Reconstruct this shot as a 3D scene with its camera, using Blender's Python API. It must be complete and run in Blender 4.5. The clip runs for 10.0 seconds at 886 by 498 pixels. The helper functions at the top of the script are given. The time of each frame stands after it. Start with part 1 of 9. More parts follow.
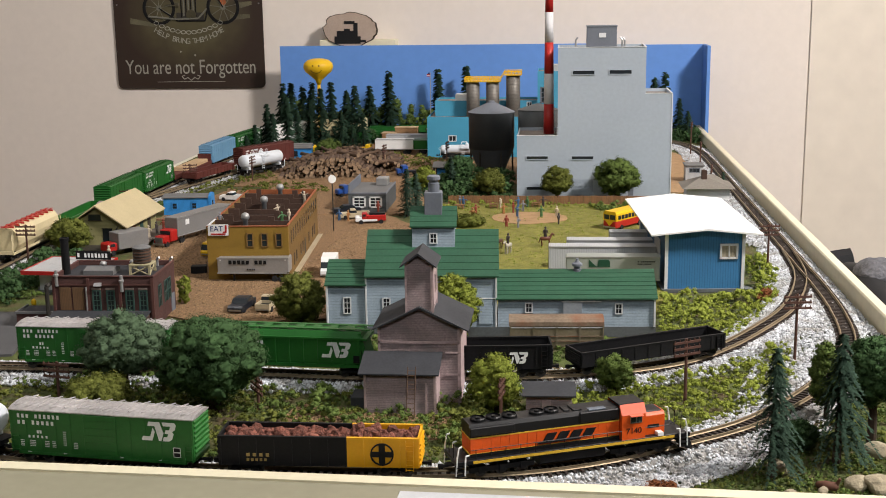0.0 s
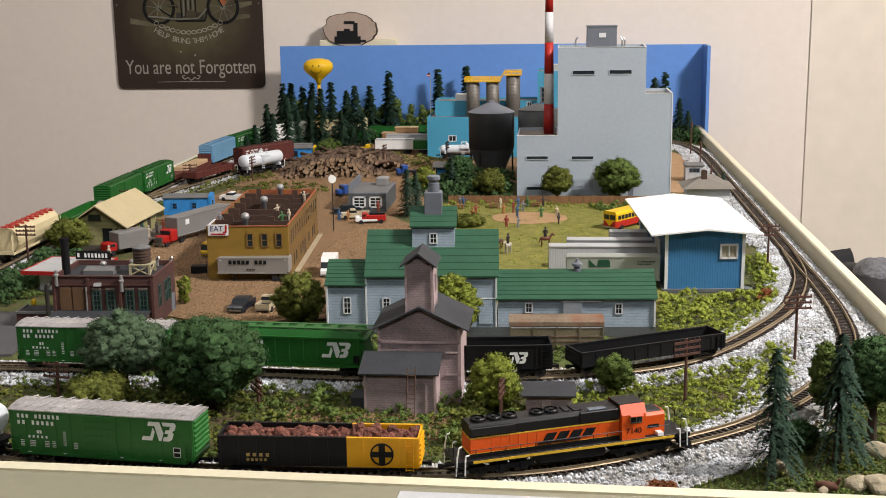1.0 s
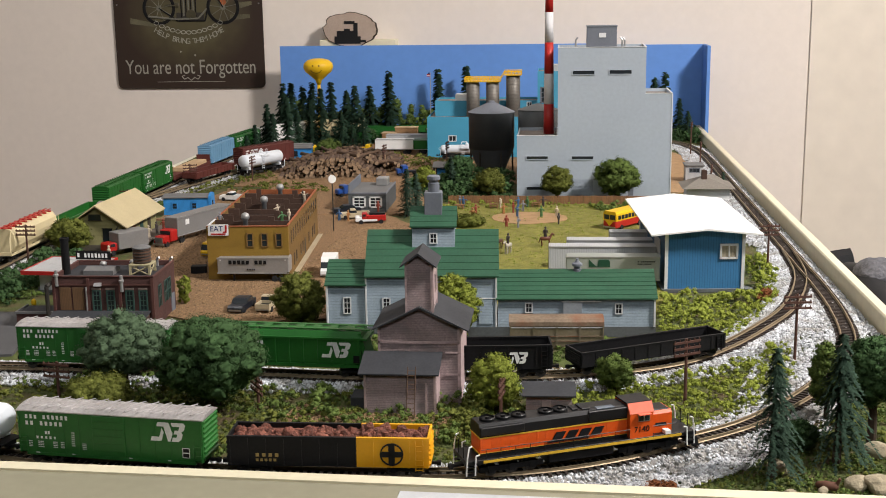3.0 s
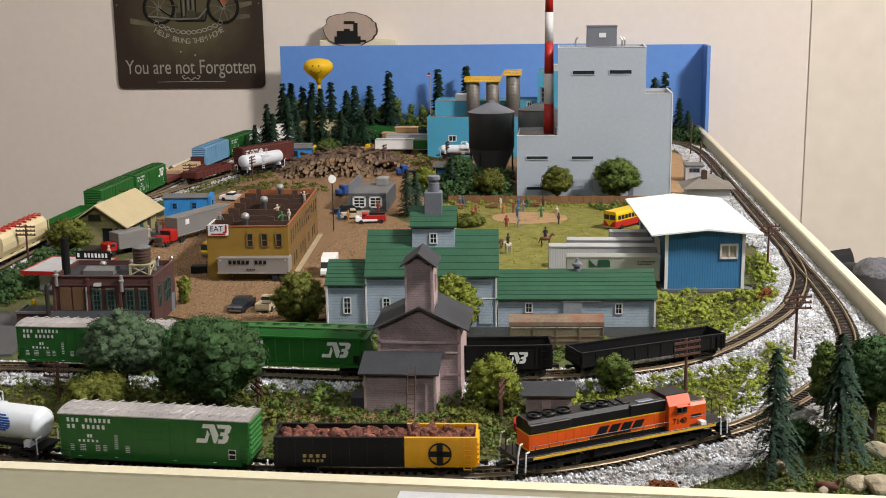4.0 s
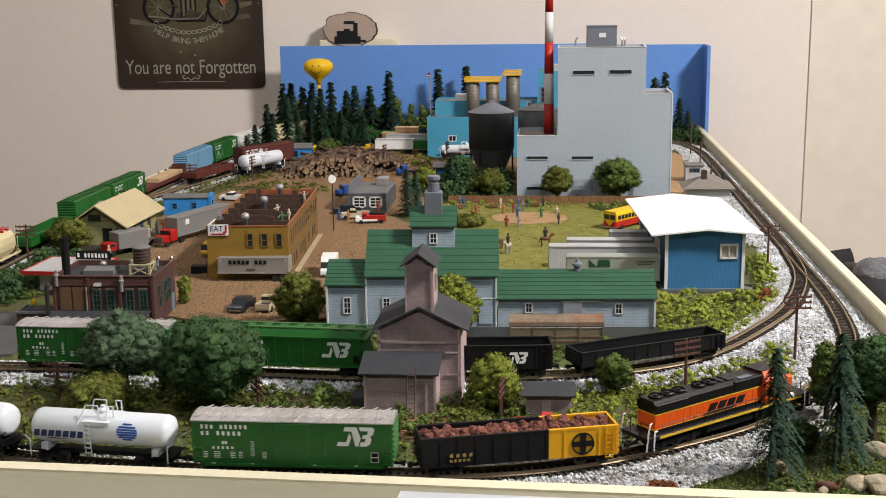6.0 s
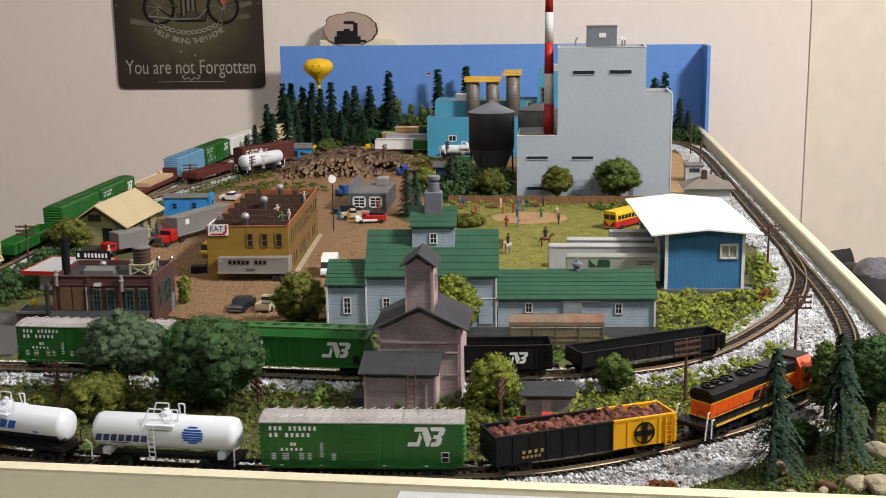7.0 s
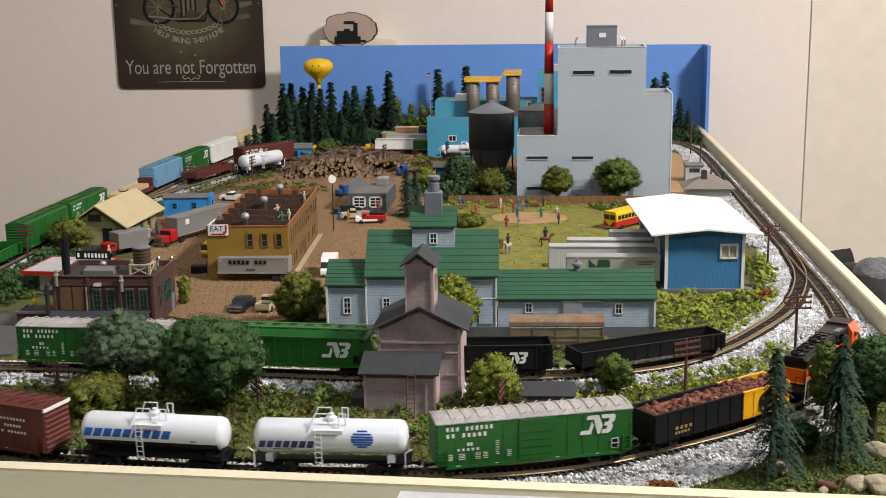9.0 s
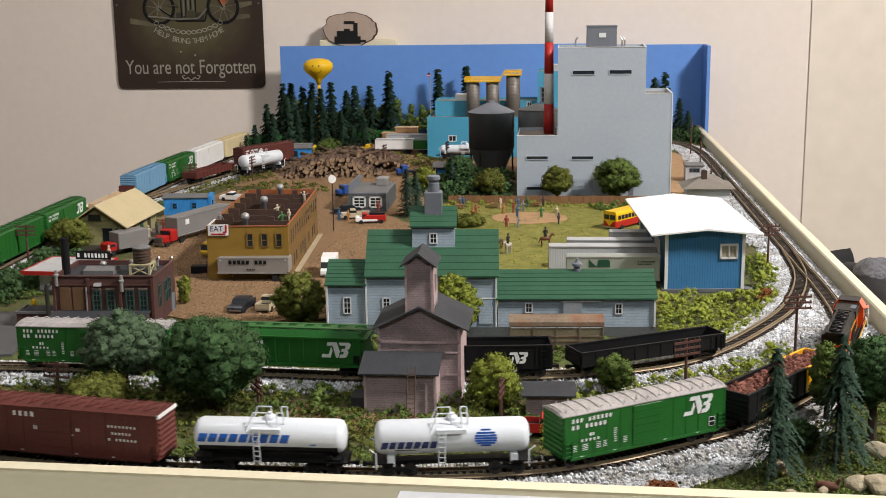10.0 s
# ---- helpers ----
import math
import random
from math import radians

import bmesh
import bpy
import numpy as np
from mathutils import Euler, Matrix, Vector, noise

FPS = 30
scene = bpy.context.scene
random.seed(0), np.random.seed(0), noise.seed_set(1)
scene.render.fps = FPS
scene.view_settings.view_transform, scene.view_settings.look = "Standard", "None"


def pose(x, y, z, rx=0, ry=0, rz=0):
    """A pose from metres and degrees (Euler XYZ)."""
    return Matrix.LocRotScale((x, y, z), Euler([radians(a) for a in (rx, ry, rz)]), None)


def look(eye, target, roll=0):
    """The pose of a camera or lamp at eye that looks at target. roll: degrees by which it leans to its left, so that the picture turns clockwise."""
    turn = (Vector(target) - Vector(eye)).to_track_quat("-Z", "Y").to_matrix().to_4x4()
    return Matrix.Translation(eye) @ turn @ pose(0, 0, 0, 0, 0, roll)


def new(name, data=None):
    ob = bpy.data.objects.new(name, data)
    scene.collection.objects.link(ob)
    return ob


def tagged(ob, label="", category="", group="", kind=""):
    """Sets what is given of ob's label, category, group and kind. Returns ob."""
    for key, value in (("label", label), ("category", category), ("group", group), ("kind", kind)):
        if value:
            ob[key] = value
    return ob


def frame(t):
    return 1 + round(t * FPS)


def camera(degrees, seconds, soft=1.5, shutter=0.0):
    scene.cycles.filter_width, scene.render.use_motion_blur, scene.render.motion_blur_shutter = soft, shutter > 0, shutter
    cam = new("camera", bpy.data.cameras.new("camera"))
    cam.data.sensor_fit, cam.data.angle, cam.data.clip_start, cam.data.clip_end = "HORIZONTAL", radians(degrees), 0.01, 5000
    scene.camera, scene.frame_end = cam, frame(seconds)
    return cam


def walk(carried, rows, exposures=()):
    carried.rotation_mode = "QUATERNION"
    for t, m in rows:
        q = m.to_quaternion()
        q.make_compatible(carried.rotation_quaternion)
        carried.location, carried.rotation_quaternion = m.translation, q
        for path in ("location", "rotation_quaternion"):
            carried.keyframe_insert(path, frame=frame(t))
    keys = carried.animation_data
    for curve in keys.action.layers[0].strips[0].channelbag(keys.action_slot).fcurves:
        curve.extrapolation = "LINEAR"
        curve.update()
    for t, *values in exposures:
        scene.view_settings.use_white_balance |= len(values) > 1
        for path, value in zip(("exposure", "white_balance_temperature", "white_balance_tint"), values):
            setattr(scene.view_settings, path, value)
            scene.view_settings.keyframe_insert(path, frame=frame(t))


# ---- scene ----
# camera: a still phone on a stand in front of the layout
cam = camera(40.39, 10.0, soft=0.95, shutter=0.5)
EYE = Vector((0.0, 0.0, 0.2317))
_yaw, _dip = radians(5.6), radians(12.075)
AIM = EYE + Vector((-math.sin(_yaw) * math.cos(_dip), math.cos(_yaw) * math.cos(_dip), -math.sin(_dip)))
walk(cam, [(0.0, look(EYE, AIM, -0.779)), (10.0, look(EYE, AIM, -0.779))], [(0.0, 0.03), (2.7, 0.03), (3.8, -0.02), (10.0, -0.02)])

# ------------------------------------------------------------- light
world = bpy.data.worlds.new("room_air")
world.use_nodes = True
world.node_tree.nodes["Background"].inputs[0].default_value = (0.9, 0.93, 1.0, 1)
world.node_tree.nodes["Background"].inputs[1].default_value = 0.035
scene.world = world


def area(name, at, aim, size, watts, rgb):
    d = bpy.data.lights.new(name, "AREA")
    d.shape, d.size, d.energy, d.color = "DISK", size, watts, rgb
    ob = new(name, d)
    ob.matrix_world = look(at, aim)
    return ob


area("ceiling_and_fill_light", (1.15, 0.50, 1.36), (0.1, 1.3, 0.0), 0.30, 67, (1.0, 0.94, 0.90))
area("ceiling_and_fill_light", (-0.75, 0.45, 1.36), (-0.2, 1.2, 0.0), 0.25, 4, (1.0, 0.95, 0.92))
# fill light added behind the camera to brighten front faces; no known source
area("ceiling_and_fill_light", (0.30, -0.70, 1.36), (0.0, 0.6, 0.0), 0.25, 9, (0.92, 0.97, 1.0))


# ------------------------------------------------------------- materials
def nodes_of(name):
    m = bpy.data.materials.new(name)
    m.use_nodes = True
    n, l = m.node_tree.nodes, m.node_tree.links
    return m, n, l, n["Principled BSDF"]


def paint(name, rgb, rough=0.5, metal=0.0, var=0.16, coarse=45.0, fine=600.0, bump=0.15, dist=0.0004, rnd=0.0, dirt=None, lines=None, spec=0.4):
    """A surface with two scales of variation. lines: (axis, pitch, depth) of fine grooves; dirt: a second colour in blotches."""
    m, n, l, b = nodes_of(name)
    tc = n.new("ShaderNodeTexCoord")
    big, small = n.new("ShaderNodeTexNoise"), n.new("ShaderNodeTexNoise")
    for t, s in ((big, coarse), (small, fine)):
        t.inputs["Scale"].default_value, t.inputs["Detail"].default_value = s, 4
        l.new(tc.outputs["Object"], t.inputs["Vector"])
    mixf = n.new("ShaderNodeMath")
    mixf.operation = "ADD"
    l.new(big.outputs["Fac"], mixf.inputs[0]), l.new(small.outputs["Fac"], mixf.inputs[1])
    ramp = n.new("ShaderNodeMapRange")
    ramp.inputs["From Min"].default_value, ramp.inputs["From Max"].default_value = 0.65, 1.35
    ramp.inputs["To Min"].default_value, ramp.inputs["To Max"].default_value = 1 - var, 1 + var
    l.new(mixf.outputs[0], ramp.inputs["Value"])
    hsv = n.new("ShaderNodeHueSaturation")
    hsv.inputs["Color"].default_value = (*rgb, 1)
    l.new(ramp.outputs[0], hsv.inputs["Value"])
    out = hsv.outputs[0]
    if rnd:
        info = n.new("ShaderNodeObjectInfo")
        geo = n.new("ShaderNodeNewGeometry")
        add = n.new("ShaderNodeMath")
        add.operation = "ADD"
        l.new(info.outputs["Random"], add.inputs[0]), l.new(geo.outputs["Random Per Island"], add.inputs[1])
        mr = n.new("ShaderNodeMapRange")
        mr.inputs["From Max"].default_value = 2.0
        mr.inputs["To Min"].default_value, mr.inputs["To Max"].default_value = 1 - rnd, 1 + rnd
        l.new(add.outputs[0], mr.inputs["Value"])
        h2 = n.new("ShaderNodeHueSaturation")
        l.new(out, h2.inputs["Color"]), l.new(mr.outputs[0], h2.inputs["Value"])
        out = h2.outputs[0]
    if dirt:
        t = n.new("ShaderNodeTexNoise")
        t.inputs["Scale"].default_value, t.inputs["Detail"].default_value = coarse * 1.7, 6
        l.new(tc.outputs["Object"], t.inputs["Vector"])
        mr = n.new("ShaderNodeMapRange")
        mr.inputs["From Min"].default_value, mr.inputs["From Max"].default_value = 0.45, 0.7
        l.new(t.outputs["Fac"], mr.inputs["Value"])
        mx = n.new("ShaderNodeMix")
        mx.data_type = "RGBA"
        l.new(mr.outputs[0], mx.inputs["Factor"])
        l.new(out, mx.inputs["A"])
        mx.inputs["B"].default_value = (*dirt, 1)
        out = mx.outputs["Result"]
    l.new(out, b.inputs["Base Color"])
    b.inputs["Roughness"].default_value, b.inputs["Metallic"].default_value = rough, metal
    b.inputs["Specular IOR Level"].default_value = spec
    bp = n.new("ShaderNodeBump")
    bp.inputs["Strength"].default_value, bp.inputs["Distance"].default_value = bump, dist
    l.new(small.outputs["Fac"], bp.inputs["Height"])
    if lines:
        axis, pitch, depth = lines
        w = n.new("ShaderNodeTexWave")
        w.wave_type, w.bands_direction, w.wave_profile = "BANDS", axis, "SAW"
        w.inputs["Scale"].default_value = 0.31416 / pitch
        l.new(tc.outputs["Object"], w.inputs["Vector"])
        groove = n.new("ShaderNodeMapRange")
        groove.inputs["From Min"].default_value, groove.inputs["From Max"].default_value = 0.0, 0.28
        groove.inputs["To Min"].default_value, groove.inputs["To Max"].default_value = 0.62, 1.03
        l.new(w.outputs["Fac"], groove.inputs["Value"])
        h3 = n.new("ShaderNodeHueSaturation")
        l.new(out, h3.inputs["Color"]), l.new(groove.outputs[0], h3.inputs["Value"])
        l.new(h3.outputs[0], b.inputs["Base Color"])
        b2 = n.new("ShaderNodeBump")
        b2.inputs["Strength"].default_value, b2.inputs["Distance"].default_value = 1.0, depth
        l.new(w.outputs["Fac"], b2.inputs["Height"]), l.new(bp.outputs[0], b2.inputs["Normal"])
        b2.invert = True
        bp = b2
    l.new(bp.outputs[0], b.inputs["Normal"])
    return m


def glow(name, rgb, strength):
    m, n, l, b = nodes_of(name)
    b.inputs["Emission Color"].default_value, b.inputs["Emission Strength"].default_value = (*rgb, 1), strength
    return m


WALL = paint("painted_wall", (0.79, 0.712, 0.645), 0.8, var=0.03, coarse=1.5, fine=90, bump=0.08)
PANEL = paint("pale_wood_veneer", (0.77, 0.695, 0.60), 0.55, var=0.07, coarse=3, fine=25, bump=0.05)
FLOOR = paint("brown_carpet", (0.18, 0.15, 0.12), 0.95, var=0.25, coarse=8, fine=300)
CEIL = paint("white_ceiling", (0.8, 0.8, 0.78), 0.9, var=0.02)
CREAM = paint("cream_painted_wood", (0.74, 0.68, 0.50), 0.5, var=0.07, coarse=9, fine=150, bump=0.1)
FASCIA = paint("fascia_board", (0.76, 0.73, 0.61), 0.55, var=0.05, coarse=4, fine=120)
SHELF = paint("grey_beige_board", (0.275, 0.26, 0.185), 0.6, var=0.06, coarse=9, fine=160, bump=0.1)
EARTH = paint("earth_and_turf", (0.085, 0.105, 0.028), 0.95, var=0.45, coarse=40, fine=900, bump=0.8, dist=0.0015, dirt=(0.105, 0.072, 0.036))
SKYBOARD = paint("sky_blue_board", (0.125, 0.285, 0.69), 0.6, var=0.05, coarse=6, fine=100)
TIE = paint("dark_brown_tie", (0.035, 0.025, 0.02), 0.8, var=0.3, rnd=0.3)
RAIL = paint("brass_rail", (0.30, 0.235, 0.15), 0.55, 0.6, var=0.2)
BED = paint("ballast_bed", (0.27, 0.26, 0.245), 0.95, var=0.5, coarse=150, fine=700, bump=1.0, dist=0.001)
STONE = paint("grey_white_stone", (0.50, 0.515, 0.54), 0.85, var=0.2, rnd=0.8, dirt=(0.33, 0.315, 0.29))
BLACK = paint("black_paint", (0.009, 0.009, 0.010), 0.6, var=0.3, spec=0.2)
WHITE = paint("white_paint", (0.78, 0.78, 0.77), 0.45, var=0.05)
STEEL = paint("dark_steel", (0.05, 0.045, 0.04), 0.5, 0.4, var=0.3)
SHINY = paint("bright_steel", (0.45, 0.45, 0.45), 0.3, 0.9, var=0.1)
GLASS, _n, _l, _b = nodes_of("dark_glass")
_b.inputs["Base Color"].default_value, _b.inputs["Roughness"].default_value = (0.02, 0.025, 0.03, 1), 0.08


# ------------------------------------------------------------- builders
class Build:
    """Gathers shapes into one mesh."""

    def __init__(self):
        self.bm = bmesh.new()

    def add(self, verts, faces, m=None):
        vs = [self.bm.verts.new(m @ Vector(v) if m else v) for v in verts]
        for f in faces:
            self.bm.faces.new([vs[i] for i in f])
        return self

    def box(self, x0, x1, y0, y1, z0, z1, bev=0.0, m=None):
        t = bmesh.new() if bev else self.bm
        vs = [t.verts.new((x, y, z)) for x in (x0, x1) for y in (y0, y1) for z in (z0, z1)]
        for f in ((0, 1, 3, 2), (4, 6, 7, 5), (0, 4, 5, 1), (2, 3, 7, 6), (0, 2, 6, 4), (1, 5, 7, 3)):
            t.faces.new([vs[i] for i in f])
        if bev:
            bmesh.ops.bevel(t, geom=t.edges[:], offset=bev, segments=1, affect="EDGES")
            self.merge(t, m)
        elif m:
            for v in vs:
                v.co = m @ v.co
        return self

    def merge(self, t, m=None):
        idx = {}
        for v in t.verts:
            idx[v] = self.bm.verts.new(m @ v.co if m else v.co)
        for f in t.faces:
            self.bm.faces.new([idx[v] for v in f.verts])
        t.free()
        return self

    def prism(self, profile, a0, a1, axis="x", m=None):
        """Extrudes a closed profile along an axis. x: profile is (y, z); y: (x, z); z: (x, y)."""
        put = {"x": lambda a, p: (a, p[0], p[1]), "y": lambda a, p: (p[0], a, p[1]), "z": lambda a, p: (p[0], p[1], a)}[axis]
        k = len(profile)
        vs = [put(a, p) for a in (a0, a1) for p in profile]
        fs = [tuple(range(k)), tuple(range(2 * k - 1, k - 1, -1))] + [(i, i + k, (i + 1) % k + k, (i + 1) % k) for i in range(k)]
        return self.add(vs, fs, m)

    def lathe(self, profile, n=16, m=None):
        """Turns (radius, z) pairs round z."""
        vs = [(r * math.cos(2 * math.pi * i / n), r * math.sin(2 * math.pi * i / n), z) for r, z in profile for i in range(n)]
        k = len(profile)
        fs = [(j * n + i, j * n + (i + 1) % n, (j + 1) * n + (i + 1) % n, (j + 1) * n + i) for j in range(k - 1) for i in range(n)]
        fs += [tuple(range(n - 1, -1, -1)), tuple((k - 1) * n + i for i in range(n))]
        return self.add(vs, fs, m)

    def rod(self, a, b, r, n=6, r2=None):
        a, b = Vector(a), Vector(b)
        d = b - a
        m = Matrix.Translation(a) @ d.to_track_quat("Z", "Y").to_matrix().to_4x4()
        return self.lathe([(r, 0), (r if r2 is None else r2, d.length)], n, m)

    def path(self, pts, r, n=6):
        for a, b in zip(pts, pts[1:]):
            self.rod(a, b, r, n)
        return self

    def mesh(self, name, material, smooth=False):
        bmesh.ops.recalc_face_normals(self.bm, faces=self.bm.faces[:])
        me = bpy.data.meshes.new(name)
        self.bm.to_mesh(me)
        self.bm.free()
        me.materials.append(material)
        if smooth:
            for p in me.polygons:
                p.use_smooth = True
        return me


def part(name, build, material, parent=None, label="", smooth=False, m=None):
    ob = new(name, build if isinstance(build, bpy.types.Mesh) else build.mesh(name, material, smooth))
    if parent:
        ob.parent = parent
    if m:
        ob.matrix_basis = m
    if label:
        ob["label"] = label
    return ob


def thing(name, m, label, category, group="", kind=""):
    ob = new(name)
    ob.empty_display_size = 0.005
    ob.matrix_basis = m
    return tagged(ob, label, category, group, kind)


def box(x0, x1, y0, y1, z0, z1, bev=0.0):
    return Build().box(x0, x1, y0, y1, z0, z1, bev)


def soup(name, verts, faces, material, normals=None):
    me = bpy.data.meshes.new(name)
    me.from_pydata([tuple(v) for v in verts], [], [tuple(f) for f in faces])
    me.materials.append(material)
    if normals is not None:
        me.polygons.foreach_set("use_smooth", [True] * len(me.polygons))
        me.normals_split_custom_set_from_vertices([tuple(q) for q in normals])
    return me


def letters(name, body, size, material, parent, m, depth=0.0001, align="CENTER"):
    c = bpy.data.curves.new(name, "FONT")
    c.body, c.size, c.extrude, c.align_x, c.align_y = body, size, depth, align, "CENTER"
    t = bpy.data.objects.new("letters_source", c)
    scene.collection.objects.link(t)
    me = bpy.data.meshes.new_from_object(t.evaluated_get(bpy.context.evaluated_depsgraph_get()))
    bpy.data.objects.remove(t)
    me.materials.clear()
    me.materials.append(material)
    return part(name, me, material, parent, m=m)


# ------------------------------------------------------------- room
def room():
    def wall(name, b, mat=WALL, label="plain pale beige painted room wall"):
        return tagged(part(name, b, mat), label, "wall", kind="structure")
    wall("wall_north", box(-3.2, 3.2, 2.05, 2.15, -0.95, 1.45))
    wall("wall_west", box(-3.3, -3.2, -4.0, 2.15, -0.95, 1.45))
    wall("wall_east", box(3.2, 3.3, -4.0, 2.15, -0.95, 1.45))
    wall("wall_south", box(-3.3, 3.3, -4.1, -4.0, -0.95, 1.45))
    tagged(part("ceiling", box(-3.3, 3.3, -4.1, 2.15, 1.45, 1.55), CEIL), "plain white ceiling", "ceiling", kind="structure")
    tagged(part("floor", box(-3.3, 3.3, -4.1, 2.15, -1.05, -0.95), FLOOR), "brown carpet floor under the table", "floor", kind="structure")
    # the third fixture is made up to go with the added fill light
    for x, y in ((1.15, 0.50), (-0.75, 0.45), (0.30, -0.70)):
        lamp = thing("unseen_ceiling_lamp", pose(x, y, 1.45), "unseen round white ceiling lamp, switched on", "lamp", "ceiling lamps")
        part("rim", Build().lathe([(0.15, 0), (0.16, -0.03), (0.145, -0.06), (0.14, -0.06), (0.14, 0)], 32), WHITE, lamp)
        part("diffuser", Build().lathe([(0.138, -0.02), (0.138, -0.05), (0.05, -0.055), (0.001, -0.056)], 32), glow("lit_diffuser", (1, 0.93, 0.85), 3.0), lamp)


room()


# ------------------------------------------------------------- layout table
X0, X1, Y0, Y1 = -0.53, 0.219, 0.523, 1.985
SKEW = 0.036


def front(x):
    """The front edge of the table, which runs slightly askew."""
    return Y0 - SKEW * (x + 0.2)


def table():
    t = thing("layout_table", pose(0, 0, 0), "cream-edged wooden table carrying the model railway", "table", kind="structure")
    part("tabletop", Build().prism([(X0, front(X0)), (X1, front(X1)), (X1, Y1), (X0, Y1)], -0.04, -0.012, "z"), FASCIA, t)
    a, b = X0 - 0.009, X1 + 0.009
    strip = lambda d: [(a, front(a) - d), (b, front(b) - d), (b, front(b)), (a, front(a))]
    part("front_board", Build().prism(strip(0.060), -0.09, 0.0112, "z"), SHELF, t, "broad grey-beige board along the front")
    part("front_cap", Build().prism(strip(0.0084), 0.0112, 0.0124, "z"), CREAM, t, "cream painted edge strip")
    part("side_board", box(X1, X1 + 0.009, front(X1) + 0.0003, Y1, -0.09, 0.014, 0.0012), CREAM, t)
    part("side_board", box(X0 - 0.009, X0, front(X0) + 0.0003, Y1, -0.09, -0.0015, 0.0008), FASCIA, t)
    for x in (X0 + 0.05, X1 - 0.05):
        for y in (Y0 + 0.08, Y1 - 0.08):
            part("leg", box(x - 0.025, x + 0.025, y - 0.025, y + 0.025, -0.95, -0.04, 0.003), CREAM, t)


table()


def ground():
    nx, ny = 90, 170
    v, f = [], []
    for j in range(ny + 1):
        for i in range(nx + 1):
            x = X0 + (X1 - X0) * i / nx
            y = front(x) + (Y1 - front(x)) * j / ny
            z = 0.0006 * noise.noise((x * 40, y * 40, 0)) + 0.0003 * noise.noise((x * 150, y * 150, 3))
            v.append((x, y, z - 0.0012))
    for j in range(ny):
        for i in range(nx):
            a = j * (nx + 1) + i
            f.append((a, a + 1, a + nx + 2, a + nx + 1))
    k = len(v)
    for x, y in ((X0, front(X0)), (X1, front(X1)), (X1, Y1), (X0, Y1)):
        v.append((x, y, -0.0119))
    f.append((k + 3, k + 2, k + 1, k))
    tagged(part("ground", soup("ground", v, f, EARTH), EARTH), "uneven brown earth and green turf base", "ground", kind="structure")


ground()


# ------------------------------------------------------------- track
RAILTOP = 0.006


def spline(ctrl, closed=False, step=0.002):
    """A smooth line through control points, as evenly spaced (x, y)."""
    p = [Vector((*c, 0)) for c in ctrl]
    n = len(p)
    pts = []
    for i in range(n if closed else n - 1):
        a, b, c, d = (p[(i + k) % n] if closed else p[min(max(i + k, 0), n - 1)] for k in (-1, 0, 1, 2))
        al = [max((q - r).length, 1e-6) ** 0.5 for q, r in ((b, a), (c, b), (d, c))]
        t0, t1 = 0.0, al[0]
        t2 = t1 + al[1]
        t3 = t2 + al[2]
        for k in range(30):
            t = t1 + (t2 - t1) * k / 30
            A1 = a if al[0] < 2e-3 else a * ((t1 - t) / al[0]) + b * ((t - t0) / al[0])
            A2 = b * ((t2 - t) / al[1]) + c * ((t - t1) / al[1])
            A3 = c if al[2] < 2e-3 else c * ((t3 - t) / al[2]) + d * ((t - t2) / al[2])
            B1 = A1 * ((t2 - t) / (t2 - t0)) + A2 * ((t - t0) / (t2 - t0))
            B2 = A2 * ((t3 - t) / (t3 - t1)) + A3 * ((t - t1) / (t3 - t1))
            pts.append(B1 * ((t2 - t) / (t2 - t1)) + B2 * ((t - t1) / (t2 - t1)))
    pts.append(p[0] if closed else p[-1])
    d = np.array([(q.x, q.y) for q in pts])
    s = np.r_[0, np.cumsum(np.linalg.norm(np.diff(d, axis=0), axis=1))]
    k = max(2, int(s[-1] / step))
    u = np.linspace(0, s[-1], k + 1)
    return np.c_[np.interp(u, s, d[:, 0]), np.interp(u, s, d[:, 1])], s[-1]


MAIN, MAIN_LEN = spline([(-0.19, 0.5404), (-0.12, 0.5387), (-0.055, 0.5416), (-0.024, 0.547), (0.002, 0.555), (0.029, 0.5682), (0.0585, 0.5877), (0.089, 0.6095),
                         (0.1045, 0.6239), (0.1415, 0.6715), (0.173, 0.729), (0.190, 0.783), (0.1985, 0.854), (0.2012, 0.925), (0.2014, 0.99), (0.2015, 1.2), (0.2015, 1.45), (0.2015, 1.65),
                         (0.198, 1.74), (0.180, 1.82), (0.135, 1.885), (0.06, 1.92), (-0.05, 1.925), (-0.20, 1.925), (-0.32, 1.912), (-0.40, 1.86), (-0.445, 1.78),
                         (-0.463, 1.67), (-0.4705, 1.56), (-0.477, 1.42), (-0.481, 1.28), (-0.481, 1.0), (-0.479, 0.87), (-0.472, 0.78), (-0.447, 0.69), (-0.403, 0.622), (-0.34, 0.573), (-0.27, 0.5507)], True)
SIDING, _ = spline([(-0.50, 0.703), (-0.40, 0.698), (-0.30, 0.6955), (-0.18, 0.6925), (-0.117, 0.6885), (-0.06, 0.690), (-0.012, 0.696), (0.042, 0.7105), (0.079, 0.731), (0.108, 0.7635), (0.1365, 0.8075),
                    (0.164, 0.859), (0.1855, 0.926), (0.196, 0.98), (0.2005, 1.06)])
YARD, _ = spline([(-0.474, 1.30), (-0.458, 1.38), (-0.441, 1.45), (-0.425, 1.51), (-0.400, 1.565), (-0.365, 1.615), (-0.31, 1.66), (-0.25, 1.69)])


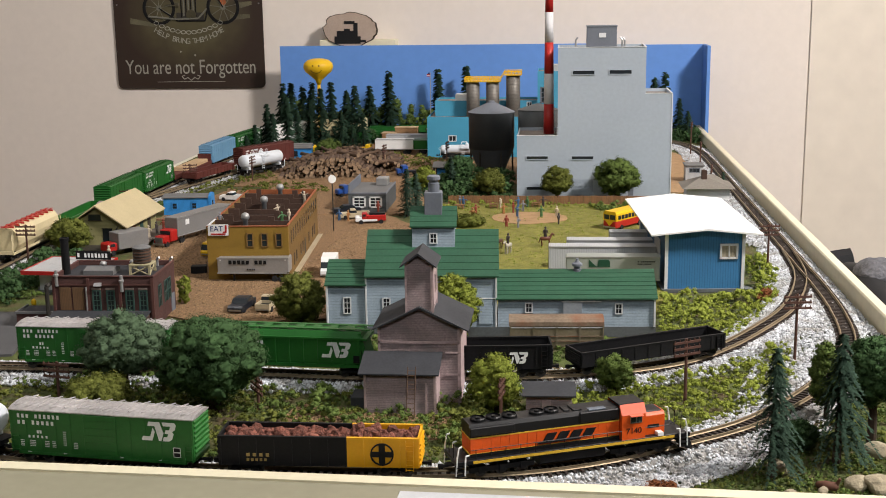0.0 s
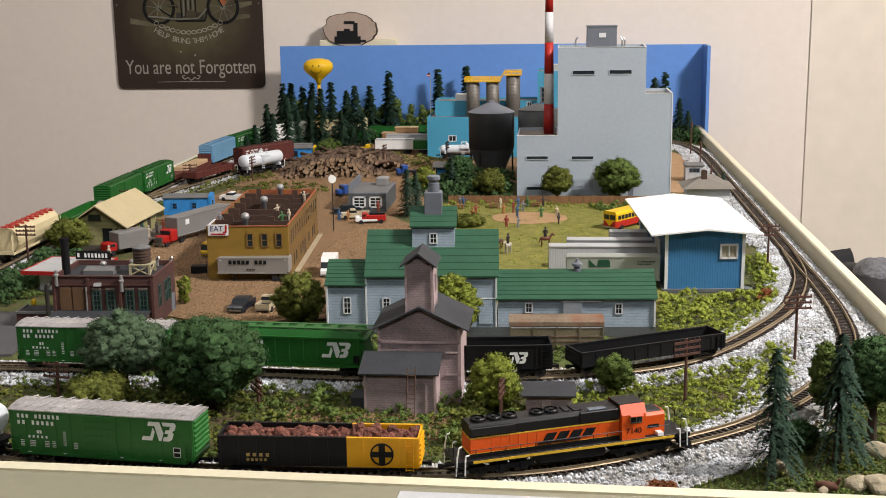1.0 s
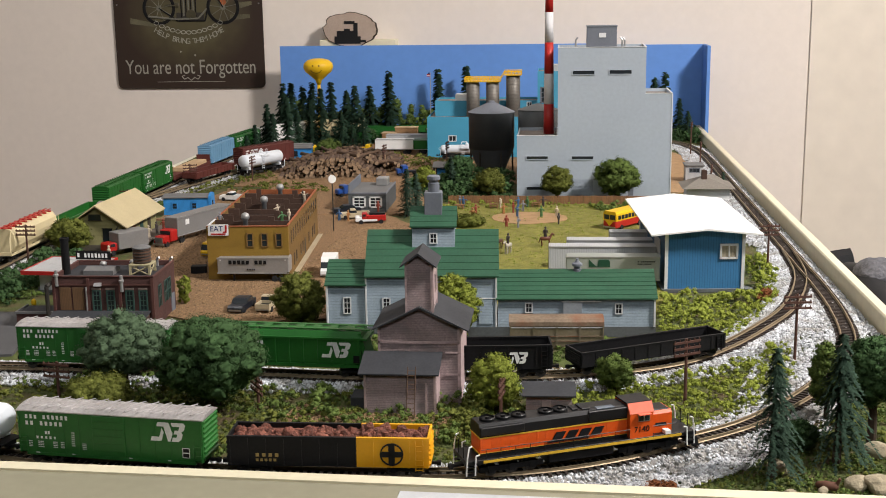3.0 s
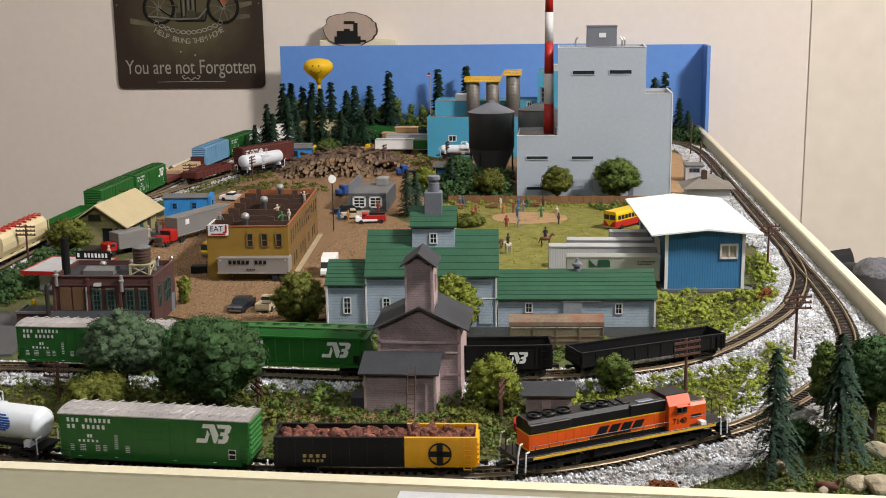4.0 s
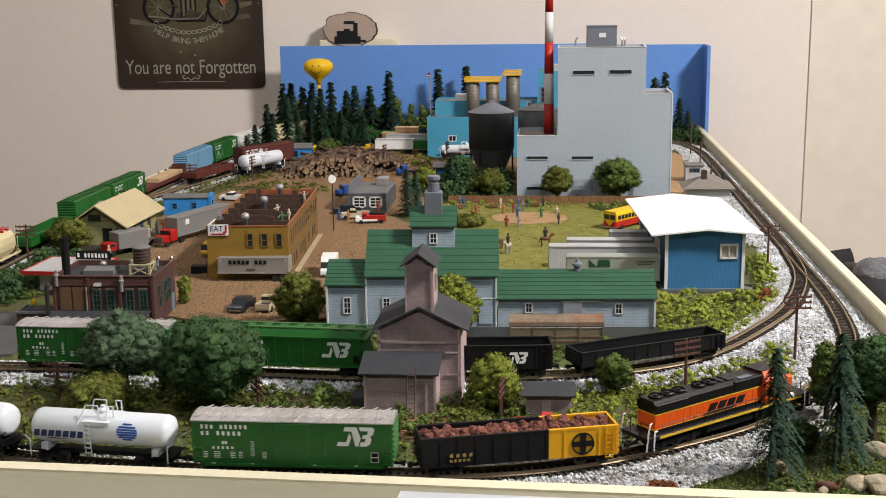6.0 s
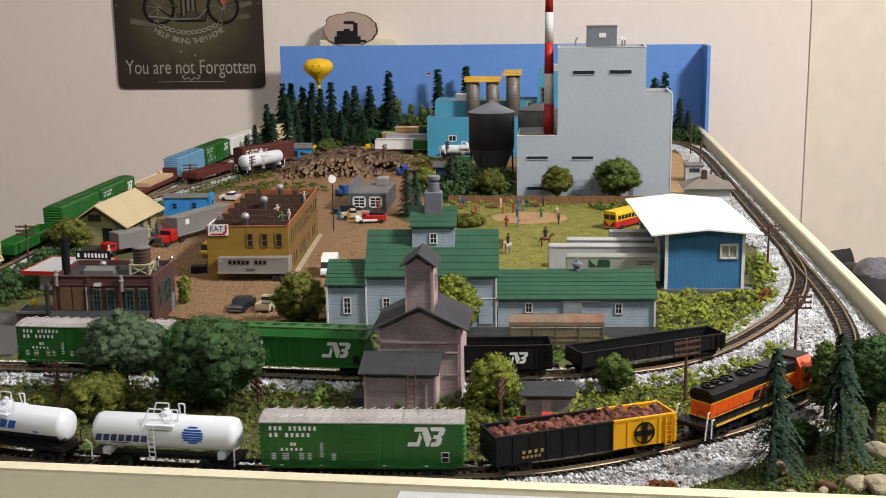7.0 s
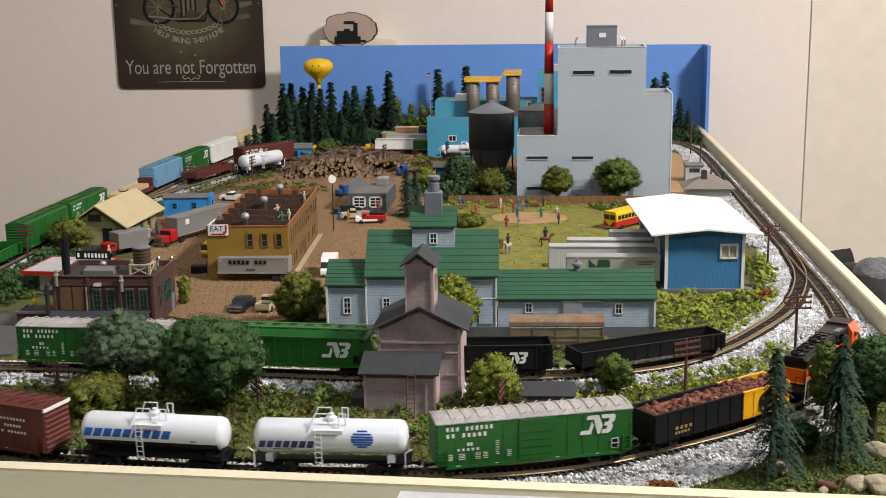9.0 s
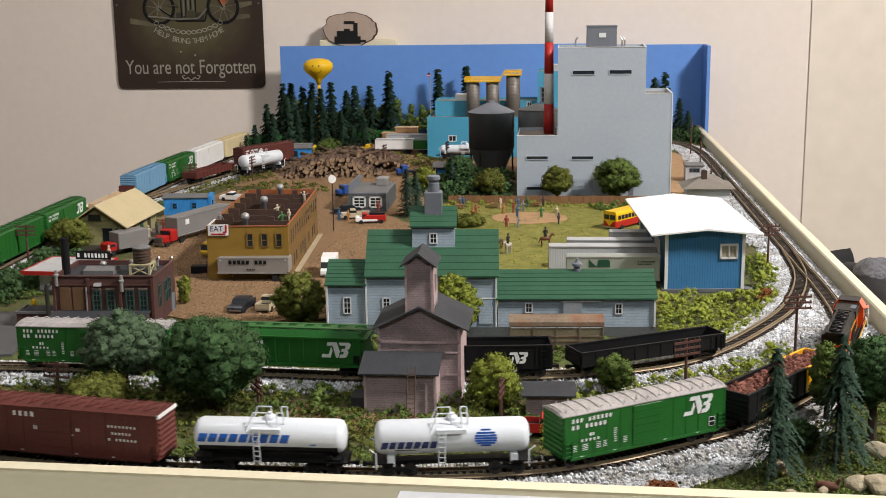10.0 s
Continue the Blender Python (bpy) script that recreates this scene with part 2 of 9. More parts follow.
def sweep(line, profile, z):
    """Extrudes a (sideways, up) profile along a line."""
    t = np.gradient(line, axis=0)
    t /= np.linalg.norm(t, axis=1)[:, None]
    nrm = np.c_[-t[:, 1], t[:, 0]]
    k = len(profile)
    v, f = [], []
    for (x, y), (a, b) in zip(line, nrm):
        v += [(x + a * o, y + b * o, z + h) for o, h in profile]
    for i in range(len(line) - 1):
        for j in range(k):
            j2 = (j + 1) % k
            f.append((i * k + j, i * k + j2, i * k + k + j2, i * k + k + j))
    f += [tuple(range(k - 1, -1, -1)), tuple((len(line) - 1) * k + j for j in range(k))]
    return v, f


TIE_MESH = box(-0.0008, 0.0008, -0.0078, 0.0078, 0.0, 0.0012, 0.0001).mesh("tie", TIE)


def track(name, line, label, single, skip=()):
    """Ballast bed, two rails and ties. single: a test of the places whose ties are parts of their own."""
    tr = thing(name, pose(0, 0, 0), label, "track", kind="structure")
    part("ballast_bed", soup("ballast_bed", *sweep(line[::3], [(-0.017, -0.0015), (-0.010, 0.0024), (0.010, 0.0024), (0.017, -0.0015)], 0), BED), BED, tr)
    for o in (-0.0045, 0.0045):
        rail = [(o - 0.0004, 0), (o - 0.0002, -0.0002), (o - 0.0002, -0.0014), (o - 0.0006, -0.0018), (o - 0.0006, -0.002), (o + 0.0006, -0.002), (o + 0.0006, -0.0018), (o + 0.0002, -0.0014), (o + 0.0002, -0.0002), (o + 0.0004, 0)]
        part("rail", soup("rail", *sweep(line, rail, RAILTOP), RAIL), RAIL, tr)
    rest_v, rest_f, count = [], [], 0
    base = np.array([v.co for v in TIE_MESH.vertices])
    polys = [tuple(p.vertices) for p in TIE_MESH.polygons]
    for i in range(1, len(line) - 1, 2):
        d = line[i + 1] - line[i - 1]
        m = pose(line[i][0], line[i][1], RAILTOP - 0.0031, 0, 0, math.degrees(math.atan2(d[1], d[0])) + random.uniform(-1.5, 1.5))
        if single(line[i]) and count < 290:
            part("tie", TIE_MESH, TIE, tr, m=m)
            count += 1
        else:
            k = len(rest_v)
            a = np.array(m)
            rest_v += list(base @ a[:3, :3].T + a[:3, 3])
            rest_f += [tuple(k + q for q in p) for p in polys]
    if rest_v:
        tagged(part("ties", soup("ties", rest_v, rest_f, TIE), TIE, tr), kind="stuff")
    return tr


def stones(name, label, spots, size, material, zfun=None):
    """Loose stones as one heap."""
    rng = np.random.default_rng(4)
    ico = bmesh.new()
    bmesh.ops.create_icosphere(ico, subdivisions=1, radius=1)
    sh = np.array([v.co for v in ico.verts])
    fs = np.array([[v.index for v in f.verts] for f in ico.faces])
    ico.free()
    n = len(spots)
    v = sh[None] * rng.uniform(0.65, 1.25, (n, len(sh), 1)) * rng.uniform(0.6, 1.3, (n, 1, 3))
    v = v * (size * rng.uniform(0.55, 1.35, n))[:, None, None] + np.asarray(spots)[:, None, :]
    f = fs[None] + (np.arange(n) * len(sh))[:, None, None]
    return tagged(part(name, soup(name, v.reshape(-1, 3).tolist(), f.reshape(-1, 3).tolist(), material), material), label, "ballast", kind="stuff")


def ballast(line, pick, width, n, seed):
    rng = np.random.default_rng(seed)
    t = np.gradient(line, axis=0)
    t /= np.linalg.norm(t, axis=1)[:, None]
    i = rng.integers(0, len(line), n)
    side = np.where(rng.random(n) < 0.5, -1, 1)
    o = side * (0.0072 + width * rng.random(n) ** 1.4)
    q = line[i] + np.c_[-t[i, 1], t[i, 0]] * o[:, None]
    z = np.clip(0.0026 - (abs(o) - 0.009) * 0.16, 0.0003, 0.003)
    # a few between the ties
    mid = rng.random(n) < 0.05
    q[mid] = line[i[mid]] + rng.uniform(-0.003, 0.003, (mid.sum(), 2))
    z[mid] = 0.0027
    p = np.c_[q, z]
    inside = (p[:, 0] > X0 + 0.003) & (p[:, 0] < X1 - 0.003) & (p[:, 1] > front(p[:, 0]) + 0.003) & (p[:, 1] < Y1 - 0.003)
    for other in (MAIN, SIDING):
        if other is not line:
            d = np.min(np.linalg.norm(p[:, None, :2] - other[None, ::4], axis=2), axis=1)
            inside &= d > 0.0085
    return p[inside & np.array([pick(x, y) for x, y, _ in p])]


track("main_track", MAIN, "main line track with brass rails on dark ties", lambda p: p[1] < 0.62 and -0.31 < p[0] < 0.13)
track("siding_track", SIDING, "siding track with brass rails curving to the turnout", lambda p: p[0] > -0.35)
track("yard_track", YARD, "weathered yard track beside the main line", lambda p: False)
stones("ballast", "loose grey and white ballast stones along the tracks", np.vstack([ballast(MAIN, lambda x, y: True, 0.017, 30000, 1), ballast(SIDING, lambda x, y: True, 0.016, 15000, 2),
                                                                                   ballast(YARD, lambda x, y: True, 0.008, 1600, 3)]), 0.00100, STONE)


# ------------------------------------------------------------- backdrop
def backdrop():
    b = thing("backdrop", pose(0, 0, 0), "plain sky-blue board standing behind the layout", "backdrop", kind="structure")
    part("board", box(-0.4617, 0.06, 1.985, 1.990, -0.012, 0.1462), SKYBOARD, b)
    part("board", box(0.0602, 0.2335, 1.984, 1.989, -0.012, 0.1435), SKYBOARD, b)
    part("side_board", box(0.2285, 0.2335, 1.925, 1.984, -0.012, 0.1435), SKYBOARD, b)


backdrop()


# ------------------------------------------------------------- rolling stock
BN_GREEN = paint("bright_green_car_paint", (0.016, 0.118, 0.019), 0.42, var=0.12)
ROOF_METAL = paint("galvanised_car_roof", (0.52, 0.50, 0.50), 0.38, 0.5, var=0.25)
RED_OXIDE = paint("red_oxide_paint", (0.105, 0.026, 0.020), 0.6, var=0.2)
CAR_BLUE = paint("pale_blue_car_paint", (0.16, 0.33, 0.50), 0.5, var=0.1)
CAR_CREAM = paint("cream_car_paint", (0.66, 0.56, 0.34), 0.5, var=0.1)
CAR_RED = paint("red_stripe_paint", (0.42, 0.03, 0.02), 0.5)
CAR_YELLOW = paint("yellow_car_paint", (0.72, 0.36, 0.008), 0.45, var=0.06)
LOCO_ORANGE = paint("orange_engine_paint", (0.66, 0.088, 0.008), 0.42, var=0.08)
# engine orange made paler and pinker: lamp light painted into the colour
CAB_ORANGE_LIT = paint("lit_orange_cab_paint", (0.80, 0.17, 0.10), 0.4, var=0.05)
LOCO_BLACK = paint("satin_black_engine_paint", (0.008, 0.008, 0.009), 0.42, var=0.2, spec=0.25)
STRIPE = paint("yellow_stripe_paint", (0.62, 0.38, 0.03), 0.5)
TANK_WHITE = paint("white_tank_paint", (0.68, 0.72, 0.77), 0.3, var=0.03)
LETTER_WHITE = paint("white_lettering", (0.72, 0.74, 0.72), 0.6, var=0.15)
LETTER_GOLD = paint("dull_gold_lettering", (0.35, 0.25, 0.08), 0.6)
LETTER_BLUE = paint("blue_lettering", (0.015, 0.10, 0.42), 0.5)
LETTER_NAVY = paint("navy_lettering", (0.02, 0.035, 0.14), 0.5)
ORE = paint("rusty_red_stone_load", (0.24, 0.088, 0.06), 0.9, var=0.6, coarse=300, fine=1500, bump=1.0, dist=0.0008, rnd=0.45, dirt=(0.07, 0.028, 0.022))
TAN_LOAD = paint("tan_timber_load", (0.52, 0.36, 0.21), 0.8, var=0.15)


def truck_mesh(name="truck"):
    b = Build()
    for y in (-0.0062, 0.0062):
        b.prism([(-0.0075, 0.0026), (-0.006, 0.0042), (-0.002, 0.0046), (0.002, 0.0046), (0.006, 0.0042), (0.0075, 0.0026), (0.005, 0.002), (0.002, 0.0032), (-0.002, 0.0032), (-0.005, 0.002)], y - 0.0007, y + 0.0007, "y")
        for x in (-0.0055, 0.0055):
            b.box(x - 0.001, x + 0.001, y - 0.0011, y + 0.0011, 0.0022, 0.0042)
    b.box(-0.0015, 0.0015, -0.006, 0.006, 0.0028, 0.005)
    return b.mesh(name, BLACK)


def wheel_mesh():
    b = Build()
    for y in (-0.0045, 0.0045):
        s = 1 if y > 0 else -1
        b.lathe([(0.0034, -s * 0.0009), (0.0034, -s * 0.0006), (0.0029, -s * 0.0005), (0.0028, s * 0.0008)], 14, Matrix.Translation((0, y, 0)) @ pose(0, 0, 0, 90))
    b.rod((0, -0.0045, 0), (0, 0.0045, 0), 0.0006)
    return b.mesh("wheelset", STEEL)


TRUCK, WHEELS = truck_mesh(), wheel_mesh()
COUPLER = Build().box(-0.003, 0.0034, -0.0007, 0.0007, 0.0040, 0.0052).box(0.0028, 0.0048, -0.0011, 0.0013, 0.0036, 0.0056).mesh("coupler", BLACK)


def running_gear(car, length, inset=0.012, axles=(-0.0055, 0.0055)):
    for e in (-1, 1):
        x = e * (length / 2 - inset)
        t = part("truck", TRUCK, BLACK, car, m=pose(x, 0, 0))
        for a in axles:
            part("wheelset", WHEELS, STEEL, t, m=pose(a, 0, 0.0029))
        part("coupler", COUPLER, BLACK, car, m=pose(e * (length / 2), 0, 0, 0, 0, 0 if e > 0 else 180))


def bars(name, parent, material, x, y, z, w, h, n, seed=1, fill=0.7, label=""):
    """A row of n plain bars standing for writing on a car's side (facing -y)."""
    b = Build()
    r = random.Random(seed)
    p = w / n
    for i in range(n):
        if n > 5 and r.random() < 0.06:
            continue
        b.box(x + i * p, x + i * p + p * fill, y - 0.00012, y, z, z + h * r.uniform(0.9, 1.0))
    return part(name, b, material, parent, label)


def arrow_emblem(parent, material, x, y, z, w, h, name="emblem"):
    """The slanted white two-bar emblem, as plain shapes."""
    b = Build()
    t = 0.0001
    for prof in ([(0, 0), (0.36, 0), (0.36, 0.46), (0.25, 0.70), (0.25, 0.22), (0, 0.22)],
                 [(0.06, 1), (0.42, 1), (0.66, 0.42), (0.66, 0.0), (0.58, 0.0), (0.30, 0.78), (0.06, 0.78)],
                 [(0.50, 1), (0.92, 1), (1, 0.88), (1, 0.62), (0.93, 0.51), (1, 0.40), (1, 0.12), (0.92, 0), (0.70, 0), (0.70, 0.22), (0.82, 0.22), (0.82, 0.40), (0.70, 0.40), (0.70, 0.60), (0.82, 0.60), (0.82, 0.80), (0.58, 0.80)]):
        b.prism([(x + (p[0] + 0.2 * p[1]) * w / 1.2, z + p[1] * h) for p in prof], y - t, y, "y")
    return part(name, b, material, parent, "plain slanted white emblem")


def car_base(name, length, label, group="cars of the moving train"):
    c = thing(name, pose(0, 0, RAILTOP), label, "railway car", group)
    part("underframe", box(-length / 2 + 0.001, length / 2 - 0.001, -0.0045, 0.0045, 0.0048, 0.0066), BLACK, c)
    running_gear(c, length)
    return c


def boxcar(label, body, roof, length=0.0965, high=0.0278, sill=0.0062, writing=True, emblem=True, group="cars of the moving train", ribs=12, white_end=False):
    """A boxcar; the side that the camera sees is -y."""
    c = car_base("boxcar", length, label, group)
    h, w = length / 2, 0.0094
    b = Build().box(-h, h, -w, w, sill, high, 0.0002)
    part("body", b, body, c)
    ribbed = Build()
    for i in range(ribs + 1):
        x = -h + 0.001 + (length - 0.002) * i / ribs
        if abs(x) > 0.012:
            for s in (-1, 1):
                ribbed.box(x - 0.00025, x + 0.00025, s * w - 0.00018, s * w + 0.00018, sill, high - 0.0006)
    tagged(part("side_ribs", ribbed, body, c), kind="stuff")
    for e in (-1, 1):
        ends = Build()
        for k in range(8):
            z = sill + 0.0016 + k * (high - sill - 0.003) / 7.4
            ends.prism([(e * h, z), (e * (h + 0.0007), z + 0.0005), (e * (h + 0.0007), z + 0.001), (e * h, z + 0.0016)], -w + 0.0009, w - 0.0009, "y")
        part("end_rib_panel", ends, body, c)
    door = Build().box(-0.0085, 0.0085, -w - 0.0005, -w, sill + 0.0003, high - 0.001, 0.0001)
    door.box(-0.0085, 0.0085, w, w + 0.0005, sill + 0.0003, high - 0.001, 0.0001)
    for k in range(5):
        z = sill + 0.003 + k * 0.0037
        door.box(-0.0078, 0.0078, -w - 0.0007, -w - 0.0004, z, z + 0.0002)
    part("door", door, body, c)
    part("sill_rail", box(-h + 0.004, h - 0.004, -w - 0.0003, w + 0.0003, sill - 0.0012, sill + 0.0002), body, c)
    ov = w + 0.0003
    r = Build().prism([(-ov, high - 0.0005), (-ov, high), (-0.6 * ov, high + 0.0012), (0, high + 0.0017), (0.6 * ov, high + 0.0012), (ov, high), (ov, high - 0.0005)], -h - 0.0004, h + 0.0004, "x")
    part("roof", r, roof, c)
    seams = Build()
    n = 14
    for i in range(n + 1):
        x = -h + 0.001 + (length - 0.002) * i / n
        seams.prism([(-ov, high + 0.0001), (-0.6 * ov, high + 0.0013), (0, high + 0.0018), (0.6 * ov, high + 0.0013), (ov, high + 0.0001), (0.6 * ov, high + 0.0017), (0, high + 0.0022), (-0.6 * ov, high + 0.0017)], x - 0.0003, x + 0.0003, "x")
        if i < n:
            for s in (-1, 1):
                a = s * 0.5 * ov
                seams.add([(x + 0.0012, a - 0.003, high + 0.0014), (x + 0.0016, a - 0.003, high + 0.0014), (x + 0.0056, a + 0.003, high + 0.0014), (x + 0.0052, a + 0.003, high + 0.0014),
                           (x + 0.0012, a - 0.003, high + 0.0019), (x + 0.0016, a - 0.003, high + 0.0019), (x + 0.0056, a + 0.003, high + 0.0019), (x + 0.0052, a + 0.003, high + 0.0019)],
                          [(0, 1, 2, 3), (4, 5, 6, 7), (0, 1, 5, 4), (2, 3, 7, 6), (1, 2, 6, 5), (0, 3, 7, 4)])
    part("roof_seams", seams, roof, c)
    for x0 in (-h + 0.0008, h - 0.0048):
        lad = Build()
        for k in range(4):
            lad.box(x0, x0 + 0.004, -w - 0.0009, -w - 0.0006, sill + 0.0012 + k * 0.0022, sill + 0.0015 + k * 0.0022)
        for x in (x0, x0 + 0.0038):
            lad.box(x, x + 0.0003, -w - 0.0007, -w, sill, sill + 0.0085)
        part("ladder", lad, body, c)
    if white_end:
        part("end_cap", box(h - 0.0002, h + 0.0008, -ov, ov, high - 0.0016, high + 0.0002), WHITE, c)
    y = -w - 0.0003
    if writing:
        bars("lettering", c, LETTER_WHITE, -h + 0.0045, y, high - 0.0040, 0.0235, 0.0021, 10, 3, 0.52)
        bars("lettering", c, LETTER_WHITE, -h + 0.0045, y, high - 0.0073, 0.0205, 0.0021, 8, 9, 0.52)
        bars("lettering", c, LETTER_WHITE, -h + 0.0145, y, high - 0.0117, 0.0030, 0.0016, 2, 2)
        bars("lettering", c, LETTER_WHITE, -h + 0.0098, y, high - 0.0141, 0.0115, 0.0013, 5, 5, 0.45)
        for k, (dx, ww) in enumerate(((0.0055, 0.002), (0.0105, 0.0032), (0.0185, 0.0025), (0.0225, 0.002), (0.034, 0.0022), (0.0435, 0.003))):
            for q in range(4):
                bars("data_lines", c, LETTER_WHITE, -h + dx, y, high - 0.0158 - q * 0.0009, ww, 0.0004, 3, k * 4 + q, 0.8)
        for q in range(7):
            bars("data_lines", c, LETTER_WHITE, -h + 0.0285, y, high - 0.0105 - q * 0.0011, 0.0018, 0.0004, 2, q, 0.8)
    if emblem:
        arrow_emblem(c, LETTER_WHITE, h - 0.0265, y, high - 0.0115, 0.0185, 0.0095)
        sq = box(h - 0.0105, h - 0.0068, y - 0.00012, y, sill + 0.0022, sill + 0.0072)
        part("notice_panel", sq, LETTER_WHITE, c)
        part("notice_panel", Build().box(h - 0.0102, h - 0.0071, y - 0.0002, y - 0.0001, sill + 0.0050, sill + 0.0069).box(h - 0.0102, h - 0.0071, y - 0.0002, y - 0.0001, sill + 0.0025, sill + 0.0044), BLACK, c)
    part("sill_marks", Build().box(-h + 0.009, -h + 0.011, y - 0.0001, y, sill, sill + 0.0004).box(-0.02, -0.0185, y - 0.0001, y, sill, sill + 0.0004).box(0.01, 0.0115, y - 0.0001, y, sill, sill + 0.0004).box(0.03, 0.0315, y - 0.0001, y, sill, sill + 0.0004), LETTER_WHITE, c)
    return c


def gondola(label, body, length=0.0965, high=0.0200, end_paint=None, load=False, group="cars of the moving train", depth=0.0172, posts=11, sill=0.0058, end_posts=True):
    c = car_base("gondola", length, label, group)
    h, w, t = length / 2, 0.0093, 0.0005
    split = h - 0.0345 if end_paint else h
    for mat, x0, x1, nm in ((body, -h, split, "body"), (end_paint, split, h, "painted_end")):
        if mat is None:
            continue
        b = Build()
        for s in (-1, 1):
            b.box(x0, x1, s * w - t, s * w + t, sill, high)
            b.box(x0, x1, s * w - 0.0008, s * w + 0.0008, high - 0.0004, high + 0.0006)
            for i in range(posts + 1):
                x = -h + 0.001 + (length - 0.002) * i / posts
                if x0 - 1e-6 <= x <= x1 + 1e-6:
                    b.box(x - 0.0005, x + 0.0005, s * (w + t) - 0.0004, s * (w + t) + 0.0004, sill, high - 0.0004)
        for e in ((-1,) if mat is body else ()) + ((1,) if x1 == h else ()):
            b.box(e * (h - 0.0005) - 0.0005, e * (h - 0.0005) + 0.0005, -w, w, sill, high + 0.0006)
            for k in range(5):
                b.box(e * h - 0.0006, e * h + 0.0007, -w, w, sill + 0.001 + k * (high - sill - 0.002) / 5, sill + 0.0021 + k * (high - sill - 0.002) / 5)
        if mat is body:
            b.box(-h, h, -w, w, sill, sill + 0.0012)
        part(nm, b, mat, c)
    lad = Build()
    for k in range(6):
        lad.box(h - 0.0065, h - 0.003, -w - 0.0014, -w - 0.0011, sill - 0.001 + k * (high - sill) / 6, sill - 0.0007 + k * (high - sill) / 6)
    for x in (h - 0.0066, h - 0.0031):
        lad.box(x, x + 0.0003, -w - 0.0014, -w - 0.0005, sill - 0.0015, high - 0.0005)
    part("ladder", lad, end_paint or body, c)
    if load:
        rng = random.Random(8)
        for _ in range(150):
            st = bmesh.new()
            bmesh.ops.create_icosphere(st, subdivisions=2, radius=1)
            k = rng.random() * 50
            for v in st.verts:
                v.co *= 1 + 0.38 * noise.noise(v.co * 1.7 + Vector((k, 0, 0))) + 0.12 * noise.noise(v.co * 5 + Vector((0, k, 0)))
            r = rng.uniform(0.0016, 0.0033)
            x, y = rng.uniform(-h + 0.003, h - 0.003), rng.uniform(-w + 0.002, w - 0.002)
            z = high - 0.0020 + rng.uniform(-0.0012, 0.0012) - 0.04 * abs(y)
            m = Matrix.Translation((x, y, z)) @ Euler((rng.uniform(0, 6), rng.uniform(0, 6), rng.uniform(0, 6))).to_matrix().to_4x4() @ Matrix.Diagonal((r * 1.2, r, r * 0.75, 1))
            part("stone", Build().merge(st, m), ORE, c)
        part("stone_bed", box(-h + 0.001, h - 0.001, -w + 0.0006, w - 0.0006, sill + 0.002, high - 0.002), ORE, c)
    return c


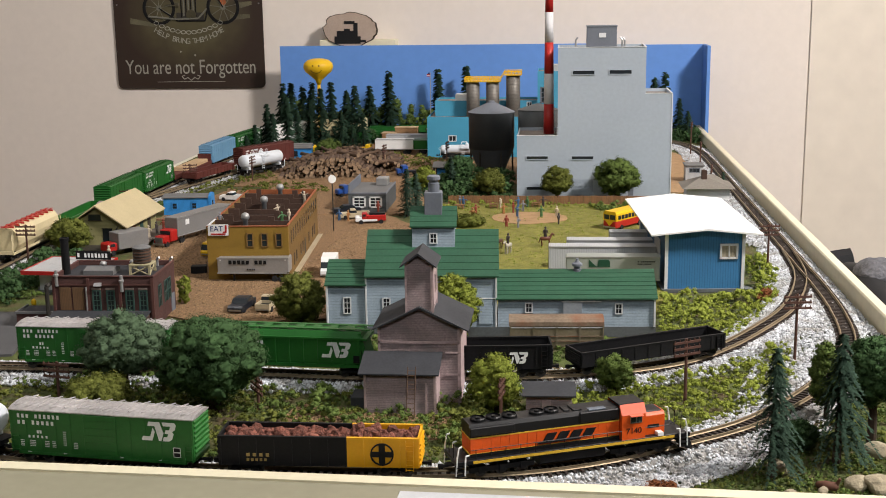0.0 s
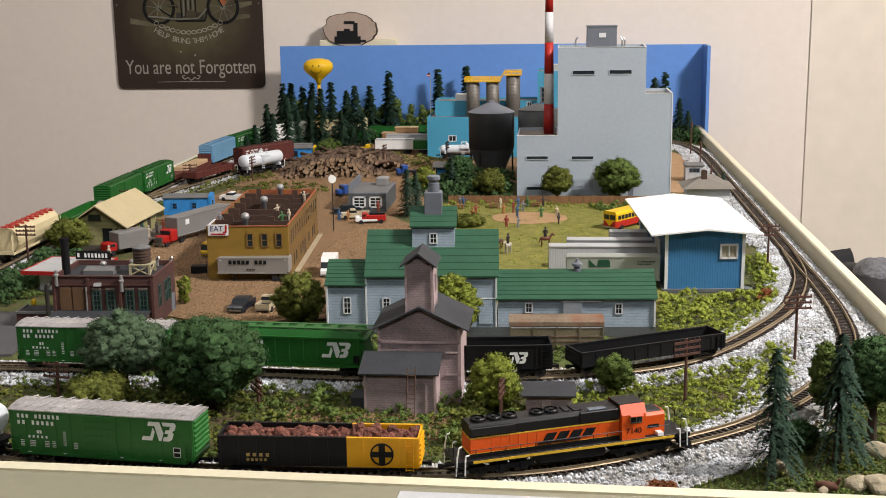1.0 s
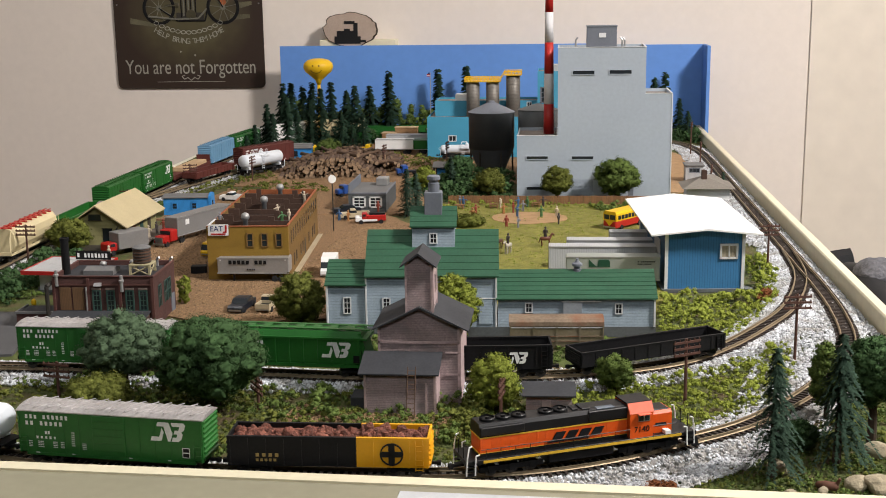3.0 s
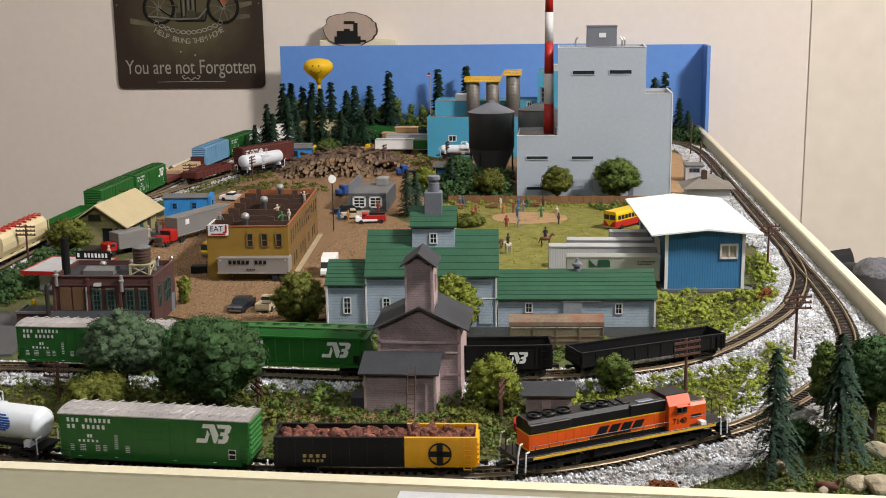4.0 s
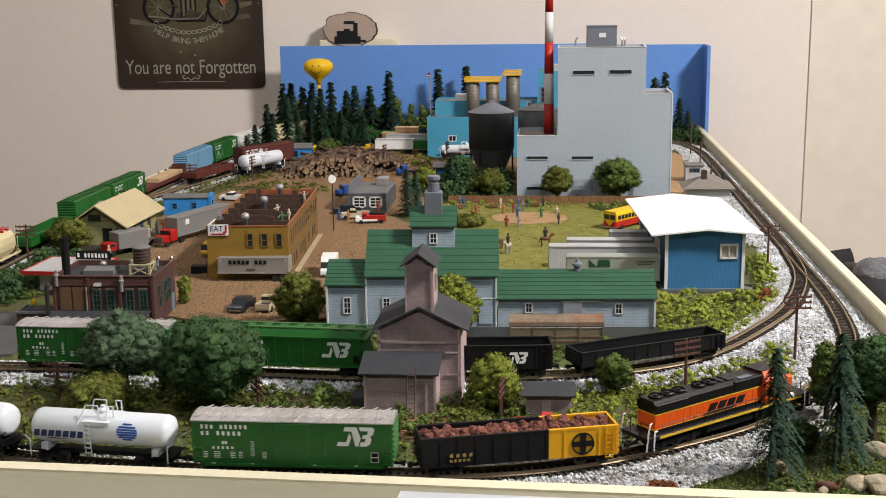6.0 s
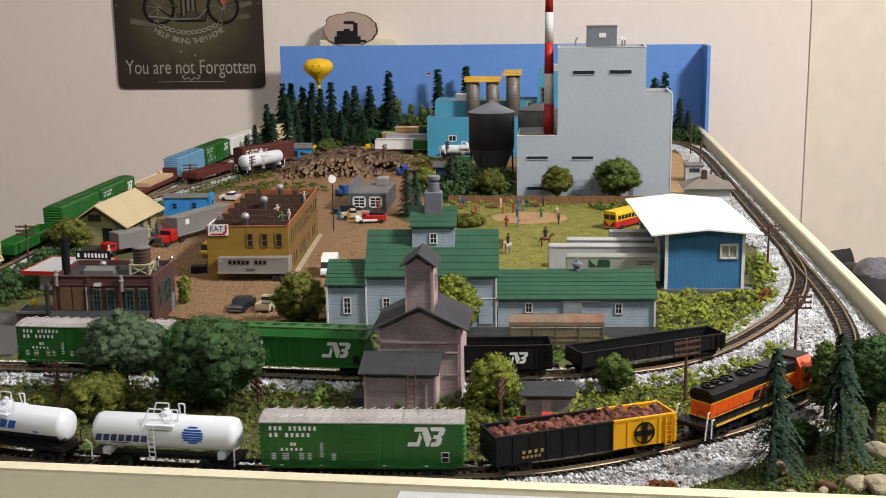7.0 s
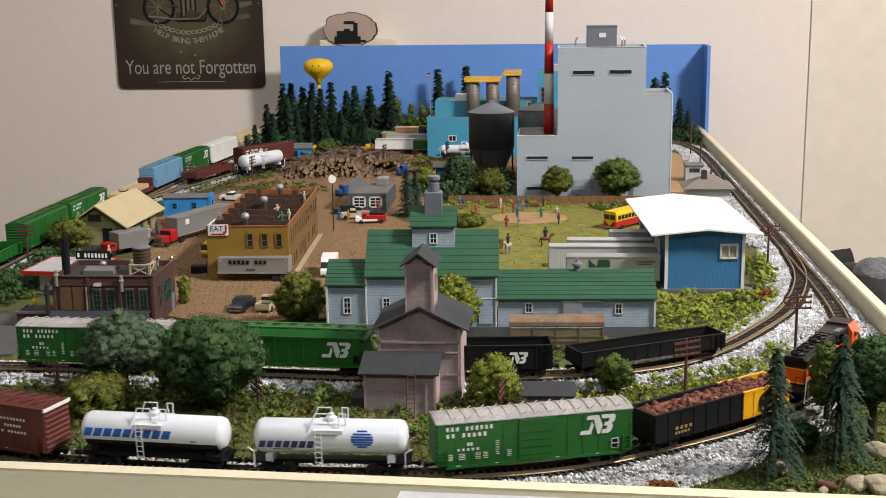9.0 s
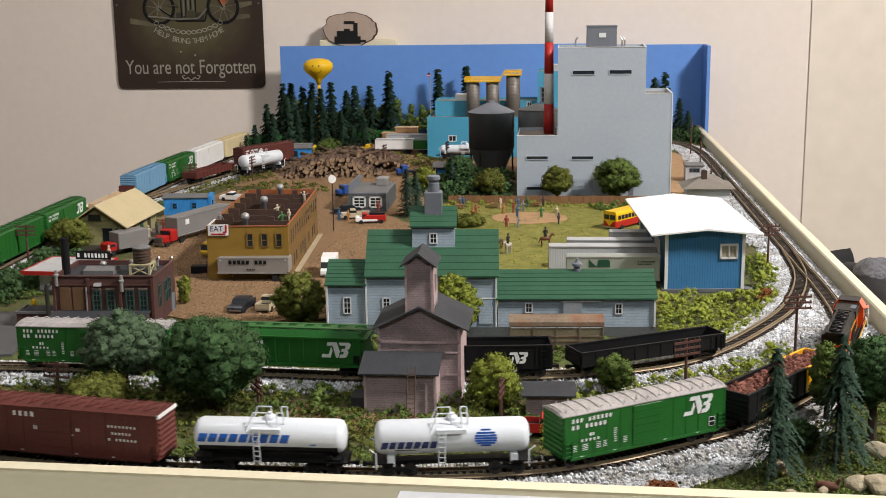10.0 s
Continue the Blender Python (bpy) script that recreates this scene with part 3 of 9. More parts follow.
def tank_car(label, length=0.0745, trim=None, low_black=False, group="cars of the moving train", radius=0.0083, writing=LETTER_NAVY, low=0.0):
    c = thing("tank_car", pose(0, 0, RAILTOP), label, "railway car", group)
    h, r, zc = length / 2, radius, 0.0178 - low
    part("underframe", Build().box(-h - 0.001, h + 0.001, -0.003, 0.003, 0.0048, 0.0068).box(-h - 0.001, -h + 0.009, -0.0075, 0.0075, 0.0064, 0.0072).box(h - 0.009, h + 0.001, -0.0075, 0.0075, 0.0064, 0.0072), BLACK, c)
    running_gear(c, length + 0.002, 0.0125)
    turn = pose(0, 0, zc, 0, 90, 0)
    prof = [(0.0005, -h), (r * 0.62, -h + 0.0006), (r * 0.9, -h + 0.0019), (r, -h + 0.0042), (r, h - 0.0042), (r * 0.9, h - 0.0019), (r * 0.62, h - 0.0006), (0.0005, h)]
    part("tank", Build().lathe(prof, 40, turn), TANK_WHITE, c, smooth=True)
    if low_black:
        b, k = Build(), 20
        arc = [((r + 0.00015) * math.cos(a), zc + (r + 0.00015) * math.sin(a)) for a in [radians(202 + 136 * i / k) for i in range(k + 1)]]
        b.prism(arc + [(0, zc - r * 0.4)], -h + 0.0035, h - 0.0035, "x")
        part("black_band", b, BLACK, c, "black painted lower tank")
        part("tank_sill", box(-h + 0.002, h - 0.002, -0.0072, 0.0072, 0.0066, 0.0085), BLACK, c)
    top = zc + r
    dome = Build().lathe([(0.0028, top - 0.001), (0.0028, top + 0.0012), (0.0022, top + 0.0018), (0.0012, top + 0.0022), (0.0012, top + 0.0032), (0.0004, top + 0.0034)], 16)
    part("dome", dome, TANK_WHITE, c)
    plat = Build()
    for s in (-1, 1):
        plat.box(-0.0075, 0.0065, s * 0.0064 - 0.0024, s * 0.0064 + 0.0024, top - 0.0030, top - 0.0025)
        plat.box(-0.0075, 0.0065, s * 0.0087, s * 0.0087 + 0.0003 * s, top - 0.0044, top - 0.0025)
    part("platform", plat, TANK_WHITE, c)
    rail = Build()
    for s in (-1, 1):
        for x0, x1 in ((-0.0105, -0.0005), (0.0045, 0.0075)):
            rail.path([(x0, s * 0.0072, top - 0.0045), (x0 + (0.0035 if x0 < 0 else 0), s * 0.0045, top + 0.0042), (x1, s * 0.0045, top + 0.0042), (x1, s * 0.0045, top - 0.0025)], 0.00035, 5)
    part("handrail", rail, TANK_WHITE, c)
    lad = Build()
    for x in (-0.0066, -0.0036):
        lad.path([(x, -0.0088, top - 0.0028), (x, -r - 0.0008, zc), (x, -0.0078, 0.006)], 0.0003, 5)
    for k in range(6):
        z = 0.0075 + k * 0.0025
        lad.box(-0.0066, -0.0036, -r - 0.0011, -r - 0.0007, z, z + 0.0004)
    part("ladder", lad, TANK_WHITE, c)
    for x in (-h + 0.008, h - 0.008):
        part("saddle", box(x - 0.0018, x + 0.0018, -0.0072, 0.0072, 0.0066, 0.0105, 0.0002), BLACK if low_black else TANK_WHITE, c)
    for e in (-1, 1):
        for s in (-1, 1):
            er = Build().path([(e * (h - 0.001), s * 0.0082, 0.0045), (e * (h - 0.001), s * 0.0082, 0.0125), (e * (h + 0.002), s * 0.0078, 0.0145)], 0.00035, 5)
            part("end_rail", er, BLACK if low_black else TANK_WHITE, c)
    y = -r - 0.00025

    def curved_bars(x, z, w, hh, n, mat, slant=0.0):
        b = Build()
        p = w / n
        for i in range(n):
            pts = []
            for dz in (0, hh * 0.5, hh):
                zz = z + dz - zc
                pts.append((-math.sqrt(max(r * r - zz * zz, 1e-9)) - 0.00012, z + dz))
            for k in range(2):
                (y0, z0), (y1, z1) = pts[k], pts[k + 1]
                x0, x1 = x + i * p + slant * (z0 - z), x + i * p + slant * (z1 - z)
                b.add([(x0, y0, z0), (x0 + p  * 0.8, y0, z0), (x1 + p  * 0.8, y1, z1), (x1, y1, z1), (x0, y0 + 0.0003, z0), (x0 + p  * 0.8, y0 + 0.0003, z0), (x1 + p  * 0.8, y1 + 0.0003, z1), (x1, y1 + 0.0003, z1)],
                      [(0, 1, 2, 3), (4, 5, 6, 7), (0, 1, 5, 4), (1, 2, 6, 5), (2, 3, 7, 6), (0, 3, 7, 4)])
        part("lettering", b, mat, c)
    if low_black:
        curved_bars(-h + 0.003, zc - 0.0012, 0.045, 0.0040, 9, LETTER_BLUE, 0.35)
        curved_bars(h - 0.0165, zc - 0.0022, 0.003, 0.0008, 3, LETTER_BLUE)
    elif writing:
        curved_bars(-h + 0.003, zc - 0.0034, 0.027, 0.0036, 7, writing, 0.3)
        curved_bars(-h + 0.010, zc - 0.0046, 0.010, 0.0006, 8, BLACK)
        disc = Build()
        for k in range(7):
            zz = -0.0036 + k * 0.0012
            wv = math.sqrt(max(0.0040 ** 2 - zz * zz, 1e-8)) * 1.35
            z = zc + 0.0012 + zz
            yy = -math.sqrt(max(r * r - (0.0012 + zz) ** 2, 1e-9))
            disc.box(h - 0.0215 - wv, h - 0.0215 + wv, yy - 0.0002, yy + 0.0006, z - 0.00045, z + 0.00045)
        part("emblem", disc, LETTER_BLUE, c, "plain round blue emblem")
    return c


def flat_car(label, length=0.138):
    c = car_base("flat_car", length, label)
    h = length / 2
    part("deck", box(-h, h, -0.0092, 0.0092, 0.0062, 0.0085, 0.0003), RED_OXIDE, c)
    b = Build()
    for s in (-1, 1):
        b.box(-h, h, s * 0.0092 - 0.0004, s * 0.0092 + 0.0004, 0.0045, 0.0095)
    part("side_sill", b, RED_OXIDE, c)
    part("timber_load", box(-h + 0.012, h - 0.045, -0.0083, 0.0083, 0.0085, 0.0135, 0.0004), TAN_LOAD, c, "tan timber stack")
    part("bulkhead", box(-h, -h + 0.0015, -0.009, 0.009, 0.0085, 0.018), RED_OXIDE, c)
    part("bulkhead", box(h - 0.0015, h, -0.009, 0.009, 0.0085, 0.0105), RED_OXIDE, c)
    return c


def covered_hopper(label, body, trim, length=0.108, group="cars of the moving train"):
    c = car_base("covered_hopper", length, label, group)
    h = length / 2
    prof = [(-0.0055, 0.0075), (-0.0088, 0.0125), (-0.0097, 0.018), (-0.009, 0.0235), (-0.006, 0.0275), (0, 0.0285), (0.006, 0.0275), (0.009, 0.0235), (0.0097, 0.018), (0.0088, 0.0125), (0.0055, 0.0075)]
    part("body", Build().prism(prof, -h + 0.008, h - 0.008, "x"), body, c)
    e = Build()
    for s in (-1, 1):
        e.box(s * (h - 0.001) - 0.0007, s * (h - 0.001) + 0.0007, -0.0088, 0.0088, 0.0062, 0.0095)
        for y in (-0.008, 0.008):
            e.rod((s * (h - 0.001), y, 0.006), (s * (h - 0.008), y * 0.8, 0.026), 0.0005)
            e.rod((s * (h - 0.001), y, 0.006), (s * (h - 0.001), y, 0.024), 0.0004)
    part("end_frame", e, body, c)
    w = Build().box(-h + 0.004, h - 0.004, -0.0032, -0.0012, 0.0292, 0.0296).box(-h + 0.004, h - 0.004, 0.0012, 0.0032, 0.0292, 0.0296)
    for i in range(9):
        x = -h + 0.012 + i * (length - 0.024) / 8
        w.box(x - 0.0005, x + 0.0005, -0.006, 0.006, 0.0278, 0.0293)
    part("roof_walk", w, trim, c)
    part("side_sill", Build().box(-h, h, -0.0095, -0.0085, 0.0060, 0.0080).box(-h, h, 0.0085, 0.0095, 0.0060, 0.0080), body, c)
    hop = Build()
    for i in range(4):
        x = -0.033 + i * 0.022
        hop.add([(x - 0.009, -0.006, 0.0078), (x + 0.009, -0.006, 0.0078), (x + 0.009, 0.006, 0.0078), (x - 0.009, 0.006, 0.0078), (x - 0.002, -0.003, 0.0022), (x + 0.002, -0.003, 0.0022), (x + 0.002, 0.003, 0.0022), (x - 0.002, 0.003, 0.0022)],
                [(0, 1, 2, 3), (7, 6, 5, 4), (0, 4, 5, 1), (1, 5, 6, 2), (2, 6, 7, 3), (3, 7, 4, 0)])
    part("hopper_bay", hop, body, c)
    return c


def locomotive():
    c = thing("locomotive", pose(0, 0, RAILTOP), "orange and black diesel locomotive with yellow stripes", "locomotive", "cars of the moving train")
    part("underframe", Build().box(-0.0605, 0.0605, -0.0095, 0.0095, 0.0078, 0.0100, 0.0002), LOCO_BLACK, c)
    part("walkway_stripe", Build().box(-0.052, 0.053, -0.0098, -0.0095, 0.0083, 0.0095).box(-0.052, 0.053, 0.0095, 0.0098, 0.0083, 0.0095), STRIPE, c, "yellow reflective stripe")
    part("fuel_tank", Build().prism([(-0.0078, 0.0078), (-0.0082, 0.0035), (-0.0055, 0.0018), (0.0055, 0.0018), (0.0082, 0.0035), (0.0078, 0.0078)], -0.0175, 0.0165, "x"), LOCO_BLACK, c)
    side = Build()
    for e in (-1, 1):
        t = part("truck", Build().box(-0.0165, 0.0165, -0.0068, -0.0055, 0.0024, 0.0052, 0.0003).box(-0.0165, 0.0165, 0.0055, 0.0068, 0.0024, 0.0052, 0.0003).box(-0.003, 0.003, -0.006, 0.006, 0.003, 0.0075)
                 .box(-0.012, -0.009, -0.0074, 0.0074, 0.002, 0.0055).box(-0.0015, 0.0015, -0.0074, 0.0074, 0.002, 0.0055).box(0.009, 0.012, -0.0074, 0.0074, 0.002, 0.0055), BLACK, c, m=pose(e * 0.0365, 0, 0))
        for a in (-0.0105, 0, 0.0105):
            part("wheelset", WHEELS, STEEL, t, m=pose(a, 0, 0.0031))
        part("coupler", COUPLER, BLACK, c, m=pose(e * 0.0615, 0, 0.0006, 0, 0, 0 if e > 0 else 180))
    # long hood: orange below, black above, yellow line between
    part("hood", box(-0.0525, 0.0245, -0.0062, 0.0062, 0.0118, 0.0196, 0.0003), LOCO_ORANGE, c)
    part("hood_base", box(-0.0525, 0.0245, -0.0066, 0.0066, 0.0100, 0.0118), LOCO_BLACK, c)
    part("hood_stripe", Build().box(-0.0527, 0.0245, -0.0064, 0.0064, 0.0192, 0.0198).box(-0.0527, 0.0245, -0.0064, 0.0064, 0.0112, 0.0119), STRIPE, c)
    up = Build().prism([(-0.0062, 0.0196), (-0.0062, 0.0243), (-0.0048, 0.0262), (0.0048, 0.0262), (0.0062, 0.0243), (0.0062, 0.0196)], -0.0525, 0.0245, "x")
    up.box(-0.0525, -0.030, -0.0072, 0.0072, 0.0206, 0.0248, 0.0004)
    up.box(0.0035, 0.0245, -0.0068, 0.0068, 0.0205, 0.0258, 0.0004)
    part("hood_top", up, LOCO_BLACK, c)
    for x in (-0.0465, -0.0385, -0.0305, -0.0165, -0.0090):
        fan = part("roof_fan", Build().lathe([(0.0038, 0.0258), (0.0038, 0.0272), (0.0034, 0.0276), (0.0034, 0.0268), (0.0012, 0.0268), (0.0011, 0.0276), (0.0003, 0.0277)], 20, pose(x, 0, 0)), LOCO_BLACK, c)
    vents = Build()
    for x0, x1, y0, y1 in ((0.001, 0.0055, -0.004, 0.004), (-0.0035, -0.0005, -0.003, 0.003)):
        vents.box(x0, x1, y0, y1, 0.0258, 0.0269, 0.0002)
    part("roof_hatch", vents, LOCO_BLACK, c)
    part("roof_grille", box(0.0085, 0.0175, -0.0058, -0.0025, 0.0259, 0.0266, 0.0001), paint("grey_grille", (0.13, 0.16, 0.2), 0.4, 0.4), c)
    gr = Build()
    for i in range(16):
        x = -0.051 + i * 0.0046
        gr.box(x, x + 0.00012, -0.00632, -0.0061, 0.0122, 0.0190)
    part("door_seams", gr, LOCO_ORANGE, c)
    # cab and short hood
    cab = Build().prism([(-0.0093, 0.0100), (-0.0093, 0.0228), (-0.0065, 0.0272), (0.0065, 0.0272), (0.0093, 0.0228), (0.0093, 0.0100)], 0.0247, 0.0372, "x")
    part("cab", cab, LOCO_ORANGE, c)
    part("cab_roof", Build().prism([(-0.0058, 0.0276), (-0.0066, 0.0272), (-0.0066, 0.0268), (0.0066, 0.0268), (0.0066, 0.0272), (0.0058, 0.0276)], 0.0242, 0.0376, "x"), LOCO_BLACK, c)
    roofside = Build().add([(0.0244, -0.0095, 0.0227), (0.0375, -0.0095, 0.0227), (0.0375, -0.0066, 0.0274), (0.0244, -0.0066, 0.0274), (0.0244, -0.0091, 0.0225), (0.0375, -0.0091, 0.0225), (0.0375, -0.0063, 0.0271), (0.0244, -0.0063, 0.0271)],
                           [(0, 1, 2, 3), (7, 6, 5, 4), (0, 4, 5, 1), (1, 5, 6, 2), (2, 6, 7, 3), (3, 7, 4, 0)])
    part("cab_roof_side", roofside, CAB_ORANGE_LIT, c, "orange sloped cab roof side, painted as lit")
    part("sunshade", box(0.0285, 0.0352, -0.0118, -0.0092, 0.0222, 0.0226), CAB_ORANGE_LIT, c)
    for x in (0.0293, 0.0325):
        w = part("window", box(x, x + 0.0025, -0.00955, -0.0092, 0.0186, 0.0214), GLASS, c)
        part("window_frame", Build().box(x - 0.0002, x + 0.0027, -0.0096, -0.0093, 0.0183, 0.0186).box(x - 0.0002, x + 0.0027, -0.0096, -0.0093, 0.0214, 0.0217).box(x - 0.0003, x, -0.0096, -0.0093, 0.0183, 0.0217).box(x + 0.0025, x + 0.0028, -0.0096, -0.0093, 0.0183, 0.0217), SHINY, w)
    part("windshield", Build().box(0.0371, 0.0375, -0.0078, -0.0048, 0.0205, 0.0245).box(0.0371, 0.0375, 0.0048, 0.0078, 0.0205, 0.0245), GLASS, c)
    part("short_hood", Build().prism([(-0.0062, 0.0100), (-0.0062, 0.0198), (-0.005, 0.0212), (0.005, 0.0212), (0.0062, 0.0198), (0.0062, 0.0100)], 0.0372, 0.0492, "x"), LOCO_ORANGE, c)
    part("short_hood_top", box(0.0376, 0.0485, -0.0048, 0.0048, 0.0211, 0.0217, 0.0003), LOCO_BLACK, c)
    part("step_well", box(0.0440, 0.0470, -0.0098, -0.0062, 0.0100, 0.0118), WHITE, c)
    part("hood_vent", box(0.040, 0.0462, -0.0064, -0.0062, 0.0135, 0.0152), BLACK, c)
    letters("road_number", "7140", 0.0042, BLACK, c, pose(0.0310, -0.0095, 0.0143, 90, 0, 0), 0.00008)
    # writing on the hood as plain slanted bars with an underline
    b = Build()
    for i in range(4):
        x = -0.0155 + i * 0.0068
        q = [(x, 0.0140), (x + 0.0050, 0.0140), (x + 0.0072, 0.0176), (x + 0.0022, 0.0176)]
        b.prism(q, -0.0068, -0.0063, "y")
    b.box(-0.0180, 0.004, -0.0068, -0.0063, 0.0128, 0.0134)
    part("lettering", b, BLACK, c, "plain black slanted bars with an underline")
    # handrails
    hr = Build()
    for s in (-1, 1):
        xs = [-0.0505 + i * 0.0075 for i in range(11)]
        for x in xs:
            hr.rod((x, s * 0.0092, 0.0100), (x, s * 0.0092, 0.0148), 0.0002, 4)
        hr.path([(-0.053, s * 0.0092, 0.0148), (0.0245, s * 0.0092, 0.0148)], 0.0002, 4)
        hr.path([(0.0372, s * 0.0088, 0.015), (0.050, s * 0.0088, 0.015), (0.0545, s * 0.0088, 0.0165)], 0.0002, 4)
        for e in (-1, 1):
            hr.path([(e * 0.0598, s * 0.0035, 0.0100), (e * 0.0598, s * 0.0035, 0.017), (e * 0.0598, s * 0.0085, 0.017)], 0.00025, 4)
    part("handrail", hr, LOCO_BLACK, c)
    for e in (-1, 1):
        for s in (-1, 1):
            wr = Build()
            wr.path([(e * 0.0605, s * 0.0092, 0.0030), (e * 0.0600, s * 0.0095, 0.0115), (e * 0.0590, s * 0.0095, 0.0170), (e * 0.0575, s * 0.0093, 0.0175)], 0.0004, 5)
            part("grab_rail", wr, WHITE, c, "white end grab rail")
            wr = Build()
            wr.path([(e * 0.0562, s * 0.0097, 0.0030), (e * 0.0558, s * 0.0097, 0.0125), (e * 0.0540, s * 0.0097, 0.0128)], 0.0004, 5)
            part("grab_rail", wr, WHITE, c, "white end grab rail")
    for e in (-1, 1):
        for s in (-1, 1):
            for k in range(3):
                st = box(e * 0.0582 - 0.0022, e * 0.0582 + 0.0022, s * 0.0083 - 0.0013, s * 0.0083 + 0.0013, 0.0025 + k * 0.0022, 0.0029 + k * 0.0022)
                part("step", st, BLACK, c)
    part("plow", Build().prism([(0.0605, 0.0012), (0.0640, 0.0012), (0.0622, 0.0062), (0.0605, 0.0062)], -0.0085, 0.0085, "y"), BLACK, c)
    return c


# distance along the main line
def along(x, y):
    return float(np.argmin(np.hypot(MAIN[:, 0] - x, MAIN[:, 1] - y))) * MAIN_LEN / (len(MAIN) - 1)


def on_main(s, half):
    """The pose of a car whose centre stands at s on the main line."""
    def at(u):
        u = u % MAIN_LEN / MAIN_LEN * (len(MAIN) - 1)
        i = int(u)
        k = u - i
        return MAIN[i] * (1 - k) + MAIN[min(i + 1, len(MAIN) - 1)] * k
    a, b = at(s - half), at(s + half)
    return pose((a[0] + b[0]) / 2, (a[1] + b[1]) / 2, RAILTOP, 0, 0, math.degrees(math.atan2(b[1] - a[1], b[0] - a[0])))


S_BOX = along(-0.2197, 0.545)
S_LEFT = along(-0.472, 1.612)
TRAIN = []


def train():
    green = "bright green steel boxcar with a grey metal roof"
    put = lambda ob, s, half, turned=0: TRAIN.append((ob, s, half, turned))
    put(locomotive(), S_BOX + 0.1072 + 0.1215, 0.0365)
    g = gondola("black gondola with a yellow end, loaded with rusty red stones", BLACK, end_paint=CAR_YELLOW, load=True)
    y = -0.0105
    ring = Build()
    k = 28
    for i in range(k):
        a0, a1 = 2 * math.pi * i / k, 2 * math.pi * (i + 1) / k
        ring.prism([(0.0305 + 0.0056 * math.cos(a0), 0.0125 + 0.0056 * math.sin(a0)), (0.0305 + 0.0056 * math.cos(a1), 0.0125 + 0.0056 * math.sin(a1)),
                    (0.0305 + 0.0049 * math.cos(a1), 0.0125 + 0.0049 * math.sin(a1)), (0.0305 + 0.0049 * math.cos(a0), 0.0125 + 0.0049 * math.sin(a0))], y, y + 0.0006, "y")
    ring.box(0.0290, 0.0320, y, y + 0.0006, 0.0074, 0.0176).box(0.0254, 0.0356, y, y + 0.0005, 0.0112, 0.0138)
    part("emblem", ring, BLACK, g, "plain black circle and cross emblem")
    bars("lettering", g, LETTER_GOLD, -0.0345, y + 0.0002, 0.0106, 0.0125, 0.0018, 4, 4, 0.5)
    bars("lettering", g, LETTER_GOLD, -0.0345, y + 0.0004, 0.0082, 0.0105, 0.0014, 5, 3, 0.6)
    put(g, S_BOX + 0.1072, 0.036)
    put(boxcar(green, BN_GREEN, ROOF_METAL), S_BOX, 0.036)
    put(tank_car("white tank car with navy lettering and a round blue emblem"), S_BOX - 0.0969, 0.023)
    put(tank_car("white tank car with blue lettering and a black lower half", low_black=True), S_BOX - 0.1844, 0.023)
    rb = boxcar("brown-red steel boxcar in the moving train", RED_OXIDE, RED_OXIDE, 0.11, 0.0290, writing=False, emblem=False, white_end=True)
    for k, (x, z, w, hh, n) in enumerate(((0.0285, 0.0215, 0.0160, 0.0013, 8), (0.0305, 0.0180, 0.0110, 0.0013, 6), (0.0285, 0.0148, 0.0160, 0.0013, 8), (-0.0230, 0.0240, 0.0130, 0.0026, 4), (-0.012, 0.0175, 0.0025, 0.0022, 2), (-0.005, 0.0175, 0.0025, 0.0022, 2), (0.006, 0.0178, 0.0030, 0.0020, 2), (0.0112, 0.0180, 0.0026, 0.0018, 2), (0.0070, 0.0155, 0.0030, 0.0010, 3))):
        bars("lettering", rb, LETTER_WHITE, x, -0.0097, z, w, hh, n, k, 0.5)
    put(rb, S_BOX - 0.291, 0.042)
    # the tail of the train, along the wall side
    put(covered_hopper("cream covered hopper car with red roof walks", CAR_CREAM, CAR_RED), S_LEFT + 0.575, 0.042, 180)
    put(gondola("empty green gondola in the moving train", BN_GREEN, 0.098, 0.0145), S_LEFT + 0.452, 0.036, 180)
    put(boxcar("bright green steel boxcar with a green roof", BN_GREEN, BN_GREEN, emblem=False, writing=False), S_LEFT + 0.344, 0.036, 180)
    put(boxcar("bright green boxcar with green roof and white emblem", BN_GREEN, BN_GREEN), S_LEFT + 0.241, 0.036, 180)
    put(flat_car("long red-brown flat car with a tan timber load"), S_LEFT + 0.122, 0.052)
    put(boxcar("pale blue boxcar in the moving train", CAR_BLUE, CAR_BLUE, emblem=False, writing=False), S_LEFT, 0.036, 180)
    put(boxcar("bright green boxcar with green roof and white emblem", BN_GREEN, BN_GREEN), S_LEFT - 0.103, 0.036, 180)
    put(boxcar("white boxcar in the moving train", WHITE, WHITE, 0.106, emblem=False, writing=False), S_LEFT - 0.212, 0.038)
    put(boxcar("cream boxcar with an orange-red roof", CAR_CREAM, CAR_CREAM, emblem=False, writing=False), S_LEFT - 0.321, 0.036)
    put(gondola("empty green gondola in the moving train", BN_GREEN, 0.098, 0.0145), S_LEFT - 0.425, 0.036)


train()

# how far the train has come at each time, in metres
RUN_T = [0.0, 2.55, 2.7, 3.0, 3.4, 3.8, 4.0, 4.5, 5.0, 5.5, 6.25, 7.0, 7.5, 8.0, 8.5, 9.0, 9.5, 10.0]
RUN_S = [0.0, 0.0, 0.0006, 0.0045, 0.0120, 0.0218, 0.0270, 0.0438, 0.0619, 0.0782, 0.1029, 0.1277, 0.1452, 0.1636, 0.1853, 0.2092, 0.2361, 0.2670]


def run(t):
    return float(np.interp(t, RUN_T, RUN_S))


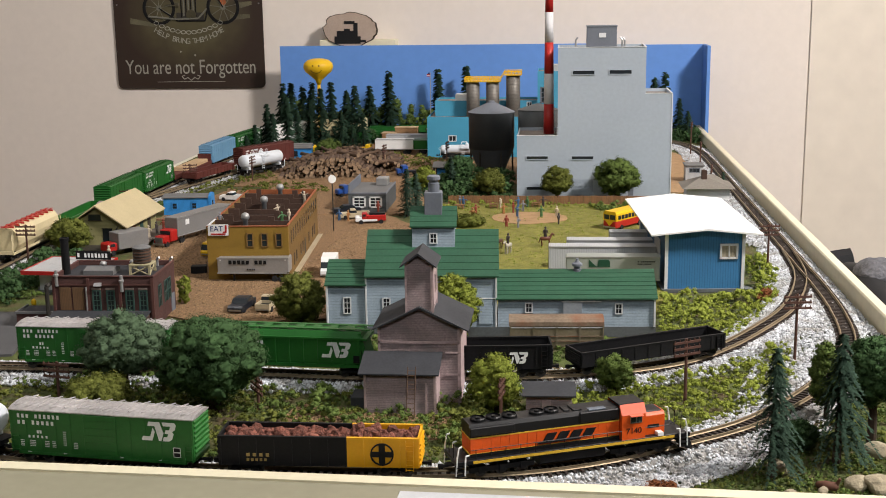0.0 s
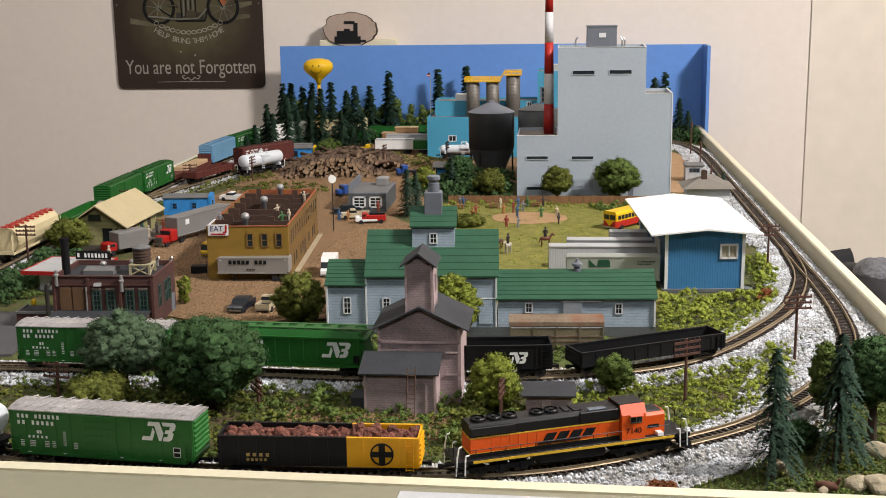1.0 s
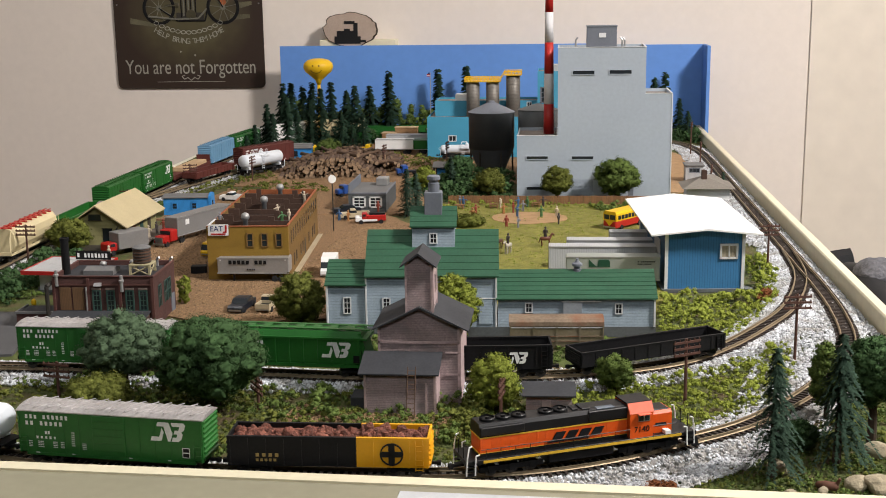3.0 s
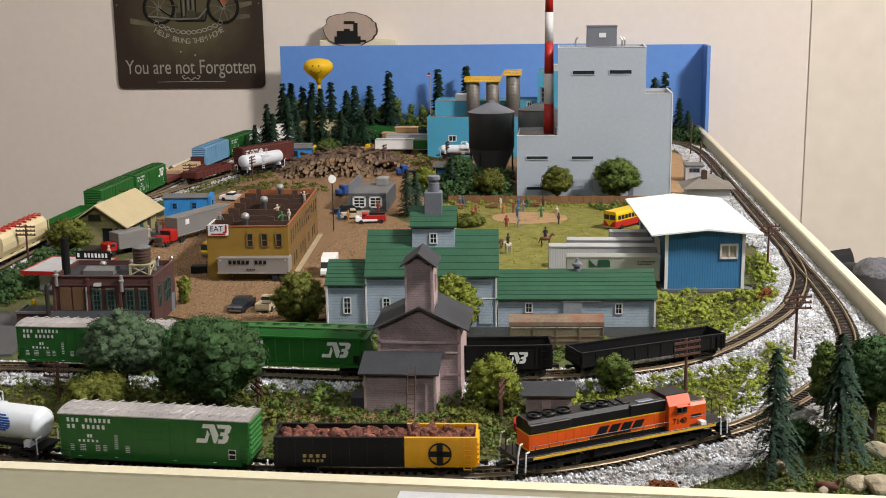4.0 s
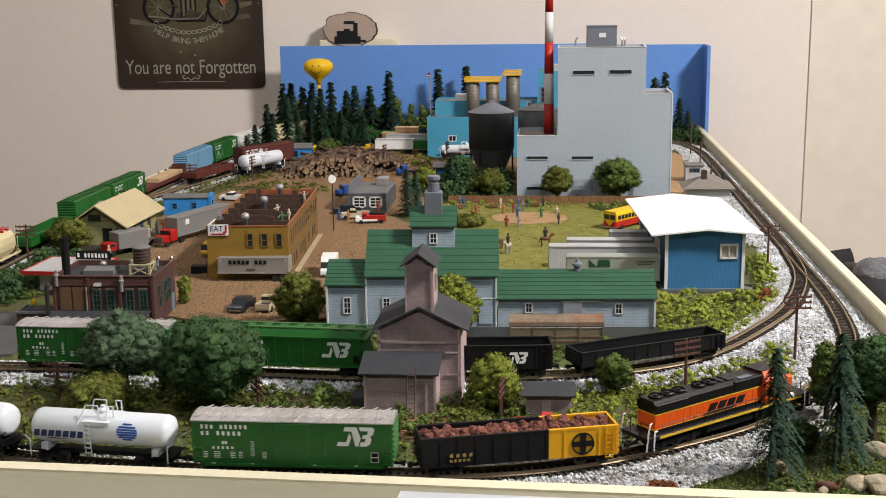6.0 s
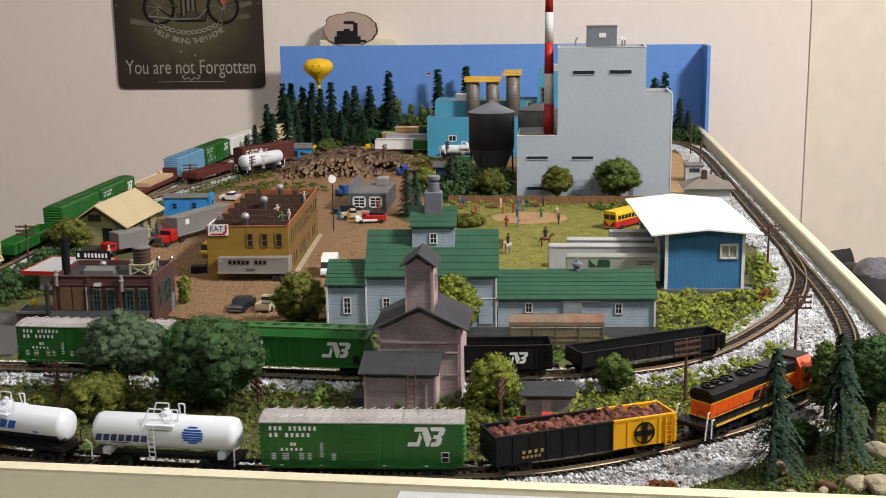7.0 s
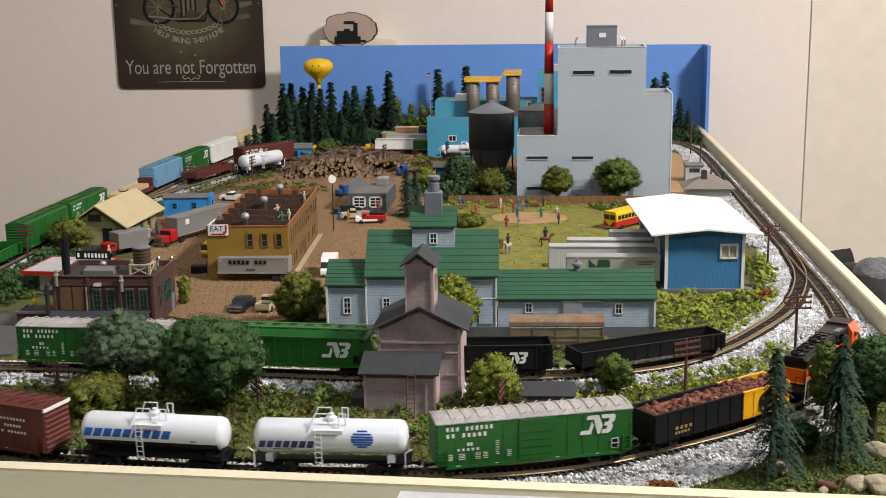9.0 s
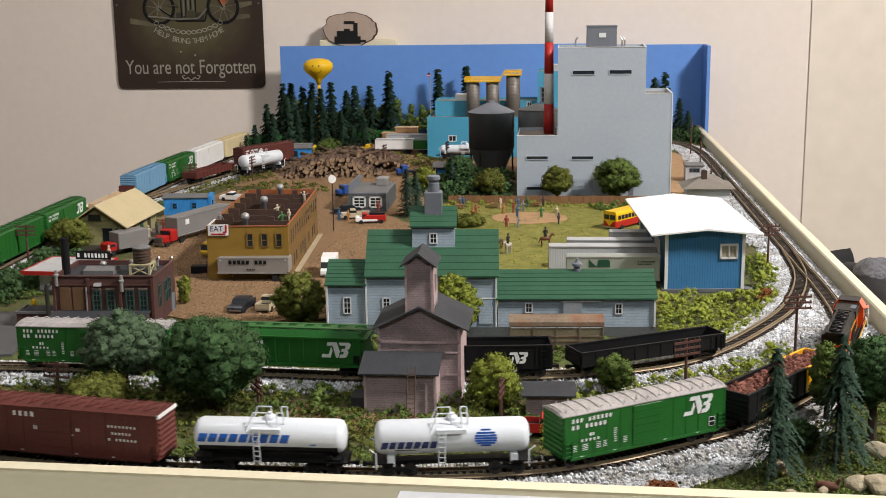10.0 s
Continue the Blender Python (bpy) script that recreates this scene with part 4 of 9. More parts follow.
def motions():
    times = [0.0, 2.5] + [2.6 + 0.1 * i for i in range(74)] + [10.0]
    for ob, s, half, turned in TRAIN:
        walk(ob, [(t, on_main(s + run(t), half) @ pose(0, 0, 0, 0, 0, turned)) for t in times])


# ------------------------------------------------------------- buildings
def clap(name, rgb, pitch=0.0011, var=0.2, depth=0.0004, dirt=None):
    return paint(name, rgb, 0.75, var=var, coarse=60, fine=900, lines=("Z", pitch, depth), dirt=dirt)


MILL_WALL = clap("pale_blue_grey_clapboard", (0.235, 0.295, 0.345), var=0.2)
MILL_ROOF = paint("green_painted_roof", (0.022, 0.085, 0.046), 0.55, var=0.16, coarse=70)
MILL_BASE = paint("grey_concrete_base", (0.11, 0.12, 0.125), 0.9, var=0.15)
TRIM_WHITE = paint("white_trim", (0.68, 0.69, 0.70), 0.6, var=0.05)
TOWER_WALL = clap("weathered_mauve_clapboard", (0.30, 0.225, 0.225), 0.0010, 0.3, 0.00045, dirt=(0.20, 0.16, 0.16))
# trim colour, used as well for the painted light on the tower's right walls
TOWER_TRIM = paint("faded_pink_trim_and_lit_side", (0.44, 0.33, 0.33), 0.75, var=0.2)
TAR = paint("dark_tar_paper", (0.035, 0.037, 0.043), 0.8, var=0.25, coarse=80)
SHED_BLUE = paint("blue_board_siding", (0.035, 0.155, 0.32), 0.6, var=0.12, lines=("X", 0.0020, 0.0003))
SHED_WHITE = paint("bright_white_roof", (0.86, 0.86, 0.85), 0.5, var=0.02)
ELEV = paint("pale_grey_blue_concrete", (0.365, 0.415, 0.475), 0.7, var=0.06, coarse=12, fine=250)
ELEV_ROOF = paint("grey_brown_gravel_roof", (0.23, 0.205, 0.19), 0.9, var=0.2)
PENT = paint("slate_grey_paint", (0.15, 0.165, 0.195), 0.6, var=0.1)
BRICK = paint("dark_red_brick", (0.066, 0.027, 0.023), 0.8, var=0.3, coarse=90, fine=1200, lines=("Z", 0.0006, 0.0002))
BRICK_TRIM = paint("brown_red_coping", (0.11, 0.045, 0.038), 0.7, var=0.2)
GREEN_FRAME = paint("dark_green_window_frame", (0.03, 0.075, 0.062), 0.6)
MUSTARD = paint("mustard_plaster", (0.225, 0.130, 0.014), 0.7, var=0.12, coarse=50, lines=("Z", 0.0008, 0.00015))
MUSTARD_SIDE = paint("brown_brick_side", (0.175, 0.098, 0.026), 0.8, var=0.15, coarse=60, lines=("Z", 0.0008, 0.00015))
RUST_COPING = paint("rust_orange_coping", (0.28, 0.085, 0.03), 0.8, var=0.2)
STEP_BROWN = paint("brown_stepped_wall", (0.062, 0.033, 0.022), 0.8, var=0.25)
DEPOT_WALL = clap("olive_yellow_board", (0.28, 0.26, 0.115), 0.0012, 0.15, 0.0003)
DEPOT_ROOF = paint("tan_roof", (0.50, 0.42, 0.25), 0.7, var=0.08, coarse=60)
DEPOT_TRIM = paint("dark_brown_trim", (0.05, 0.04, 0.028), 0.7)
PLANK = paint("grey_plank", (0.12, 0.10, 0.085), 0.85, var=0.25, rnd=0.2)
CABOOSE = paint("bright_blue_board", (0.03, 0.22, 0.55), 0.5, var=0.08, lines=("X", 0.0012, 0.0002))
GREY_ROOF = paint("grey_roof", (0.15, 0.15, 0.15), 0.7, var=0.15)
GARAGE = paint("grey_garage_wall", (0.085, 0.095, 0.10), 0.7, var=0.15)
FACTORY = paint("turquoise_blue_factory_wall", (0.06, 0.30, 0.46), 0.6, var=0.08, coarse=25)
SILO = paint("corrugated_silo_steel", (0.19, 0.175, 0.155), 0.5, 0.3, var=0.2, lines=("Z", 0.002, 0.0004))
TANKGREY = paint("dark_grey_tank", (0.066, 0.074, 0.080), 0.5, var=0.12, coarse=40)
YELLOW = paint("yellow_paint", (0.75, 0.46, 0.01), 0.45, var=0.06)
RED = paint("red_paint", (0.40, 0.015, 0.012), 0.45, var=0.1)
CHIM_WHITE = paint("white_chimney_band", (0.62, 0.62, 0.64), 0.6, var=0.06)
TIMBER = paint("brown_timber", (0.22, 0.11, 0.05), 0.8, var=0.25, rnd=0.25)
SILVER = paint("brushed_aluminium", (0.40, 0.40, 0.40), 0.4, 0.55, var=0.12)
TRAILER_GREY = paint("light_grey_trailer_paint", (0.44, 0.45, 0.46), 0.5, var=0.08, lines=("X", 0.0014, 0.00012))
TRAILER_DARK = paint("mid_grey_trailer_paint", (0.20, 0.195, 0.19), 0.5, var=0.1)
TRAILER_GREEN_GREY = paint("green_grey_trailer_paint", (0.30, 0.32, 0.29), 0.5, var=0.08)


def window(parent, x, z, w, h, y, frame_mat=TRIM_WHITE, bars_v=1, bars_h=2, turn=0):
    """A sash window in a wall facing -y, its middle at x and its sill at z."""
    m = pose(0, 0, 0, 0, 0, turn)
    win = part("window", Build().box(x - w / 2, x + w / 2, y - 0.0001, y + 0.0004, z, z + h, m=m), GLASS, parent)
    t = min(w, h) * 0.13
    b = Build()
    for x0, x1, z0, z1 in ((x - w / 2 - t, x - w / 2 + t * 0.5, z - t, z + h + t), (x + w / 2 - t * 0.5, x + w / 2 + t, z - t, z + h + t), (x - w / 2 - t, x + w / 2 + t, z - t, z + t * 0.3), (x - w / 2 - t, x + w / 2 + t, z + h - t * 0.3, z + h + t)):
        b.box(x0, x1, y - 0.0006, y + 0.0003, z0, z1, m=m)
    for i in range(bars_v):
        xx = x - w / 2 + w * (i + 1) / (bars_v + 1)
        b.box(xx - t * 0.32, xx + t * 0.32, y - 0.0003, y + 0.0003, z, z + h, m=m)
    for i in range(bars_h):
        zz = z + h * (i + 1) / (bars_h + 1)
        b.box(x - w / 2, x + w / 2, y - 0.0003, y + 0.0003, zz - t * 0.32, zz + t * 0.32, m=m)
    part("window_frame", b, frame_mat, win)
    return win


def gable_roof(parent, x0, x1, yf, yb, ze, zr, mat, rows=7, over=0.0015, thick=0.0008, yr=None):
    """A roof with its ridge along x, laid in overlapping courses."""
    yr = (yf + yb) / 2 if yr is None else yr
    for y_e, sgn in ((yf, -1), (yb, 1)):
        for i in range(rows):
            a, b = i / rows, (i + 1) / rows
            p0, p1 = (y_e + (yr - y_e) * a, ze + (zr - ze) * a), (y_e + (yr - y_e) * b, ze + (zr - ze) * b)
            k = Build().prism([(p0[0], p0[1] + thick * 1.25), (p1[0], p1[1] + thick * 0.8), (p1[0], p1[1]), (p0[0], p0[1])], x0 - over, x1 + over, "x")
            part("roof_course", k, mat, parent)


def mill():
    m = thing("feed_mill", pose(-0.0416, 0.796, 0, 0, 0, 3), "pale blue-grey clapboard feed mill with green roofs", "building")
    # wings: x0, x1, front, back, eave, ridge
    for x0, x1, yf, yb, ze, zr in ((-0.1165, -0.0905, 0.001, 0.05, 0.0365, 0.0480), (-0.089, 0.0, 0.0, 0.062, 0.0425, 0.0680), (0.0008, 0.1075, 0.0006, 0.048, 0.0265, 0.0405)):
        yr = (yf + yb) / 2
        part("wall", Build().prism([(yf, 0.006), (yf, ze), (yr, zr - 0.0006), (yb, ze), (yb, 0.006)], x0, x1, "x"), MILL_WALL, m)
        part("base", box(x0 - 0.0006, x1 + 0.0006, yf - 0.0005, yb + 0.0005, -0.001, 0.0062), MILL_BASE, m)
        gable_roof(m, x0, x1, yf - 0.002, yb + 0.002, ze - 0.001, zr, MILL_ROOF, 7)
    # cupola
    part("cupola_wall", Build().prism([(0.018, 0.050), (0.018, 0.0735), (0.031, 0.0830), (0.044, 0.0735), (0.044, 0.050)], -0.0585, -0.0290, "x"), MILL_WALL, m)
    gable_roof(m, -0.0585, -0.0290, 0.0165, 0.0455, 0.0725, 0.0845, MILL_ROOF, 4)
    stack = part("ventilator", box(-0.0500, -0.0378, 0.0245, 0.0365, 0.0778, 0.0955, 0.0003), PENT, m, "grey sheet-metal ventilator")
    part("ventilator_cowl", Build().lathe([(0.0040, 0.0955), (0.0040, 0.1015), (0.0030, 0.1016), (0.0030, 0.1040), (0.0046, 0.1040), (0.0046, 0.1062), (0.0036, 0.1068), (0.0006, 0.1072)], 20, pose(-0.0436, 0.0305, 0)), PENT, stack)
    window(m, -0.0437, 0.0615, 0.0045, 0.0065, 0.018, bars_h=1)
    window(m, -0.1028, 0.0160, 0.0045, 0.0108, 0.001)
    window(m, -0.0756, 0.0185, 0.0045, 0.0080, 0.0)
    window(m, 0.0218, 0.0165, 0.0042, 0.0062, 0.0006, bars_h=1)
    window(m, 0.0829, 0.0155, 0.0042, 0.0066, 0.0006, bars_h=1)
    part("sliding_door", box(0.0450, 0.0580, -0.0006, 0.0006, 0.0105, 0.0236, 0.0002), paint("grey_door", (0.27, 0.30, 0.33), 0.7), m)
    part("door_rail", box(0.0440, 0.0710, -0.0008, 0.0006, 0.0238, 0.0243), TRIM_WHITE, m)
    part("loading_door", box(-0.0125, -0.003, -0.0005, 0.0, 0.008, 0.0262, 0.0002), MILL_WALL, m)
    part("door_rail", box(-0.017, -0.001, -0.0007, 0.0, 0.0262, 0.0267), TRIM_WHITE, m)
    for x in (-0.1165, -0.0895, -0.0004, 0.1072):
        part("corner_board", box(x - 0.0006, x + 0.0006, -0.0007, 0.001, 0.0062, 0.0262 if x > 0.05 else 0.0415 if -0.1 < x else 0.036), TRIM_WHITE, m)
    part("roof_ventilator", Build().lathe([(0.0030, 0.0392), (0.0030, 0.0415), (0.0020, 0.0416), (0.0020, 0.0432), (0.0036, 0.0436), (0.0036, 0.0452), (0.0018, 0.0462), (0.0008, 0.0480), (0.0012, 0.0486), (0.0003, 0.0490)], 16, pose(0.0560, 0.0242, 0)), PENT, m)
    return m


mill()


def coal_tower():
    t = thing("grain_tower", pose(-0.1079, 0.6353, 0), "weathered mauve clapboard grain tower with dark tar-paper roofs", "building")
    fy = 0.0215
    part("main_wall", Build().prism([(0.0053, -0.001), (0.0053, 0.0448), (0.0295, 0.0565), (0.0524, 0.0448), (0.0524, -0.001)], fy, 0.0640, "y"), TOWER_WALL, t)
    for s, xa, xb in ((-1, 0.0295, 0.0022), (1, 0.0295, 0.0575)):
        za, zb = 0.0575, 0.0440
        part("main_roof", Build().prism([(xa, za), (xb, zb), (xb, zb - 0.0008), (xa, za - 0.0012)], fy - 0.003, 0.0665, "y"), TAR, t)
    part("upper_wall", Build().prism([(0.0216, 0.0500), (0.0216, 0.0815), (0.0294, 0.0868), (0.0372, 0.0815), (0.0372, 0.0500)], fy - 0.0004, fy + 0.0225, "y"), TOWER_WALL, t)
    for xa, xb in ((0.0294, 0.0190), (0.0294, 0.0398)):
        part("upper_roof", Build().prism([(xa, 0.0885), (xb, 0.0808), (xb, 0.0800), (xa, 0.0873)], fy - 0.003, fy + 0.0255, "y"), TAR, t)
    # lean-to in front
    part("lean_to_wall", Build().prism([(0.0, -0.001), (0.0, 0.0235), (fy, 0.0290), (fy, -0.001)], 0.0, 0.0405, "x"), TOWER_WALL, t)
    part("lean_to_roof", Build().prism([(-0.0022, 0.0235), (-0.0022, 0.0243), (fy - 0.0002, 0.0306), (fy - 0.0002, 0.0296)], -0.0028, 0.0425, "x"), TAR, t)
    for x0, x1, y, z0, z1 in ((0.0053, 0.0066, fy, 0, 0.0445), (0.0511, 0.0524, fy, 0, 0.0445), (0.0055, 0.0522, fy, 0.0352, 0.0366), (0.0440, 0.0522, fy, 0.0165, 0.0175), (0.0216, 0.0226, fy - 0.0004, 0.0525, 0.0812), (0.0362, 0.0372, fy - 0.0004, 0.0525, 0.0812),
                              (0.0, 0.0012, 0.0, 0, 0.0232), (0.0393, 0.0405, 0.0, 0, 0.0232), (0.0345, 0.0355, 0.0, 0, 0.019), (0.0440, 0.0522, fy, 0.0295, 0.0304)):
        part("trim_board", box(x0, x1, y - 0.0006, y + 0.0002, z0, z1), TOWER_TRIM, t)
    for y, z0, z1, x in ((fy, 0, 0.0445, 0.0524), (0.0630, 0, 0.0445, 0.0524), (fy, 0.0525, 0.081, 0.0372), (fy + 0.0212, 0.0525, 0.081, 0.0372)):
        part("trim_board", box(x - 0.0002, x + 0.0006, y, y + 0.0012, z0, z1), TOWER_TRIM, t)
    # thin paler sheets over the right-hand walls: light from the right, painted in
    part("side_wall", Build().box(0.0525, 0.0528, fy + 0.0013, 0.0628, 0.0, 0.0446), TOWER_TRIM, t)
    part("side_wall", Build().box(0.0373, 0.0376, fy + 0.0013, fy + 0.0211, 0.0570, 0.0812), TOWER_TRIM, t)
    part("side_wall", Build().box(0.0406, 0.0408, 0.0006, fy, 0.0, 0.0234), TOWER_TRIM, t)
    win = part("window", box(0.0375, 0.0379, fy + 0.009, fy + 0.014, 0.0640, 0.0735), GLASS, t)
    part("window_frame", Build().box(0.0375, 0.0381, fy + 0.0083, fy + 0.009, 0.0633, 0.0742).box(0.0375, 0.0381, fy + 0.014, fy + 0.0147, 0.0633, 0.0742).box(0.0375, 0.0381, fy + 0.0083, fy + 0.0147, 0.0735, 0.0742), TOWER_TRIM, win)
    lad = Build()
    for x in (0.0248, 0.0292):
        lad.rod((x, -0.0085, 0.0), (x + 0.0006, -0.0025, 0.0290), 0.0003, 5)
    for k in range(11):
        f = (k + 0.6) / 11.5
        lad.rod((0.0248 + 0.0006 * f, -0.0085 + 0.006 * f, 0.029 * f), (0.0292 + 0.0006 * f, -0.0085 + 0.006 * f, 0.029 * f), 0.00022, 4)
    part("ladder", lad, paint("brown_ladder", (0.12, 0.07, 0.045), 0.8), t, "thin brown wooden ladder")
    part("annex", box(-0.0085, -0.0004, 0.004, 0.018, -0.001, 0.0085, 0.0005), TAR, t)
    return t


coal_tower()


def blue_shed():
    s = thing("blue_shed", pose(0.0838, 0.928, 0, 0, 0, 4), "blue board shed with a bright white roof", "building")
    D = 0.15
    part("wall", Build().prism([(0.0, 0.001), (0.0, 0.0452), (0.0300, 0.0490), (0.0594, 0.0452), (0.0594, 0.001)], 0.0, D, "y"), SHED_BLUE, s)
    part("base", box(-0.0035, 0.0608, -0.0025, D, -0.001, 0.0016), MILL_BASE, s)
    part("ramp", Build().prism([(0.0608, 0.0016), (0.0700, -0.0008), (0.0608, -0.0008)], 0.0, 0.012, "y"), MILL_BASE, s)
    for xa, xb in ((0.0300, -0.0130), (0.0300, 0.0730)):
        part("roof", Build().prism([(xa, 0.0506), (xb, 0.0462), (xb, 0.0450), (xa, 0.0492)], -0.0075, D + 0.008, "y"), SHED_WHITE, s)
    for x in (0.0, 0.0594):
        part("corner_board", box(x - 0.0012, x + 0.0012, -0.0008, 0.0012, 0.0016, 0.0448), TRIM_WHITE, s)
    part("corner_board", box(-0.0008, 0.0006, D - 0.002, D, 0.0016, 0.0448), TRIM_WHITE, s)
    w = part("window", box(0.0425, 0.0540, -0.0003, 0.0005, 0.0268, 0.0358), paint("curtained_pane", (0.36, 0.32, 0.24), 0.5, var=0.3, lines=("X", 0.002, 0.0004)), s)
    part("window_frame", Build().box(0.0412, 0.0426, -0.001, 0.0004, 0.0252, 0.0374).box(0.0539, 0.0553, -0.001, 0.0004, 0.0252, 0.0374).box(0.0412, 0.0553, -0.001, 0.0004, 0.0252, 0.0268).box(0.0412, 0.0553, -0.001, 0.0004, 0.0358, 0.0374)
         .box(0.0478, 0.0487, -0.001, 0.0004, 0.0268, 0.0358), TRIM_WHITE, w)
    part("loading_door", box(-0.0006, 0.0002, 0.03, 0.06, 0.0018, 0.034), TRAILER_GREY, s)
    return s


blue_shed()


def elevator():
    e = thing("concrete_elevator", pose(-0.0481, 1.376, 0), "tall pale grey concrete elevator building with flat stepped roofs", "building")
    D, t = 0.075, 0.0012
    for x0, x1, d, zt in ((0.0, 0.0462, 0.085, 0.0690), (0.0462, 0.1445, D, 0.1680), (0.1445, 0.1745, D, 0.1163)):
        part("block", box(x0, x1, 0.0, d, -0.001, zt - 0.004), ELEV, e)
        part("roof", box(x0 + t, x1 - t, t, d - t, zt - 0.004, zt - 0.0035), ELEV_ROOF, e)
        par = Build()
        par.box(x0, x1, 0, t, zt - 0.004, zt)
        par.box(x0, x1, d - t, d, zt - 0.004, zt)
        par.box(x0, x0 + t, t, d - t, zt - 0.004, zt)
        par.box(x1 - t, x1, t, d - t, zt - 0.004, zt)
        part("parapet", par, ELEV, e)
        part("coping", Build().box(x0 - 0.0004, x1 + 0.0004, -0.0005, t, zt, zt + 0.0006).box(x1 - t, x1 + 0.0004, t, d, zt, zt + 0.0006), TRIM_WHITE, e)
    pent = part("penthouse", box(0.0785, 0.1120, 0.012, 0.042, 0.1640, 0.1905, 0.0003), PENT, e, "slate grey rooftop penthouse")
    part("roof_slab", box(0.0778, 0.1127, 0.0113, 0.0427, 0.1905, 0.1915), PENT, pent)
    part("window", box(0.0920, 0.0998, 0.0112, 0.0121, 0.1785, 0.1835), TRIM_WHITE, pent)
    for x in (0.066, 0.1185, 0.1212):
        part("roof_pipe", Build().path([(x, 0.02, 0.164), (x, 0.02, 0.1755), (x + (0.0025 if x < 0.1 else -0.0025), 0.02, 0.1785)], 0.001, 6), SILVER, e)
    for x0, x1, z0, z1 in ((0.0630, 0.0870, 0.1382, 0.1422), (0.1040, 0.1283, 0.1386, 0.1426), (0.0110, 0.0350, 0.0421, 0.0453), (0.0626, 0.0869, 0.0421, 0.0453), (0.0110, 0.0350, 0.0066, 0.0099)):
        w = part("window", box(x0, x1, -0.0003, 0.0005, z0, z1), GLASS, e)
        part("window_frame", Build().box(x0 - 0.0008, x1 + 0.0008, -0.0008, 0.0004, z0 - 0.0009, z0).box(x0 - 0.0008, x1 + 0.0008, -0.0008, 0.0004, z1, z1 + 0.0007).box(x0 - 0.0008, x0, -0.0008, 0.0004, z0, z1).box(x1, x1 + 0.0008, -0.0008, 0.0004, z0, z1), ELEV, w)
    part("door", box(0.0625, 0.0870, -0.0003, 0.0004, 0.0, 0.0187), paint("grey_roller_door", (0.27, 0.31, 0.36), 0.6, lines=("Z", 0.0015, 0.0002)), e)
    part("door", box(0.1270, 0.1330, -0.0004, 0.0004, 0.0, 0.0145), PENT, e)
    part("corner_strip", box(0.1739, 0.1750, -0.0006, 0.0005, 0, 0.1160), TRIM_WHITE, e)
    return e


elevator()


def chimney():
    c = thing("striped_chimney", pose(-0.0125, 1.428, 0.0655), "tall red and white striped factory chimney", "chimney")
    r = lambda z: 0.0062 - 0.0020 * z / 0.19
    cuts = [0.0, 0.035, 0.0705, 0.1065, 0.1412, 0.1760, 0.2100]
    for i in range(6):
        mat = (RED, CHIM_WHITE)[i % 2]
        part("band", Build().lathe([(r(cuts[i]), cuts[i]), (r(cuts[i + 1]), cuts[i + 1])], 28), mat, c, smooth=True)
    return c


chimney()


def grey_tank():
    t = thing("grey_hopper_tank", pose(-0.0870, 1.55, 0), "dark grey cylindrical tank with a conical base", "tank")
    part("shell", Build().lathe([(0.0293, 0.033), (0.0296, 0.0785), (0.0300, 0.0790), (0.0300, 0.0797)], 40), TANKGREY, t, smooth=True)
    part("cone", Build().lathe([(0.0172, 0.004), (0.0291, 0.033)], 40), TANKGREY, t)
    part("roof", Build().lathe([(0.0304, 0.0797), (0.0050, 0.0915), (0.0046, 0.0935), (0.0005, 0.0940)], 40), PENT, t)
    for a in range(6):
        c, s = math.cos(a * 1.047), math.sin(a * 1.047)
        part("leg", Build().rod((0.027 * c, 0.027 * s, -0.001), (0.027 * c, 0.027 * s, 0.036), 0.0012), STEEL, t)
    t2 = thing("grey_storage_tank", pose(-0.0270, 1.545, 0), "dark grey round storage tank with a low roof", "tank")
    part("shell", Build().lathe([(0.0255, -0.001), (0.0255, 0.083)], 36), TANKGREY, t2, smooth=True)
    part("roof", Build().lathe([(0.0262, 0.083), (0.004, 0.090), (0.0005, 0.0905)], 36), TANKGREY, t2)


grey_tank()


